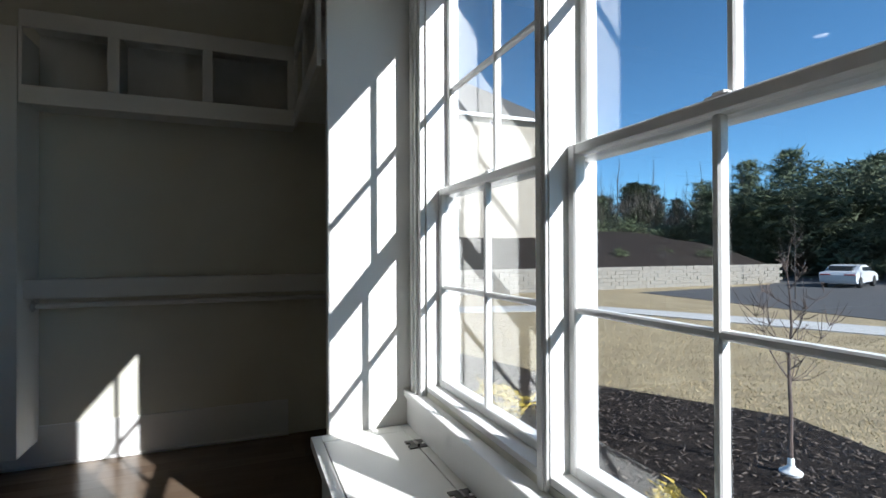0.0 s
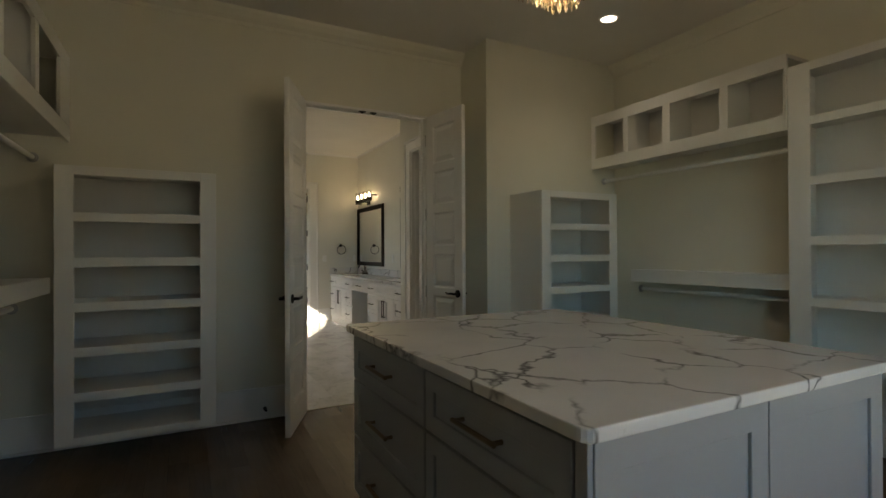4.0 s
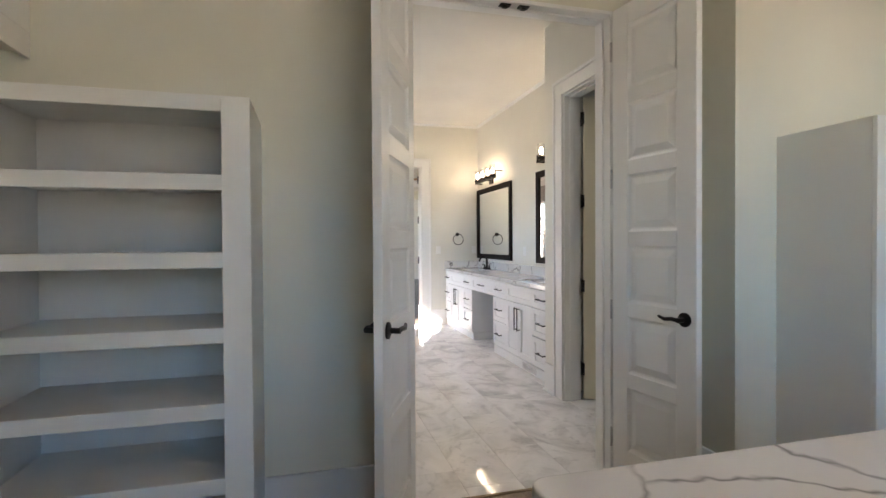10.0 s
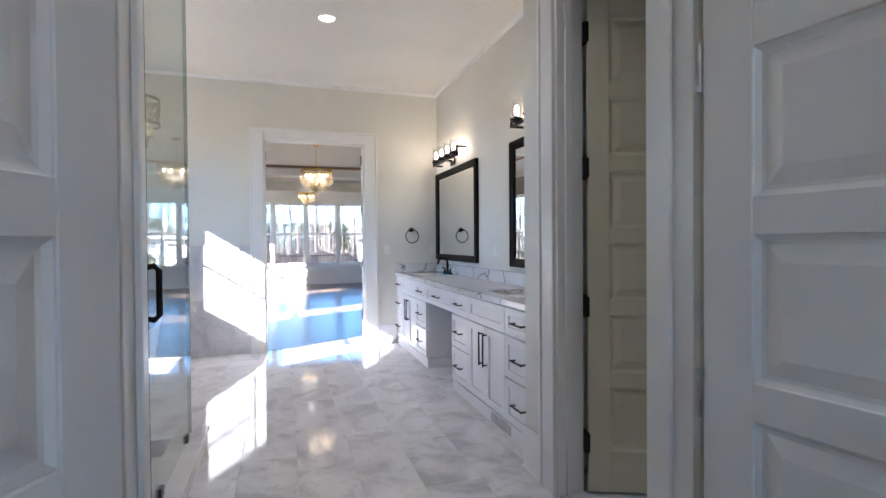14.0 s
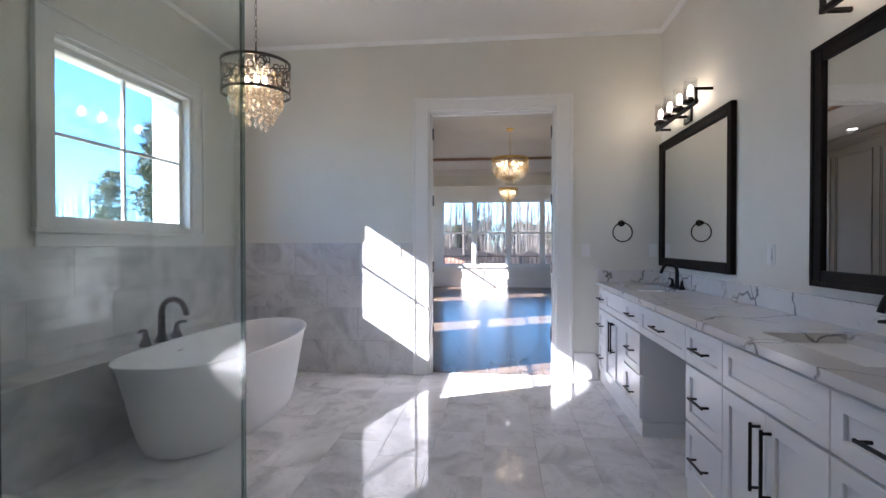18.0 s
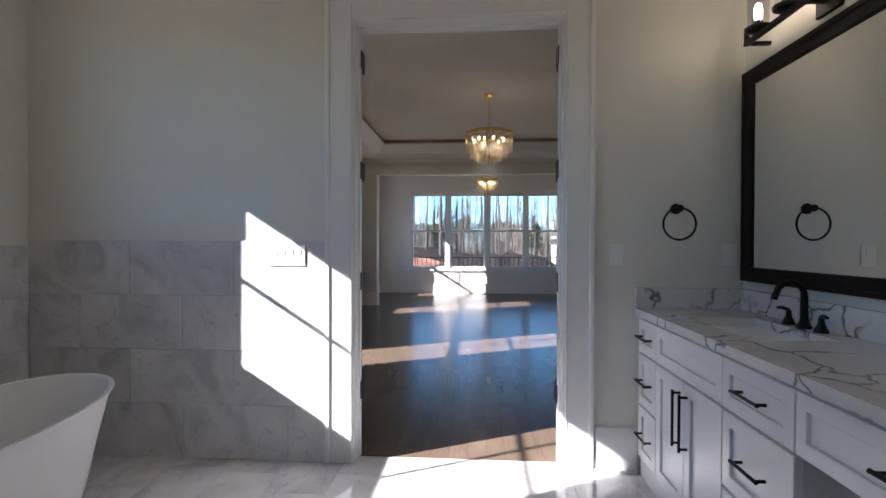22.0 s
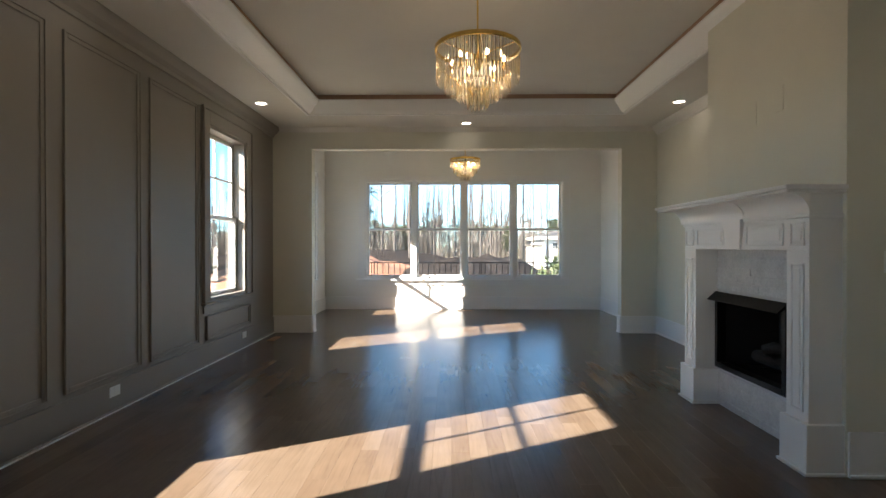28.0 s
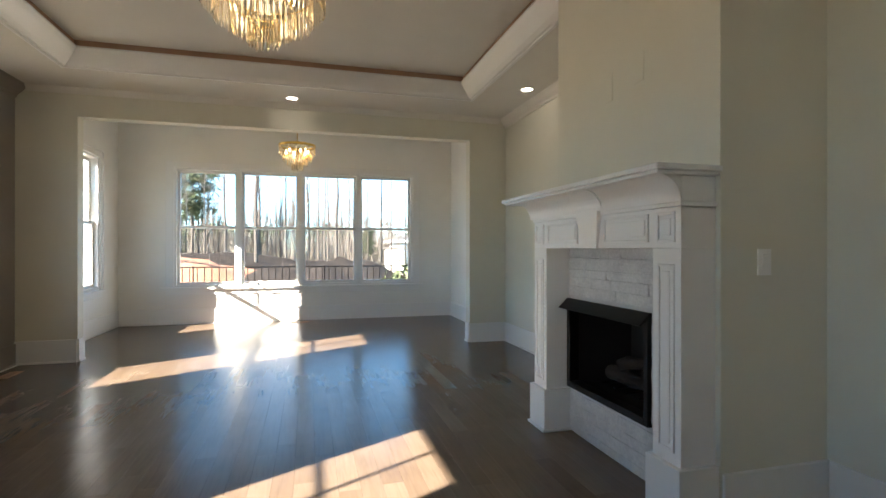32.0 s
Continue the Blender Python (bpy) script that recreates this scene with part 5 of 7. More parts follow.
# bath chandelier: filigree drum with bead strings
def drum_chandelier(x, y, z_top, r, h, power):
    th = thing("crystal_drum_chandelier", "black filigree drum chandelier with hanging crystal strands", "chandelier", (x, y, CH))
    part("canopy", lathe([(0, 0), (0.06, 0), (0.062, -0.015), (0.04, -0.03), (0, -0.034)], 24, (x, y, CH)), M_GUN, th, smooth=True)
    links = []
    zz, k = CH - 0.034, 0
    while zz > z_top + 0.12:
        c = Vector((x, y, zz - 0.022))
        d = Vector((1, 0, 0)) if k % 2 else Vector((0, 1, 0))
        links.append(tube([c + d * 0.008 * math.cos(2 * math.pi * i / 12) + Vector((0, 0, 0.022 * math.sin(2 * math.pi * i / 12))) for i in range(12)], 0.0022, 6, True))
        zz -= 0.037
        k += 1
    part("chain", merge(*links), M_GUN, th, smooth=True)
    part("stem", tube([(x, y, z_top + 0.13), (x, y, z_top - 0.08)], 0.006, 8), M_GUN, th, smooth=True)
    for z in (z_top, z_top - h):
        part("hoop", lathe([(r, 0), (r + 0.006, 0), (r + 0.006, 0.02), (r, 0.02), (r, 0)], 48, (x, y, z - 0.007)), M_GUN, th, smooth=True)
    rng = random.Random(11)
    rings = []
    for i in range(64):
        a = 2 * math.pi * i / 64 + rng.uniform(-0.04, 0.04)
        q = rng.uniform(0.018, 0.034)
        zc = z_top - rng.uniform(q, h - q)
        rings.append(tube([(x + r * math.cos(a + q / r * math.cos(2 * math.pi * j / 14)), y + r * math.sin(a + q / r * math.cos(2 * math.pi * j / 14)), zc + q * math.sin(2 * math.pi * j / 14)) for j in range(14)], 0.0042, 5, True))
    tagged(part("filigree", merge(*rings), M_GUN, th, "looped black metal lattice", True), kind="stuff")
    part("spokes", merge(*[tube([(x, y, z_top - 0.02), (x + r * math.cos(a), y + r * math.sin(a), z_top - 0.004)], 0.004, 6) for a in (0.4, 1.97, 3.54, 5.11)]), M_GUN, th, smooth=True)
    for rr, n, low in ((0.17, 32, 0.08), (0.125, 22, 0.13), (0.075, 12, 0.18)):
        bm = bmesh.new()
        for i in range(n):
            a = 2 * math.pi * i / n
            cx, cy = x + rr * math.cos(a), y + rr * math.sin(a)
            z = z_top - 0.02
            end = z_top - h - low + rng.uniform(-0.03, 0.03)
            while z > end:
                s = 0.0085 if z > end + 0.06 else 0.015
                t = 0.0085 if z > end + 0.06 else 0.026
                v = [bm.verts.new((cx + s * ca, cy + s * sa, z - t)) for ca, sa in ((1, 0), (0, 1), (-1, 0), (0, -1))]
                u, w = bm.verts.new((cx, cy, z)), bm.verts.new((cx, cy, z - 2 * t))
                for e in range(4):
                    bm.faces.new((v[e], v[(e + 1) % 4], u))
                    bm.faces.new((v[(e + 1) % 4], v[e], w))
                z -= 2 * t + 0.002
        tagged(part("crystal_strand", bm, M_BEAD, th, "strands of faceted clear beads"), kind="stuff").visible_shadow = False
    for i in range(4):
        a = i * math.pi / 2 + 0.5
        part("bulb", lathe([(0, 0), (0.010, 0.004), (0.015, 0.025), (0.010, 0.05), (0, 0.065)], 10, (x + 0.055 * math.cos(a), y + 0.055 * math.sin(a), z_top - 0.13)), M_BULB, th, "glowing candle bulb", True)
    point_lamp("drum_lamp", x, y, z_top - 0.1, power, WARM, 0.06)


drum_chandelier(-7.70, 0.06, 2.43, 0.22, 0.2, 0.2)
recessed_can(-7.25, 1.61, CH, 2.0)
# added can, out of view, only to brighten the bathroom entry
recessed_can(-4.9, 1.61, CH, 2.0)


# shower
shower = thing("shower_enclosure", "frameless clear glass shower enclosure with black fittings", "shower", (-5.2, 0, 0))
def glass_sheet(name, c, edge, mat=M_EDGE):
    p = part(name, box(*c), M_SHOWER, shower)
    p.visible_shadow = False
    q = part("glass_edge", boxes(edge), mat, p, "green polished glass edge")
    q.visible_shadow = False
glass_sheet("fixed_panel", (-6.335, 0.695, 0.11, -5.375, 0.705, 2.75), [(-6.341, 0.694, 0.11, -6.335, 0.706, 2.75), (-5.3745, 0.694, 0.11, -5.3695, 0.706, 2.75)], M_THIN_EDGE)
glass_sheet("return_panel", (-6.345, -0.845, 0.11, -6.335, 0.688, 2.75), [(-6.346, 0.6885, 0.11, -6.334, 0.6925, 2.75)], M_THIN_EDGE)
glass_sheet("glass_door", (-5.362, 0.695, 0.12, -4.62, 0.705, 2.72), [(-5.3675, 0.694, 0.12, -5.3625, 0.706, 2.72)])
for s in (-1, 1):
    y = 0.70 + s * 0.005
    pts = [(-5.31, y, 1.145), (-5.31, y + s * 0.035, 1.155), (-5.31, y + s * 0.055, 1.135), (-5.31, y + s * 0.055, 0.955), (-5.31, y + s * 0.035, 0.935), (-5.31, y, 0.945)]
    part("door_pull", merge(tube(pts, 0.0125, 12), tube([(-5.31, y, 1.145), (-5.31, y + s * 0.008, 1.145)], 0.02, 16), tube([(-5.31, y, 0.945), (-5.31, y + s * 0.008, 0.945)], 0.02, 16)), M_BLACK, shower, "black D-shaped pull", True)
for x, y in ((-6.20, 0.70), (-5.55, 0.70)):
    part("glass_clip", box(x - 0.025, y - 0.012, 0.10, x + 0.025, y + 0.012, 0.15, bevel=0.002), M_GUN, shower)
part("glass_clip", box(-6.352, 0.40, 0.10, -6.328, 0.45, 0.15, bevel=0.002), M_GUN, shower)
for z in (0.45, 2.2):
    part("door_hinge", box(-4.66, 0.685, z - 0.045, -4.60, 0.715, z + 0.045, bevel=0.003), M_BLACK, shower)
solid("shower_curb", boxes([(-6.445, 0.62, 0.0, -4.06, 0.78, 0.085), (-6.455, 0.61, 0.085, -4.06, 0.79, 0.105), (-6.445, BY0 + 0.012, 0.0, -6.30, 0.62, 0.085), (-6.455, BY0 + 0.012, 0.085, -6.29, 0.61, 0.105)], 0.002), M_WALLTILE, "low marble shower curb with a thin cap", "shower curb")
solid("shower_wing_wall", box(-4.60, 0.62, 0.105, -4.042, 0.78, CH, bevel=0.002), M_BATH, "short white wall the shower door hangs from", "wall end")

# ================= bedroom =================
for i, (x0, x1) in enumerate([(-13.94, -13.15), (-13.03, -12.24), (-12.10, -11.42), (-10.10, -9.40)]):
    z0, z1 = 0.255, 2.60
    w = 0.035
    def frame_of(a0, a1, b0, b1, t, wd):
        return [(a0, EY0, b0, a0 + wd, EY0 + t, b1), (a1 - wd, EY0, b0, a1, EY0 + t, b1), (a0 + wd, EY0, b0, a1 - wd, EY0 + t, b0 + wd), (a0 + wd, EY0, b1 - wd, a1 - wd, EY0 + t, b1)]
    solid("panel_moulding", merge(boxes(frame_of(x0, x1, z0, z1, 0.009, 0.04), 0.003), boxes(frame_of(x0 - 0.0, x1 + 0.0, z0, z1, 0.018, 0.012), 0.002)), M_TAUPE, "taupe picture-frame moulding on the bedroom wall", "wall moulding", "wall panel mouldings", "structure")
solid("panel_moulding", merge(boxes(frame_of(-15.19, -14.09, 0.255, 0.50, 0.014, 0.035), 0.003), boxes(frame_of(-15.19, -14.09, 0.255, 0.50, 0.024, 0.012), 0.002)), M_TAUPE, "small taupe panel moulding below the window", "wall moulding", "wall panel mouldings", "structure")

for x, y in ((-14.80, -0.50), (-15.77, 1.90), (-14.80, 4.29), (-12.2, -0.50), (-9.55, 1.9), (-10.2, -0.5), (-10.2, 4.1)):
    recessed_can(x, y, SOF, 0.08)
tier_chandelier("gold and crystal tiered chandelier below the tray ceiling", -12.57, 1.87, TRAY, 2.60, 0.295, TIERS, 0.15)
tier_chandelier("small gold and crystal chandelier in the sitting nook", -17.2, 1.93, NICHE_H, 2.63, 0.245, [(0.97, -0.03, -0.15), (0.78, -0.12, -0.23), (0.55, -0.2, -0.29), (0.3, -0.26, -0.36)], 0.05)

# ---- fireplace ----
structure("wall_chimney_breast", boxes([(-13.12, 3.75, 1.52, -11.72, EY1 + 0.01, TRAY + 0.1), (-13.12, 3.752, 0.0, -12.95, EY1 + 0.01, 1.52), (-12.125, 3.752, 0, -11.72, EY1 + 0.01, 1.52), (-12.95, 3.752, 0.86, -12.125, EY1 + 0.01, 1.52), (-12.95, 3.752, 0, -12.125, EY1 + 0.01, 0.29)]), M_WALL, "warm white chimney breast above the mantel", "chimney breast")
mantel = thing("fireplace_mantel", "white painted wooden mantel with panelled legs and cove shelf", "mantel", (-12.43, 3.6, 0))
LX = ((-13.13, -12.955), (-11.92, -11.745))
for x0, x1 in LX:
    leg = part("leg", boxes([(x0, 3.575, 0.0, x1, 3.752, 1.19)], 0.002), M_TRIM, mantel)
    part("plinth", boxes([(x0 - 0.02, 3.55, 0.0, x1 + 0.02, 3.752, 0.27), (x0 - 0.03, 3.538, 0, x1 + 0.03, 3.752, 0.018)], 0.003), M_TRIM, leg)
    a, b, c, d = x0 + 0.035, x1 - 0.035, 0.32, 1.12
    part("leg_panel", boxes([(a, 3.566, c, a + 0.014, 3.575, d), (b - 0.014, 3.566, c, b, 3.575, d), (a + 0.014, 3.566, c, b - 0.014, 3.575, c + 0.014), (a + 0.014, 3.566, d - 0.014, b - 0.014, 3.575, d), (a + 0.03, 3.569, c + 0.03, b - 0.03, 3.5755, d - 0.03)], 0.002), M_TRIM, leg)
part("frieze", box(-13.13, 3.575, 1.19, -11.745, 3.752, 1.364, bevel=0.002), M_TRIM, mantel)
part("bead_moulding", box(-13.14, 3.566, 1.365, -11.735, 3.752, 1.385, bevel=0.002), M_TRIM, mantel)
part("crown_board", box(-13.13, 3.575, 1.386, -11.745, 3.752, 1.495, bevel=0.002), M_TRIM, mantel)


def frame_strip(a, b, c, d, y=3.575, w=0.013):
    return boxes([(a, y - 0.009, c, a + w, y, d), (b - w, y - 0.009, c, b, y, d), (a + w, y - 0.009, c, b - w, y, c + w), (a + w, y - 0.009, d - w, b - w, y, d), (a + 0.028, y - 0.006, c + 0.028, b - 0.028, y, d - 0.028)], 0.002)


for a, b in ((-13.10, -12.985), (-11.89, -11.775), (-12.93, -12.56), (-12.30, -11.945)):
    part("frieze_panel", frame_strip(a, b, 1.215, 1.345), M_TRIM, mantel)


def cove(a0, a1, y0, y1, z0, z1, n=8):
    """A concave crown from the frieze out to the shelf."""
    prof = [(0, 0)] + [((y0 - y1) * (1 - math.cos(radians(90 * i / n))), (z1 - z0) * math.sin(radians(90 * i / n))) for i in range(n + 1)] + [(0, z1 - z0)]
    prof = list(dict.fromkeys((round(p, 5), round(q, 5)) for p, q in prof))
    return extrude_profile(prof, (a0, y0, z0), (a1, y0, z0), out=(0, -1, 0))


part("crown", cove(-13.20, -11.745, 3.575, 3.47, 1.385, 1.495), M_TRIM, mantel, smooth=True)
ks = bmesh.new()
kv = [ks.verts.new(c) for c in ((-12.50, 3.565, 1.19), (-12.36, 3.565, 1.19), (-12.32, 3.545, 1.385), (-12.54, 3.545, 1.385), (-12.50, 3.60, 1.19), (-12.36, 3.60, 1.19), (-12.32, 3.60, 1.385), (-12.54, 3.60, 1.385))]
for f in ((0, 1, 2, 3), (5, 4, 7, 6), (1, 5, 6, 2), (4, 0, 3, 7), (3, 2, 6, 7), (4, 5, 1, 0)):
    ks.faces.new([kv[i] for i in f])
bmesh.ops.recalc_face_normals(ks, faces=ks.faces[:])
part("keystone", merge(ks, cove(-12.545, -12.315, 3.565, 3.45, 1.385, 1.495)), M_TRIM, mantel, "flared keystone block")
part("shelf", boxes([(-13.34, 3.44, 1.495, -11.72, 3.752, 1.512), (-13.36, 3.425, 1.512, -11.705, 3.752, 1.535)], 0.004), M_TRIM, mantel)
firebox = thing("firebox", "black metal gas firebox with log set inside", "fireplace", (-12.54, 3.8, 0.3))
FX0, FX1, FZ0, FZ1 = -12.93, -12.15, 0.30, 0.845
for c in ((FX0, 3.79, FZ0, FX0 + 0.01, 4.19, FZ1), (FX1 - 0.01, 3.79, FZ0, FX1, 4.19, FZ1), (FX0, 4.19, FZ0, FX1, 4.2, FZ1), (FX0 + 0.01, 3.79, FZ0, FX1 - 0.01, 4.19, FZ0 + 0.01), (FX0 + 0.01, 3.79, FZ1 - 0.01, FX1 - 0.01, 4.19, FZ1)):
    part("liner_panel", box(*c), M_SOOT, firebox)
part("metal_frame", boxes([(FX0 - 0.012, 3.715, FZ0 - 0.01, FX0 + 0.02, 3.79, FZ1), (FX1 - 0.02, 3.715, FZ0 - 0.01, FX1 + 0.012, 3.79, FZ1), (FX0 + 0.02, 3.715, FZ0 - 0.01, FX1 - 0.02, 3.79, FZ0 + 0.03)], 0.002), M_BLACK, firebox)
hood = extrude_profile([(0, 0), (0.07, -0.045), (0.075, -0.04), (0.012, 0.02), (0, 0.02)], (FX0 - 0.02, 3.735, FZ1), (FX1 + 0.02, 3.735, FZ1), out=(0, -1, 0))
part("hood", hood, M_BLACK, firebox, "black angled hood")
M_LOG = noisy("ceramic_log", [(0.3, (0.012, 0.01, 0.009)), (0.7, (0.04, 0.03, 0.025))], 14.0, 0.9, 0.7, 40.0)
for p, q, r in (((-12.80, 3.95, 0.40), (-12.30, 4.0, 0.39), 0.05), ((-12.72, 4.08, 0.43), (-12.34, 4.06, 0.45), 0.05), ((-12.68, 3.93, 0.47), (-12.42, 4.1, 0.55), 0.04), ((-12.42, 3.92, 0.47), (-12.55, 4.1, 0.52), 0.035)):
    v = [Vector(p).lerp(Vector(q), i / 5) + Vector((0, 0, 0.008 * math.sin(i * 2.1))) for i in range(6)]
    part("log", tube(v, [r * (0.9 + 0.15 * math.sin(i * 1.7)) for i in range(6)], 10), M_LOG, firebox, "ceramic log", True)
part("grate", merge(*[tube([(x, 3.88, 0.34), (x, 4.12, 0.34), (x, 4.13, 0.40)], 0.008, 6) for x in (-12.78, -12.66, -12.54, -12.42, -12.30)]), M_BLACK, firebox)

# split-face stone surround
stones = structure("fireplace_surround", boxes([(-12.955, 3.748, 0.0, -11.92, 3.7515, 0.29), (-12.955, 3.748, 0.86, -11.92, 3.7515, 1.19), (-12.955, 3.748, 0.29, FX0 - 0.012, 3.7515, 0.86), (FX1 + 0.012, 3.748, 0.29, -11.92, 3.7515, 0.86)]), M_GROUT, "white split-face stone fireplace surround", "stone surround")
rng = random.Random(21)
z = 0.001
while z < 1.185:
    h = min(rng.choice((0.05, 0.06, 0.075)), 1.189 - z)
    x = -12.955
    while x < -11.921:
        L = min(rng.uniform(0.12, 0.36), -11.92 - x)
        x1 = x + L
        if -11.92 - x1 < 0.04:
            x1 = -11.92
        spans = [(x, x1)]
        if z + h > 0.285 and z < 0.868:
            spans = [(a, b) for a, b in ((x, min(x1, FX0 - 0.013)), (max(x, FX1 + 0.013), x1)) if b - a > 0.012]
        for a, b in spans:
            d = rng.uniform(0.008, 0.0115)
            bm = boxes([(a + 0.0004, 3.748 - d, z + 0.0003, b - 0.0004, 3.747, z + h - 0.0003)], 0.0018)
            for v in bm.verts:
                if v.co.y < 3.748 - d * 0.7:
                    v.co.y += rng.uniform(-0.003, 0.003)
            part("stone", bm, M_STONE, stones)
        x = x1
    z += h

# wall plates and cables
wall_plate("outlet", "white outlet low on the taupe wall", (-12.70, EY0 + 0.016, 0.15), (1, 0, 0), (0, 1, 0), 0.115, 0.075, 1, True)
wall_plate("outlet", "white outlet low on the taupe wall below the window", (-15.0, EY0 + 0.016, 0.15), (1, 0, 0), (0, 1, 0), 0.115, 0.075, 1, True)
wall_plate("outlet", "white outlet low on the nook wall", (NX + 0.016, 1.98, 0.15), (0, 1, 0), (1, 0, 0), 0.115, 0.075, 1, True)
wall_plate("switch_plate", "white switch plate on the wall beside the chimney breast", (-11.72, 3.98, 1.13), (0, 1, 0), (1, 0, 0), 0.075, 0.115, 1)
wall_plate("media_plate", "blank painted media plate on the chimney breast", (-12.52, 3.75, 2.11), (1, 0, 0), (0, -1, 0), 0.075, 0.16, 0, mat=M_WALL)
wall_plate("media_plate", "blank painted media plate on the chimney breast", (-12.25, 3.75, 2.14), (1, 0, 0), (0, -1, 0), 0.075, 0.16, 0, mat=M_WALL)
for i, (x, y) in enumerate(((-15.55, -0.62), (-18.35, 1.95))):
    vent = thing("floor_register", "brown slotted floor register at the wall", "floor vent", (x, y, 0), 0 if i == 0 else 90, group="floor registers")
    part("frame", boxes([(-0.14, -0.05, 0, 0.14, -0.038, 0.005), (-0.14, 0.038, 0, 0.14, 0.05, 0.005), (-0.14, -0.038, 0, -0.128, 0.038, 0.005), (0.128, -0.038, 0, 0.14, 0.038, 0.005)]), M_COVE, vent, local=True)
    for k in range(9):
        part("slat", box(-0.12 + 0.03 * k - 0.009, -0.038, 0.0, -0.12 + 0.03 * k + 0.009, 0.038, 0.004), M_COVE, vent, local=True)
# door stop on the closet baseboard
stop = thing("door_stop", "small black door stop on the closet baseboard", "door stop", (CX0 + 0.016, 0.70, 0.08))
_s = lathe([(0, 0), (0.014, 0), (0.014, 0.006), (0.006, 0.008), (0.006, 0.05), (0.010, 0.052), (0.010, 0.062), (0, 0.064)], 12)
_s.transform(Matrix.Translation((CX0 + 0.016, 0.70, 0.08)) @ Matrix.Rotation(math.pi / 2, 4, "Y"))
part("stop_pin", _s, M_BLACK, stop, smooth=True)
def flat_slab(name, pts, z0, z1, mat, label, category):
    bm = bmesh.new()
    lo, hi = [bm.verts.new((x, y, z0)) for x, y in pts], [bm.verts.new((x, y, z1)) for x, y in pts]
    bm.faces.new(hi)
    for i in range(len(pts)):
        j = (i + 1) % len(pts)
        bm.faces.new((lo[i], lo[j], hi[j], hi[i]))
    bmesh.ops.recalc_face_normals(bm, faces=bm.faces[:])
    return structure(name, bm, mat, label, category)


flat_slab("ground_mulch", [(1.096, -14), (6.0, -14), (6.7, 2.5), (7.3, 5.0), (5.9, 7.4), (4.4, 12), (1.096, 12)], GZ - 0.1, GZ + 0.03, M_MULCH, "dark mulch bed along the house wall", "mulch bed")
# loose chips on the mulch and dry blades on the lawn
rg2 = random.Random(12)
cv, cf = [], []
while len(cf) < 16000:
    x, y = rg2.uniform(1.2, 7.2), rg2.uniform(0.5, 11.5)
    if x > 6.7 + (y - 2.5) * 0.24 or (y > 5 and x > 7.3 - (y - 5) * 0.6):
        continue
    a, L, w, t = rg2.uniform(0, 6.28), rg2.uniform(0.02, 0.05), rg2.uniform(0.006, 0.013), rg2.uniform(-0.6, 0.6)
    u, v = Vector((math.cos(a), math.sin(a), t)) * L, Vector((-math.sin(a), math.cos(a), rg2.uniform(-0.5, 0.5))) * w
    c = Vector((x, y, GZ + 0.035 + rg2.uniform(0, 0.02)))
    n0 = len(cv)
    cv += [c - u - v, c + u - v, c + u * 0.9 + v, c - u * 0.8 + v, c + Vector((0, 0, 0.012))]
    cf += [(n0, n0 + 1, n0 + 4), (n0 + 1, n0 + 2, n0 + 4), (n0 + 2, n0 + 3, n0 + 4), (n0 + 3, n0, n0 + 4)]
me = bpy.data.meshes.new("mulch_chips")
me.from_pydata(cv, [], cf)
me.materials.append(noisy("bark_chip", [(0.35, (0.03, 0.022, 0.018)), (0.65, (0.16, 0.125, 0.1))], 30.0, 0.9, 0.2, 60.0))
tagged(new("mulch_chips", me), "loose dark bark chips on the bed", "mulch", kind="stuff")
cv, cf = [], []
while len(cf) < 42000:
    x, y = rg2.uniform(4.4, 17), rg2.uniform(1.0, 19)
    if not (x > 6.8 + (y - 2.5) * 0.24 or (y > 5 and x > 7.3 - (y - 5) * 0.6)) or rg2.random() < (x + y - 12) / 26:
        continue
    a, h, w = rg2.uniform(0, 6.28), rg2.uniform(0.02, 0.06), rg2.uniform(0.004, 0.010)
    n0 = len(cv)
    cv += [(x - w * math.sin(a), y + w * math.cos(a), GZ), (x + w * math.sin(a), y - w * math.cos(a), GZ), (x + rg2.uniform(-0.05, 0.05), y + rg2.uniform(-0.05, 0.05), GZ + h)]
    cf.append((n0, n0 + 1, n0 + 2))
me = bpy.data.meshes.new("lawn_grass")
me.from_pydata(cv, [], cf)
me.materials.append(noisy("dry_grass", [(0.3, (0.3, 0.23, 0.12)), (0.7, (0.58, 0.48, 0.29))], 3.0, 0.9, 0.1, 30.0))
tagged(new("lawn_grass", me), "short dry winter grass", "grass", kind="stuff")
flat_slab("pavement", [(13.6, 18.5), (5.0, 20.5), (5.0, 18.6), (13.0, 16.6), (16.6, 8.0), (17.5, -20), (19.6, -20), (18.4, 9.0)], GZ - 0.1, GZ + 0.03, M_CONCRETE, "pale concrete walk across the lawn", "pavement")
flat_slab("road", [(21, 22.5), (19.8, 8), (22, -60), (34, -60), (44, 18), (60, 30), (56, 36), (33, 23.5)], GZ - 0.1, GZ + 0.02, M_ASPHALT, "grey asphalt road in front of the house", "road")

# retaining wall with courses of blocks
M_BLOCK = noisy("wall_block", [(0.3, (0.2, 0.185, 0.155)), (0.7, (0.33, 0.305, 0.265))], 2.5, 0.9, 0.5, 20.0)
ret = thing("retaining_wall", "pale block retaining wall below a mulched bank", "retaining wall", (22, 25, GZ))
rng = random.Random(3)
for r in range(6):
    x = 9.0 + 0.3 * (r % 2)
    while x < 36:
        L = 0.62
        bm = boxes([(x, 24.9 + rng.uniform(-0.02, 0.02), GZ + r * 0.23, x + L - 0.015, 25.3, GZ + r * 0.23 + 0.222)], 0.01)
        part("block", bm, M_BLOCK, ret)
        x += L
bank = bmesh.new()
N = 16
grid = []
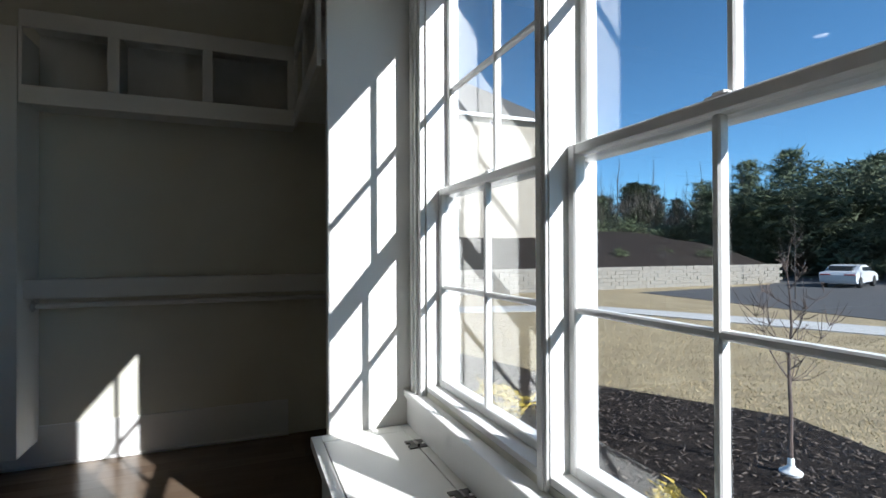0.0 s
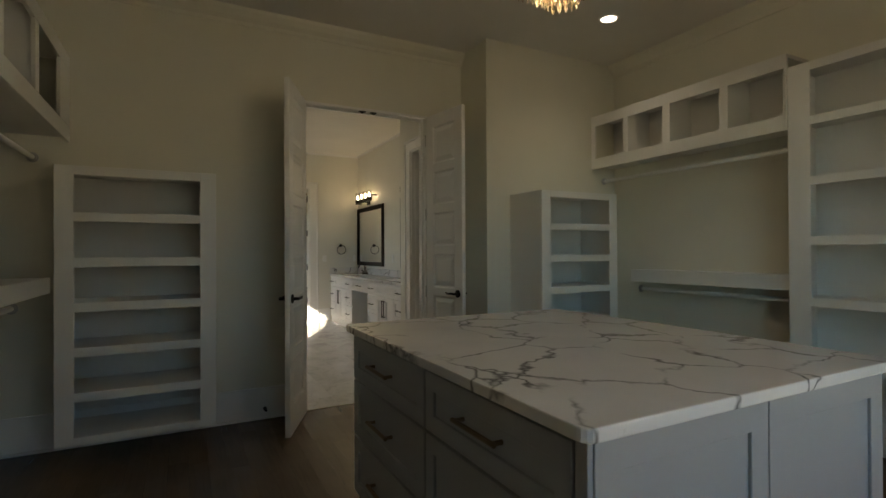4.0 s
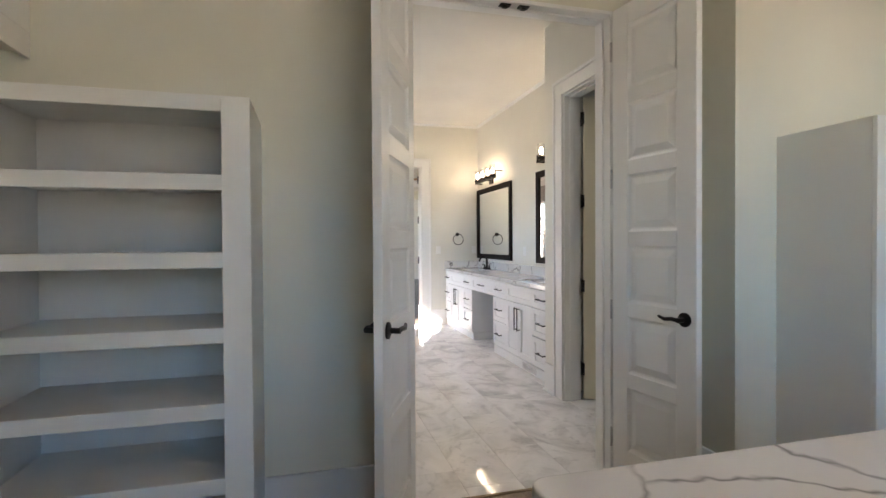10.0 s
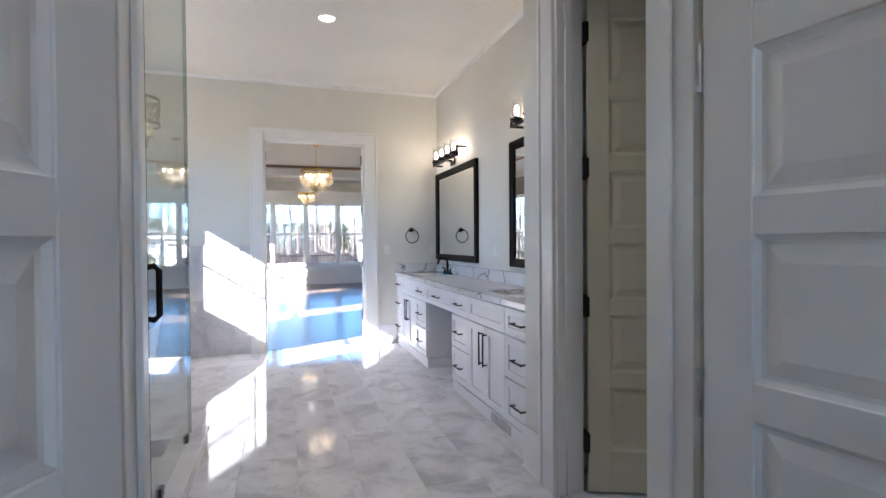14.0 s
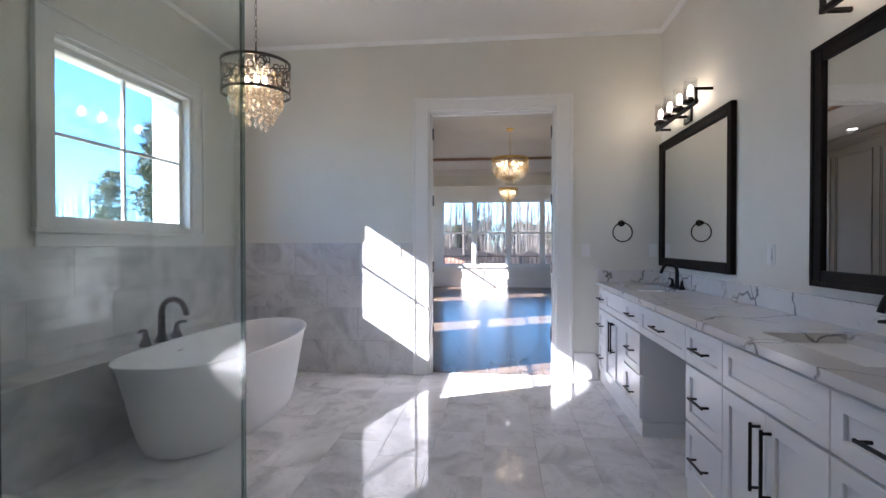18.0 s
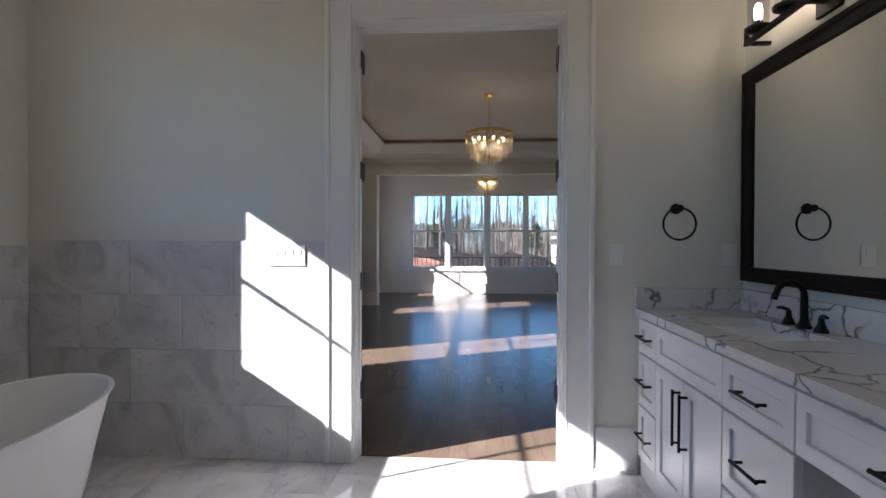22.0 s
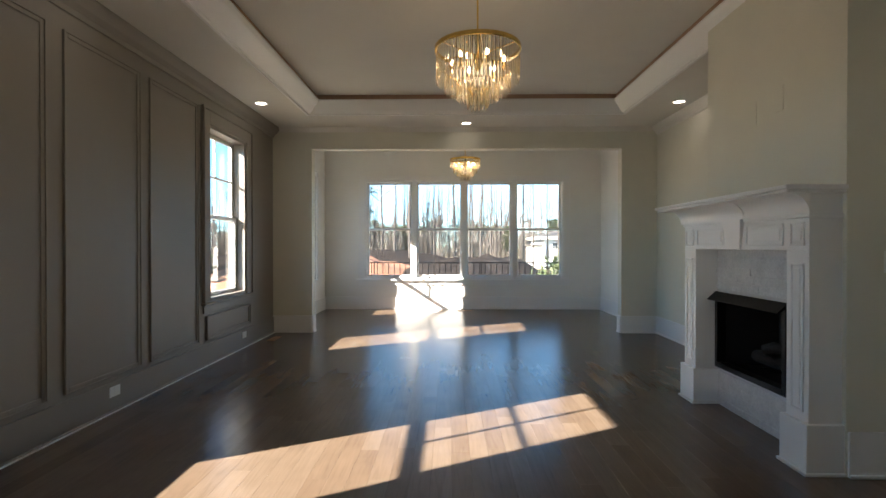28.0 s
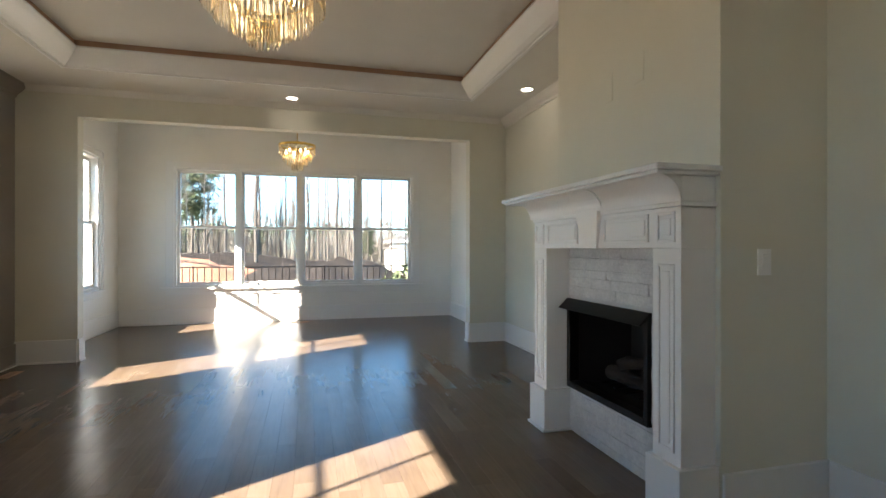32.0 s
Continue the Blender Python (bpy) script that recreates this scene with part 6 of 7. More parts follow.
for i in range(N + 1):
    row = []
    for j in range(9):
        x = -4 + 40 * i / N
        y = 25.3 + 12 * j / 8
        z = GZ + 1.3 + 2.8 * (j / 8) ** 0.8 + 0.25 * noise.noise(Vector((x * 0.3, y * 0.3, 0)))
        row.append(bank.verts.new((x, y, z)))
    grid.append(row)
for i in range(N):
    for j in range(8):
        bank.faces.new((grid[i][j], grid[i + 1][j], grid[i + 1][j + 1], grid[i][j + 1]))
b0 = [bank.verts.new((x, y, GZ)) for x, y in ((-4, 25.3), (36, 25.3), (36, 37.3), (-4, 37.3))]
bank.faces.new([grid[i][0] for i in range(N, -1, -1)] + [b0[0], b0[1]])
bank.faces.new([grid[N][j] for j in range(8, -1, -1)] + [b0[1], b0[2]])
structure("ground_bank", bank, M_MULCH, "mulched bank above the retaining wall", "bank", True)

# neighbouring houses
M_PALE = noisy("pale_brick", [(0.3, (0.27, 0.23, 0.18)), (0.7, (0.50, 0.45, 0.37))], 3.4, 0.85, 0.6, 9.0)
M_ROOF = noisy("shingle", [(0.3, (0.06, 0.055, 0.05)), (0.7, (0.14, 0.13, 0.12))], 6.0, 0.9, 0.5, 30.0)
M_PANE = metal("dark_pane", (0.03, 0.04, 0.05), 0.08, 0.0)


def house(label, x0, y0, x1, y1, base, height, rows, roof=2.2, size=(0.5, 1.5), levels=(0.2, 0.62), wall=None):
    th = thing("house", label, "house", ((x0 + x1) / 2, (y0 + y1) / 2, base))
    part("wall", box(x0, y0, base, x1, y1, base + height), wall or M_PALE, th)
    bm = bmesh.new()
    e, rz = 0.5, base + height
    mx, my = (x0 + x1) / 2, (y0 + y1) / 2
    hx = max(0.0, (x1 - x0 - (y1 - y0)) / 2)
    hy = max(0.0, (y1 - y0 - (x1 - x0)) / 2)
    v = [bm.verts.new(c) for c in ((x0 - e, y0 - e, rz), (x1 + e, y0 - e, rz), (x1 + e, y1 + e, rz), (x0 - e, y1 + e, rz), (mx - hx, my - hy, rz + roof), (mx + hx + 0.01, my + hy + 0.01, rz + roof))]
    for f in ((0, 1, 2, 3), (0, 1, 5, 4), (1, 2, 5), (2, 3, 4, 5), (3, 0, 4)):
        bm.faces.new([v[i] for i in f])
    bmesh.ops.recalc_face_normals(bm, faces=bm.faces[:])
    part("roof", bm, M_ROOF, th)
    part("fascia", boxes([(x0 - e, y0 - e, rz - 0.25, x1 + e, y0 - e + 0.08, rz), (x0 - e, y0 - e, rz - 0.25, x0 - e + 0.08, y1 + e, rz), (x1 + e - 0.08, y0 - e, rz - 0.25, x1 + e, y1 + e, rz)]), M_TRIM, th)
    for face, a, b, k in rows:
        hw, hh = size
        for level in levels:
            z = base + height * level
            for i in range(k):
                c = a + (b - a) * (i + 0.5) / k
                if face == "y":
                    w = part("window", boxes([(c - hw, y0 - 0.05, z, c + hw, y0 + 0.02, z + hh)], 0.01), M_TRIM, th)
                    part("pane", boxes([(c - hw + 0.08, y0 - 0.06, z + 0.08, c - 0.02, y0 - 0.04, z + hh - 0.08), (c + 0.02, y0 - 0.06, z + 0.08, c + hw - 0.08, y0 - 0.04, z + hh - 0.08)]), M_PANE, w)
                else:
                    X, s = (x1, 1) if face == "x1" else (x0, -1)
                    w = part("window", boxes([(X - 0.02, c - hw, z, X + s * 0.05, c + hw, z + hh)], 0.01), M_TRIM, th)
                    part("pane", boxes([(X + s * 0.04, c - hw + 0.08, z + 0.08, X + s * 0.06, c - 0.02, z + hh - 0.08), (X + s * 0.04, c + 0.02, z + 0.08, X + s * 0.06, c + hw - 0.08, z + hh - 0.08)]), M_PANE, w)
    return th


house("large pale stone house on the bank with a hipped roof", 9.0, 34.0, 22.5, 46.0, 2.0, 9.6, [("y", 16.4, 19.4, 1)], 5.0, (0.48, 0.4), (0.55, 0.92))
M_SIDING = noisy("white_siding", [(0.3, (0.66, 0.65, 0.62)), (0.7, (0.78, 0.77, 0.74))], 1.5, 0.7, 0.3, 20.0)
far_house = house("distant white house beyond the woods", -66.0, 11.0, -58.0, 19.0, GZ, 3.2, [("x1", 11.3, 18.7, 5)], 1.3, (0.3, 0.75), (0.12, 0.6), M_SIDING)
part("porch", box(-64.0, 10.15, GZ, -58.6, 11.0, 1.2, bevel=0.02), M_SIDING, far_house, "low white side wing")
part("porch_roof", boxes([(-64.2, 9.95, 1.2, -58.4, 11.0, 1.34)], 0.01), M_ROOF, far_house)

# ---- plants ----
def bare_tree(name, label, height, r, seed, spread=0.6, start=0.3, twigs=3, least=0.006, bark=None):
    """Leafless tree: tapered trunk, limbs and twigs."""
    rg = random.Random(seed)
    bark = bark or M_BARK
    th = thing(name, label, "tree", (0, 0, 0), group="bare trees")
    trunk = [Vector((rg.uniform(-1, 1) * 0.012 * height * i / 8, rg.uniform(-1, 1) * 0.012 * height * i / 8, height * i / 8)) for i in range(9)]
    part("trunk", tube(trunk, [r * (1 - 0.88 * i / 8) for i in range(9)], 8), bark, th, smooth=True, local=True)
    limbs, fine = [], []
    nl = int(9 + height * 0.9)
    for i in range(nl):
        f = start + (1 - start) * (i + rg.random() * 0.7) / nl
        f = min(f, 0.98)
        k = int(f * 8)
        p = trunk[k].lerp(trunk[min(8, k + 1)], f * 8 - k)
        a = i * 2.4 + rg.uniform(-0.4, 0.4)
        L = height * spread * (1.05 - f) * rg.uniform(0.5, 0.9) + 0.08 * height * (1 - f)
        d = Vector((math.cos(a), math.sin(a), rg.uniform(0.35, 1.0))).normalized()
        pts = [p]
        for s in range(4):
            d = (d + Vector((rg.uniform(-0.2, 0.2), rg.uniform(-0.2, 0.2), 0.12))).normalized()
            pts.append(pts[-1] + d * L / 4)
        rr = max(least, r * (1 - 0.88 * f) * 0.42)
        limbs.append(tube(pts, [rr * (1 - 0.2 * s) for s in range(5)], 5))
        for t in range(twigs):
            q = pts[rg.randint(1, 4)]
            e = Vector((rg.uniform(-1, 1), rg.uniform(-1, 1), rg.uniform(0.1, 1))).normalized()
            l2 = L * rg.uniform(0.25, 0.5)
            fine.append(tube([q, q + e * l2 * 0.5, q + (e + Vector((0, 0, 0.25))).normalized() * l2], [rr * 0.6, rr * 0.5, rr * 0.3], 4))
    part("limbs", merge(*limbs), bark, th, smooth=True, local=True)
    part("twigs", merge(*fine), bark, th, local=True)
    return th


def tuft_mesh(bm, c, size, rg, blades):
    for _ in range(blades):
        d = Vector((rg.gauss(0, 1), rg.gauss(0, 1), rg.gauss(0.2, 0.8))).normalized()
        s = d.orthogonal().normalized() * size * rg.uniform(0.05, 0.13)
        b = c + Vector((rg.gauss(0, 1), rg.gauss(0, 1), rg.gauss(0, 0.6))) * size * 0.35
        v = [bm.verts.new(p) for p in (b - s, b + s, b + d * size * rg.uniform(0.5, 1.0))]
        bm.faces.new(v)


def twig_mesh(bm, c, size, rg, count):
    """Upright bare stems in a loose clump."""
    for _ in range(count):
        d = Vector((rg.gauss(0, 0.35), rg.gauss(0, 0.35), 1.0)).normalized()
        s = Vector((rg.uniform(-1, 1), rg.uniform(-1, 1), 0)).normalized() * rg.uniform(0.015, 0.04)
        b = c + Vector((rg.gauss(0, 1), rg.gauss(0, 1), rg.gauss(0, 0.4))) * size * 0.5
        bm.faces.new([bm.verts.new(p) for p in (b - s, b + s, b + d * size * rg.uniform(0.8, 1.6))])


def pine(name, label, height, r, seed, low=0.45, width=0.16, tufts=150, blades=16):
    rg = random.Random(seed)
    th = thing(name, label, "tree", (0, 0, 0), group="pines")
    trunk = [Vector((rg.uniform(-1, 1) * 0.006 * height, rg.uniform(-1, 1) * 0.006 * height, height * i / 6)) for i in range(7)]
    part("trunk", tube(trunk, [r * (1 - 0.85 * i / 6) for i in range(7)], 8), M_BARK, th, smooth=True, local=True)
    bm, limbs = bmesh.new(), []
    for i in range(tufts):
        f = low + (1 - low) * rg.random() ** 0.85
        a = rg.uniform(0, 2 * math.pi)
        R = height * width * (0.35 + 0.85 * math.sin(math.pi * min(1.0, 0.18 + 0.8 * (f - low) / (1 - low)))) * rg.uniform(0.3, 1.0) * (0.75 + 0.9 * noise.noise(Vector((f * 7, math.cos(a) * 1.5, math.sin(a) * 1.5 + seed))))
        c = Vector((R * math.cos(a), R * math.sin(a), height * f + rg.uniform(-0.3, 0.3)))
        if i % 5 == 0:
            limbs.append(tube([Vector((0, 0, c.z - R * 0.3)), c], [r * 0.16, r * 0.05], 4))
        tuft_mesh(bm, c, height * 0.055, rg, blades)
    part("limbs", merge(*limbs), M_BARK, th, local=True)
    part("crown", bm, M_LEAF, th, "loose clumps of green needles", local=True)
    return th


def stand(proto, places, z):
    first = True
    for x, y, s, a in places:
        m = pose(x, y, z, 0, 0, a) @ Matrix.Scale(s, 4)
        if first:
            proto.matrix_basis = m
            first = False
        else:
            copy_thing(proto, m)


rg = random.Random(77)
t1 = bare_tree("bare_tree", "tall leafless hardwood in the winter woods", 17, 0.15, 4, 0.22, 0.4, 4)
t2 = bare_tree("bare_tree", "tall slender leafless trunk in the winter woods", 20, 0.13, 9, 0.13, 0.5, 4)
t3 = bare_tree("bare_tree", "leafless spreading tree at the wood's edge", 13, 0.12, 15, 0.38, 0.25, 6)
p1 = pine("pine_tree", "tall pine with a high open crown", 19, 0.22, 2, 0.36, 0.2, 170, 26)
p2 = pine("pine_tree", "dense evergreen pine with low branches", 13, 0.18, 6, 0.05, 0.3, 300, 22)


def spots(n, x0, x1, y0, y1, s0=1.0, s1=1.0):
    return [(rg.uniform(x0, x1), rg.uniform(y0, y1), rg.uniform(s0, s1), rg.uniform(0, 360)) for _ in range(n)]


SOUTH = (-56, -34, -36, -15)


def south_woods(n):
    """Trees south-west of the house; a clearing lies south of the bath."""
    return [p for p in spots(n, *SOUTH, 0.6, 1.0) if p[0] < -33.5 + 1.24 * (20 + p[1])]


stand(t1, spots(16, -64, -44, -16, 22, 0.75, 1.0) + south_woods(14) + spots(16, 34, 56, 40, 62, 0.7, 1.0) + [(62, 36, 0.8, 5)], GZ)
stand(t2, spots(30, -64, -40, -14, 20, 0.75, 1.1) + south_woods(14) + [(-38.6, -19.4, 0.8, 0), (-40.8, -20.2, 0.85, 90), (-43.8, -22.6, 0.9, 200), (-41.8, -23.4, 0.8, 300)] + spots(14, 36, 56, 40, 64, 0.55, 0.8), GZ)
stand(t3, spots(8, -64, -46, -18, 26, 0.7, 1.0) + south_woods(8) + spots(26, 30, 56, 38, 58, 0.6, 0.95) + [(38, 14.5, 0.95, 30)], GZ)
stand(p1, [(-64, -9, 0.75, 0), (-64, 13.2, 0.36, 50), (-66, 8.6, 0.32, 90), (-70, -3.5, 0.34, 10), (-29, -13.5, 0.62, 40), (-33, -18.5, 0.66, 120)] + [(-38, -21, 0.62, 10), (-42, -25, 0.7, 70), (-46, -20, 0.75, 130), (-35, -24, 0.5, 200), (-49, -29, 0.75, 260), (-52, -24, 0.85, 90), (55, 36.5, 0.92, 20), (62, 33, 0.82, 0), (50, 52, 0.78, 90), (66, 34, 0.9, 200), (44, 48, 0.72, 300), (36, 45, 0.58, 15), (38.5, 46.5, 0.6, 140), (41.3, 45, 0.7, 220), (46.6, 47, 0.62, 80), (49, 46, 0.6, 190), (52.5, 45, 0.66, 270), (60, 45, 0.96, 330), (-39.5, -20.5, 0.75, 100), (-42.5, -21.5, 0.8, 210), (-45.5, -24, 0.8, 300), (-41, -24.5, 0.85, 20)], GZ)
stand(p2, [(x, y, s * (1.25 if x > 0 else 1.0), a) for x, y, s, a in [(42, 35, 0.55, 0), (44, 33, 0.62, 50), (46, 31.5, 0.66, 100), (48, 29, 0.68, 150), (50, 27, 0.7, 200), (52, 25, 0.72, 20), (47, 34, 0.72, 70), (51, 31, 0.76, 120), (55, 27, 0.78, 10), (40, 38, 0.42, 45), (56, 23, 0.72, 60), (36, 41, 0.36, 60), (-66, -12, 1, 0), (-53, -40, 0.62, 0), (-56.5, -41, 0.5, 80), (-50.5, -41, 0.4, 160), (-43.6, -40, 0.3, 30), (-45.6, -40.6, 0.36, 60), (-47, -41, 0.24, 90), (60, 25, 0.8, 140), (58, 30, 0.82, 310), (54, 34, 0.8, 250), (38, 46, 0.42, 33), (33, 45, 0.38, 70), (59, 20, 0.75, 15), (64, 22, 0.8, 75), (49, 37, 0.74, 200), (45, 40, 0.5, 260), (57, 36, 0.8, 190), (64, 28, 0.85, 20), (36, 50, 0.45, 0), (42, 52, 0.48, 90)]], GZ)

# far woods, joined
verts, faces = [], []
for i in range(1500):
    side = rg.random()
    if side < 0.5:
        x, y = rg.uniform(-95, -64), rg.uniform(-70, 70)
    elif side < 0.72:
        x, y = rg.uniform(-180, -100), rg.uniform(-85, -40)
    else:
        x, y = rg.uniform(66, 110), rg.uniform(-20, 110)
    h, w = rg.uniform(7, 15), rg.uniform(0.05, 0.12)
    a = rg.uniform(0, 3)
    for b in range(5):
        hh, ox, oy, ww = (h, 0, 0, w) if b == 0 else (h * rg.uniform(0.6, 0.95), rg.uniform(-1.6, 1.6), rg.uniform(-1.6, 1.6), w * 0.5)
        z0 = GZ if b == 0 else GZ + h * rg.uniform(0.15, 0.5)
        n0 = len(verts)
        for q in range(3):
            verts.append((x + ww * math.cos(a + 2.1 * q), y + ww * math.sin(a + 2.1 * q), z0))
        verts.append((x + ox, y + oy, GZ + hh))
        faces += [(n0, n0 + 1, n0 + 3), (n0 + 1, n0 + 2, n0 + 3), (n0 + 2, n0, n0 + 3)]
me = bpy.data.meshes.new("far_woods")
me.from_pydata(verts, [], faces)
me.materials.append(M_BARK)
tagged(new("far_woods", me), "distant leafless winter woods", "woods", kind="stuff")
hz = bmesh.new()
for i in range(2600):
    side = rg.random()
    if side < 0.45:
        c = Vector((rg.uniform(-110, -85), rg.uniform(-90, 90), GZ + rg.uniform(0, 6.5) * rg.random() + 1))
    elif side < 0.7:
        c = Vector((rg.uniform(-80, 20), rg.uniform(-105, -80), GZ + rg.uniform(0, 7) * rg.random() + 1))
    else:
        c = Vector((rg.uniform(90, 125), rg.uniform(-30, 130), GZ + rg.uniform(0, 8) * rg.random() + 1))
    tuft_mesh(hz, c, rg.uniform(1.0, 2.0), rg, 12)
for x0, x1, y0, y1, top, n in ((-56, -46, -40, 8, 0.9, 500), (-80, -46, -42, -17, 3.0, 700), (30, 60, 38, 64, 8.0, 2200), (58, 74, 16, 40, 4.0, 200)):
    for i in range(n):
        twig_mesh(hz, Vector((rg.uniform(x0, x1), rg.uniform(y0, y1), GZ + top * rg.random() ** 1.8 - 0.3)), rg.uniform(0.5, 1.0), rg, 20)
ev = bmesh.new()
for i in range(4600):
    x, y = rg.uniform(43, 76), rg.uniform(14, 48)
    if x / y < 1.12:
        continue
    top = 8.8 + 3.5 * noise.noise(Vector((x * 0.16, y * 0.16, 3)))
    tuft_mesh(ev, Vector((x, y, GZ + 0.3 + top * rg.random() ** 0.7)), rg.uniform(0.7, 1.4), rg, 12)
for i in range(420):
    x, y = rg.uniform(26, 44), rg.uniform(37.5, 45)
    tuft_mesh(ev, Vector((x, y, GZ + 3.6 + (1.2 + 2.4 * noise.noise(Vector((x * 0.5, y * 0.5, 7)))) * rg.random())), rg.uniform(0.6, 1.1), rg, 12)
for i in range(300):
    y = rg.uniform(-24, 9)
    tuft_mesh(ev, Vector((rg.uniform(-88, -80), y, 2.0 + (2.2 + 1.4 * noise.noise(Vector((y * 0.35, 4, 2)))) * rg.random() ** 0.5)), rg.uniform(0.6, 1.1), rg, 14)
tagged(new("evergreen_thicket", mesh_of("evergreen_thicket", ev, M_LEAF)), "dark evergreen thicket beyond the road", "woods", kind="stuff")
M_HAZE = noisy("far_brush", [(0.3, (0.04, 0.036, 0.03)), (0.7, (0.11, 0.096, 0.078))], 0.4, 0.95, 0.2, 3.0)
tagged(new("far_brush", mesh_of("far_brush", hz, M_HAZE)), "distant brown and green wood line", "woods", kind="stuff")

we = bmesh.new()
for i in range(1700):
    twig_mesh(we, Vector((rg.uniform(-100, -68), rg.uniform(-30, 30), GZ + 3.6 * rg.random())), rg.uniform(0.8, 1.4), rg, 20)
M_STEMS = noisy("winter_stems", [(0.3, (0.16, 0.14, 0.115)), (0.7, (0.34, 0.30, 0.26))], 0.5, 0.95, 0.2, 3.0)
tagged(new("winter_thicket", mesh_of("winter_thicket", we, M_STEMS)), "pale grey-brown leafless thicket behind the yard", "woods", kind="stuff")

sap = bare_tree("young_tree", "young leafless tree in the mulch bed, white wrap at its foot", 2.45, 0.026, 31, 0.55, 0.3, 14, 0.007, noisy("twig_bark", [(0.3, (0.09, 0.06, 0.05)), (0.7, (0.2, 0.15, 0.13))], 9.0))
sap.matrix_basis = pose(5.48, 3.84, GZ + 0.03, 0, 0, 20)
part("trunk_wrap", lathe([(0, 0), (0.10, 0.0), (0.11, 0.03), (0.05, 0.07), (0.032, 0.10), (0.031, 0.16), (0.024, 0.17)], 12, (0, 0, 0)), M_PLATE, sap, "white wrap", True, True)
far_sap = bare_tree("young_tree", "slender young leafless tree across the walk", 4.6, 0.04, 57, 0.3, 0.3, 6, 0.012)
far_sap.matrix_basis = pose(24.9, 16.4, GZ, 0, 0, 60)
M_GOLD = noisy("gold_leaf", [(0.3, (0.3, 0.2, 0.02)), (0.7, (0.55, 0.42, 0.06))], 6.0, 0.7, 0.2, 30.0)
M_SHRUB = noisy("shrub_leaf", [(0.3, (0.03, 0.05, 0.02)), (0.7, (0.11, 0.13, 0.05))], 6.0, 0.8, 0.2, 30.0)
def shrub(label, x, y, z, size, mat, seed):
    q = random.Random(seed)
    th = thing("shrub", label, "shrub", (x, y, z), group="shrubs")
    bm, stems = bmesh.new(), []
    for i in range(26):
        a, e = q.uniform(0, 6.28), q.uniform(0.2, 1.4)
        c = Vector((math.cos(a) * math.cos(e), math.sin(a) * math.cos(e), math.sin(e) + 0.1)) * size * q.uniform(0.5, 1.0)
        stems.append(tube([Vector((0, 0, 0)), c], [0.006, 0.003], 4))
        tuft_mesh(bm, c, size * 0.34, q, 14)
    part("stems", merge(*stems), M_BARK, th, local=True)
    part("foliage", bm, mat, th, local=True)
shrub("small yellow-leaved shrub in the mulch", 3.4, 3.35, GZ, 0.42, M_GOLD, 1)
shrub("small yellow-leaved shrub in the mulch", 3.2, 6.0, GZ, 0.55, M_GOLD, 2)
shrub("small yellow-leaved shrub in the mulch", 2.2, 3.6, GZ, 0.35, M_GOLD, 8)
for k, (x, y) in enumerate(((18, 28), (24, 27.5), (29, 28.5), (33, 29.5), (20, 31), (27, 31), (31.5, 27), (22.5, 29.5), (34.5, 33))):
    shrub("low green shrub on the mulched bank", x, y, GZ + 1.8, 0.7, M_SHRUB, 20 + k)
for k, (x, y) in enumerate(((-27, 9.5), (-26, 11.5), (-24, -12), (-21, -15), (-30, 12))):
    shrub("scrubby bush near the deck", x, y, GZ, 1.3, M_SHRUB, 40 + k)
shrub("upright green shrub beyond the deck", -28, 6.15, GZ, 1.7, M_SHRUB, 61)

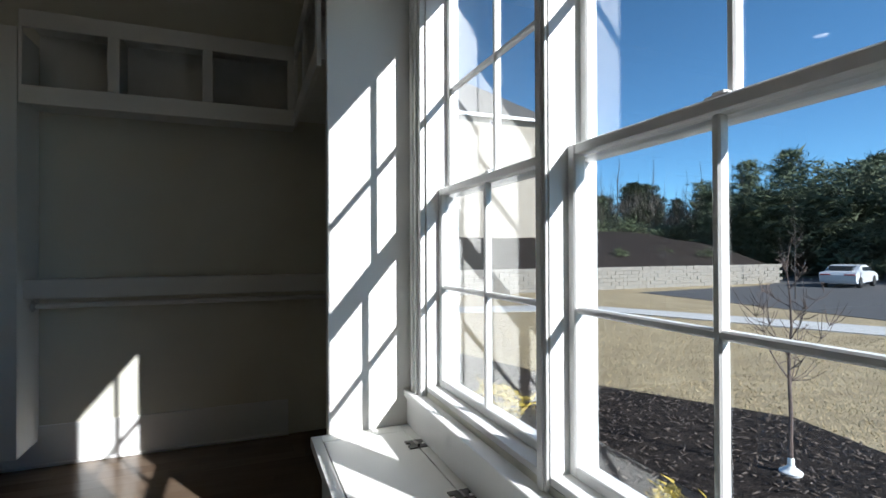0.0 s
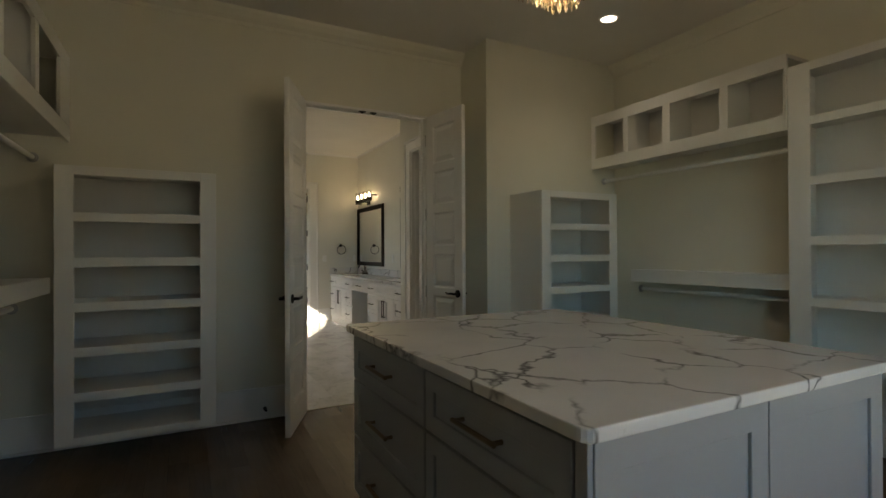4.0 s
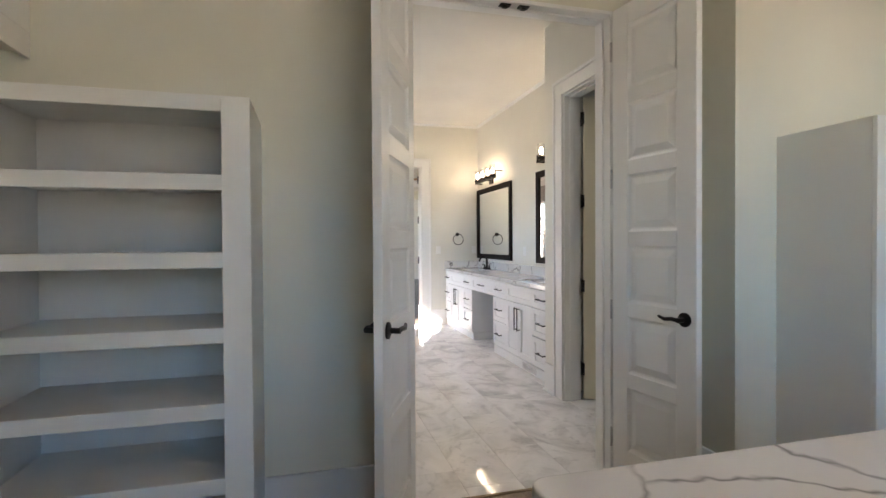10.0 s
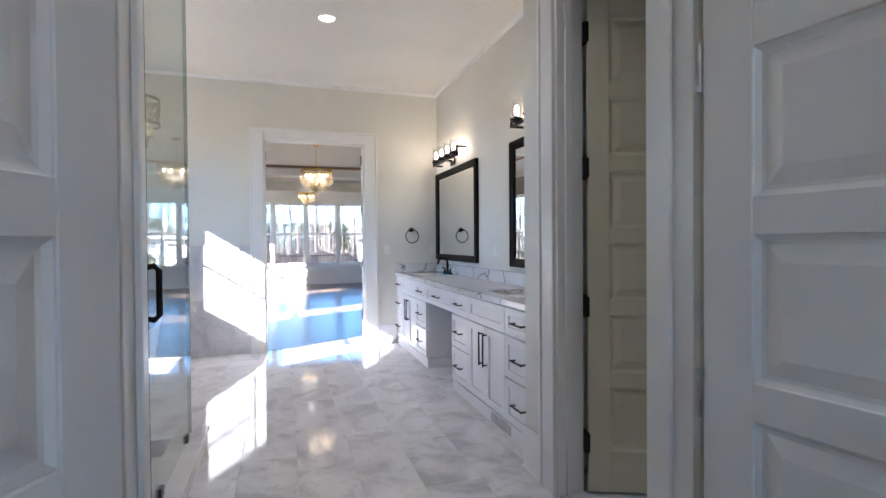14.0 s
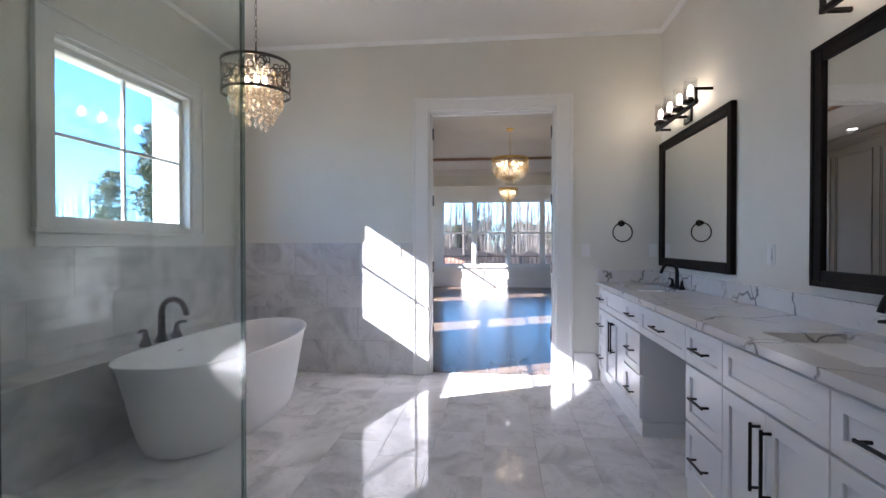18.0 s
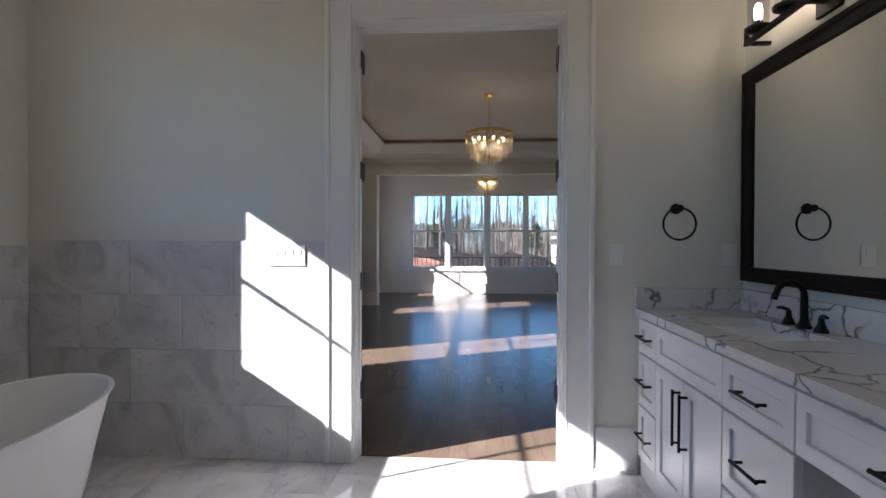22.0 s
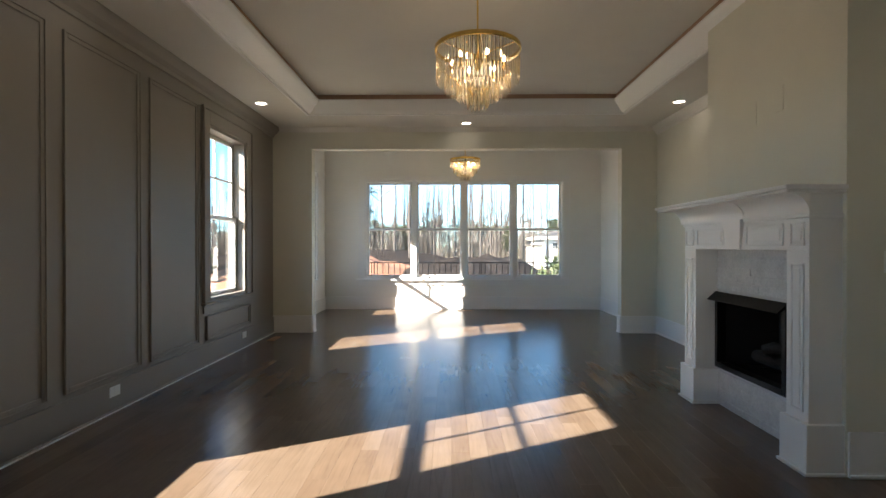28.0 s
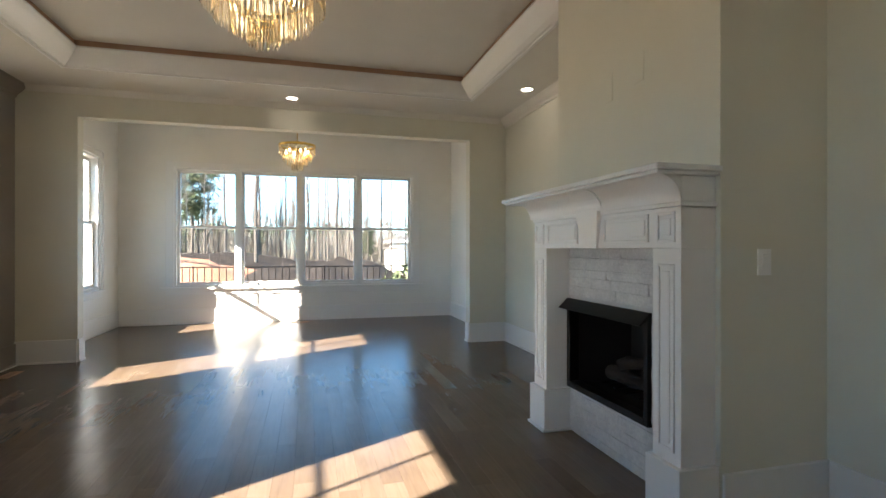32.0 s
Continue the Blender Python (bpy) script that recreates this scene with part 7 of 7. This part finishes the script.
# parked car
def car(x, y, turn):
    th = thing("car", "white parked sports saloon seen from behind", "car", (x, y, GZ + 0.02), turn)
    M_CAR = metal("car_paint", (0.62, 0.63, 0.65), 0.2, 0.0)
    prof = [(-2.35, 0.45), (-2.4, 0.8), (-2.25, 0.98), (-1.7, 1.06), (-0.9, 1.36), (0.1, 1.42), (0.9, 1.28), (1.5, 0.95), (2.2, 0.8), (2.42, 0.6), (2.4, 0.35), (-2.2, 0.28)]
    bm = bmesh.new()
    rows = []
    for yy, k in ((-0.93, 0.0), (-0.80, 1.0), (0.80, 1.0), (0.93, 0.0)):
        rows.append([bm.verts.new((px, yy, pz if (k or pz < 1.0) else 0.98)) for px, pz in prof])
    for a, b in zip(rows, rows[1:]):
        for i in range(len(prof)):
            j = (i + 1) % len(prof)
            bm.faces.new((a[i], a[j], b[j], b[i]))
    bm.faces.new(rows[0][::-1])
    bm.faces.new(rows[-1])
    bmesh.ops.recalc_face_normals(bm, faces=bm.faces[:])
    body = part("body", bm, M_CAR, th, smooth=True, local=True)
    part("rear_window", boxes([(-1.75, -0.62, 1.04, -0.95, 0.62, 1.352)], 0.05), M_PANE, body, local=True)
    part("side_window", boxes([(-0.85, -0.945, 1.0, 0.85, -0.80, 1.27)], 0.04), M_PANE, body, local=True)
    part("side_window", boxes([(-0.85, 0.80, 1.0, 0.85, 0.945, 1.27)], 0.04), M_PANE, body, local=True)
    for wx in (-1.45, 1.45):
        for wy in (-0.86, 0.86):
            tyre = lathe([(0.2, -0.11), (0.33, -0.11), (0.35, -0.07), (0.35, 0.07), (0.33, 0.11), (0.2, 0.11)], 20)
            tyre.transform(Matrix.Translation((wx, wy, 0.35)) @ Matrix.Rotation(math.pi / 2, 4, "X"))
            w = part("wheel", tyre, M_SOOT, th, smooth=True, local=True)
            rim = lathe([(0, -0.1), (0.21, -0.115), (0.21, 0.115), (0, 0.1)], 16)
            rim.transform(Matrix.Translation((wx, wy, 0.35)) @ Matrix.Rotation(math.pi / 2, 4, "X"))
            part("rim", rim, M_STEEL, w, smooth=True, local=True)
    M_TAIL = paint("tail_lamp", (0.4, 0.02, 0.015), 0.2, 0.05)
    for s in (-1, 1):
        part("tail_light", boxes([(-2.42, s * 0.35, 0.78, -2.3, s * 0.88, 0.86)], 0.01), M_TAIL, th, local=True)
car(36.6, 20.6, 15)

# deck and its railing behind the sitting nook
deck = thing("deck", "raised deck floor behind the sitting nook", "deck", (-19.8, 1.9, -0.25))
M_DECK = noisy("deck_board", [(0.3, (0.22, 0.19, 0.16)), (0.7, (0.36, 0.32, 0.28))], 3.0, 0.85, 0.3, 30.0)
for i in range(11):
    part("board", box(-18.95 - 0.15 * i - 0.145, -2.5, -0.28, -18.95 - 0.15 * i, 7.5, -0.25, bevel=0.003), M_DECK, deck)
for y in (-2.4, 2.5, 7.4):
    part("post", box(-20.6, y - 0.07, GZ, -20.46, y + 0.07, -0.28), M_DECK, deck)
rail = thing("deck_railing", "thin black metal deck railing", "railing", (-20.45, 2.5, -0.25))
part("top_rail", box(-20.465, -2.5, 0.815, -20.435, 7.5, 0.84, bevel=0.004), M_BLACK, rail)
part("bottom_rail", box(-20.46, -2.5, -0.15, -20.44, 7.5, -0.12, bevel=0.003), M_BLACK, rail)
for y in (-2.45, -0.05, 2.4, 4.85, 7.4):
    part("post", box(-20.462, y - 0.012, -0.25, -20.438, y + 0.012, 0.85, bevel=0.003), M_BLACK, rail)
bal = mesh_of("baluster", box(-0.008, -0.008, -0.12, 0.008, 0.008, 0.81), M_BLACK)
for i in range(76):
    o = new("baluster", bal)
    o.parent = rail
    o.location = (0.0, -4.95 + 0.13 * i, 0.25)
# clay and mulch banks in the yard behind
def mound(name, cx, cy, rx, ry, h, mat, label):
    bm = bmesh.new()
    N, rings = 64, []
    for k in [1.0 - 0.07 * q for q in range(14)]:
        ring = []
        for i in range(N):
            a = 2 * math.pi * i / N
            p = Vector((cx + rx * k * math.cos(a), cy + ry * k * math.sin(a), 0))
            lump = 1 + 0.3 * noise.noise(p * 0.35) + 0.16 * noise.noise(p * 1.3)
            ring.append(bm.verts.new((p.x, p.y, GZ + h * (1 - k ** 2) ** 0.6 * lump)))
        rings.append(ring)
    for a, b in zip(rings, rings[1:]):
        for i in range(N):
            bm.faces.new((a[i], a[(i + 1) % N], b[(i + 1) % N], b[i]))
    bm.faces.new(rings[-1])
    bmesh.ops.recalc_face_normals(bm, faces=bm.faces[:])
    structure(name, bm, mat, label, "bank", True)
mound("ground_clay", -36, -5.0, 9, 6.5, 1.75, M_CLAY, "bare red clay bank in the back yard")
mound("ground_bank_back", -35, 2.9, 8, 5.0, 1.6, M_MULCH, "dark mulched bank in the back yard")
mound("ground_bank_back_far", -43, -7, 8, 12, 2.0, M_MULCH, "dark earth ridge below the trees")
flat_slab("ground_sand", [(-22, -11), (-10, -11), (-10, -5), (-22, -6)], GZ - 0.1, GZ + 0.03, M_BLOCK, "pale bare earth beside the house", "bare earth")

# ================= floor boards and tiles =================
M_FLOOR_REST = plank_wood("oak_plank_rest", True)
PIECES = {}


def piece_mesh(name, lx, ly, depth, chamfer, material):
    """A flat piece, its top at z = 0, centred, with eased top edges."""
    key = (name, round(lx, 3), round(ly, 3))
    if key not in PIECES:
        a, b, c = lx / 2, ly / 2, chamfer
        v = [(-a, -b, -depth), (a, -b, -depth), (a, b, -depth), (-a, b, -depth), (-a, -b, -c), (a, -b, -c), (a, b, -c), (-a, b, -c), (c - a, c - b, 0), (a - c, c - b, 0), (a - c, b - c, 0), (c - a, b - c, 0)]
        f = [(0, 1, 5, 4), (1, 2, 6, 5), (2, 3, 7, 6), (3, 0, 4, 7), (4, 5, 9, 8), (5, 6, 10, 9), (6, 7, 11, 10), (7, 4, 8, 11), (8, 9, 10, 11)]
        me = bpy.data.meshes.new(name)
        me.from_pydata(v, [], f)
        me.materials.append(material)
        PIECES[key] = me
    return PIECES[key]


def plank_floor(parent, x0, x1, y0, y1, width, near, seed):
    """Boards along x; those in the near stretch are objects, the rest one joined mesh."""
    rg = random.Random(seed)
    verts, faces = [], []
    count = 0
    y = y0
    while y < y1 - 0.005:
        w = min(width, y1 - y)
        x = x0 - rg.uniform(0, 1.2)
        while x < x1:
            L = rg.choice((0.7, 0.9, 1.1, 1.3, 1.5, 1.7))
            a, b = max(x, x0), min(x + L, x1)
            if b - a > 0.02:
                cx, cy = (a + b) / 2, y + w / 2
                lx, ly = round(b - a, 2) - 0.0005, w - 0.0005
                me = piece_mesh("plank", lx, ly, 0.011, 0.0003, M_FLOOR)
                dz = rg.uniform(-0.0002, 0.0)
                if near(cx, cy) and count < 300:
                    count += 1
                    o = new("plank", me)
                    o.parent = parent
                    o.location = (cx, cy, dz)
                else:
                    n0 = len(verts)
                    verts += [(cx + v.co.x, cy + v.co.y, dz + v.co.z) for v in me.vertices]
                    faces += [tuple(n0 + i for i in p.vertices) for p in me.polygons]
            x += L
        y += width
    me = bpy.data.meshes.new("planks")
    me.from_pydata(verts, [], faces)
    me.materials.append(M_FLOOR_REST)
    o = new("planks", me)
    o.parent = parent
    tagged(o, kind="stuff")


plank_floor(floor_closet, CX0 - 0.02, 0.94, CY0, CY1, 0.108, lambda x, y: True, 1)
plank_floor(floor_bedroom, NX, -9.16, EY0, NY1, 0.108, lambda x, y: x > -14.6 and 0.0 < y < 3.75, 2)


def tile_floor(parent, x0, x1, y0, y1, lx, ly, ox, oy, name, material, gap=0.0016):
    row = 0
    y = oy - math.ceil((oy - y0) / ly) * ly
    row = round((y - oy) / ly)
    while y < y1:
        shift = (row % 3) * lx / 3
        x = ox + shift - math.ceil((ox + shift - x0) / lx) * lx
        while x < x1:
            a, b, c, d = max(x, x0), min(x + lx, x1), max(y, y0), min(y + ly, y1)
            if b - a > 0.02 and d - c > 0.02:
                o = new(name, piece_mesh(name, b - a - gap, d - c - gap, 0.006, 0.0006, material))
                o.parent = parent
                o.location = ((a + b) / 2, (c + d) / 2, 0.0)
            x += lx
        y += ly
        row += 1


tile_floor(floor_bath, -9.15, CX0 - 0.02, BY0, 2.525, 0.61, 0.305, -7.28, 1.0, "tile", M_MARBLE, 0.001)
tile_floor(floor_bath, -9.06, -5.49, 2.525, BY1, 0.61, 0.305, -7.28, 2.525, "tile", M_MARBLE, 0.001)
tile_floor(floor_bath, -5.37, CX0 - 0.14, 2.525, 4.2, 0.61, 0.305, -7.28, 2.525, "tile", M_MARBLE, 0.001)


def tile_wall(name, label, axis, plane, out, a0, a1, z1, seed, rows=4):
    th = structure(name, (box(plane, a0, 0, plane + out * 0.006, a1, z1) if axis == "x" else box(a0, plane, 0, a1, plane + out * 0.006, z1)), M_GROUT, label, "wall tiles")
    h = z1 / rows
    for r in range(rows):
        a = a0 - (0.61 if r % 2 else 0.3)
        while a < a1:
            b0, b1 = max(a, a0), min(a + 0.61, a1)
            if b1 - b0 > 0.02:
                o = new("tile", piece_mesh("wall_tile", b1 - b0 - 0.002, h - 0.002, 0.006, 0.0006, M_WALLTILE))
                o.parent = th
                c, z = (b0 + b1) / 2, h * (r + 0.5)
                if axis == "x":
                    o.matrix_basis = Matrix.Translation((plane + out * 0.012, c, z)) @ Matrix(((0, 0, out), (1, 0, 0), (0, 1, 0))).to_4x4()
                else:
                    o.matrix_basis = Matrix.Translation((c, plane + out * 0.012, z)) @ Matrix(((1, 0, 0), (0, 0, out), (0, 1, 0))).to_4x4()
            a += 0.61
    return th


tile_wall("trim_wainscot_end", "grey-white marble tile wainscot beside the doorway", "x", BX0, 1, BY0 + 0.014, 0.895, 1.228, 1)
tile_wall("trim_wainscot_tub", "grey-white marble tile wainscot behind the bathtub", "y", BY0, 1, -9.045, BX1, 1.198, 2)
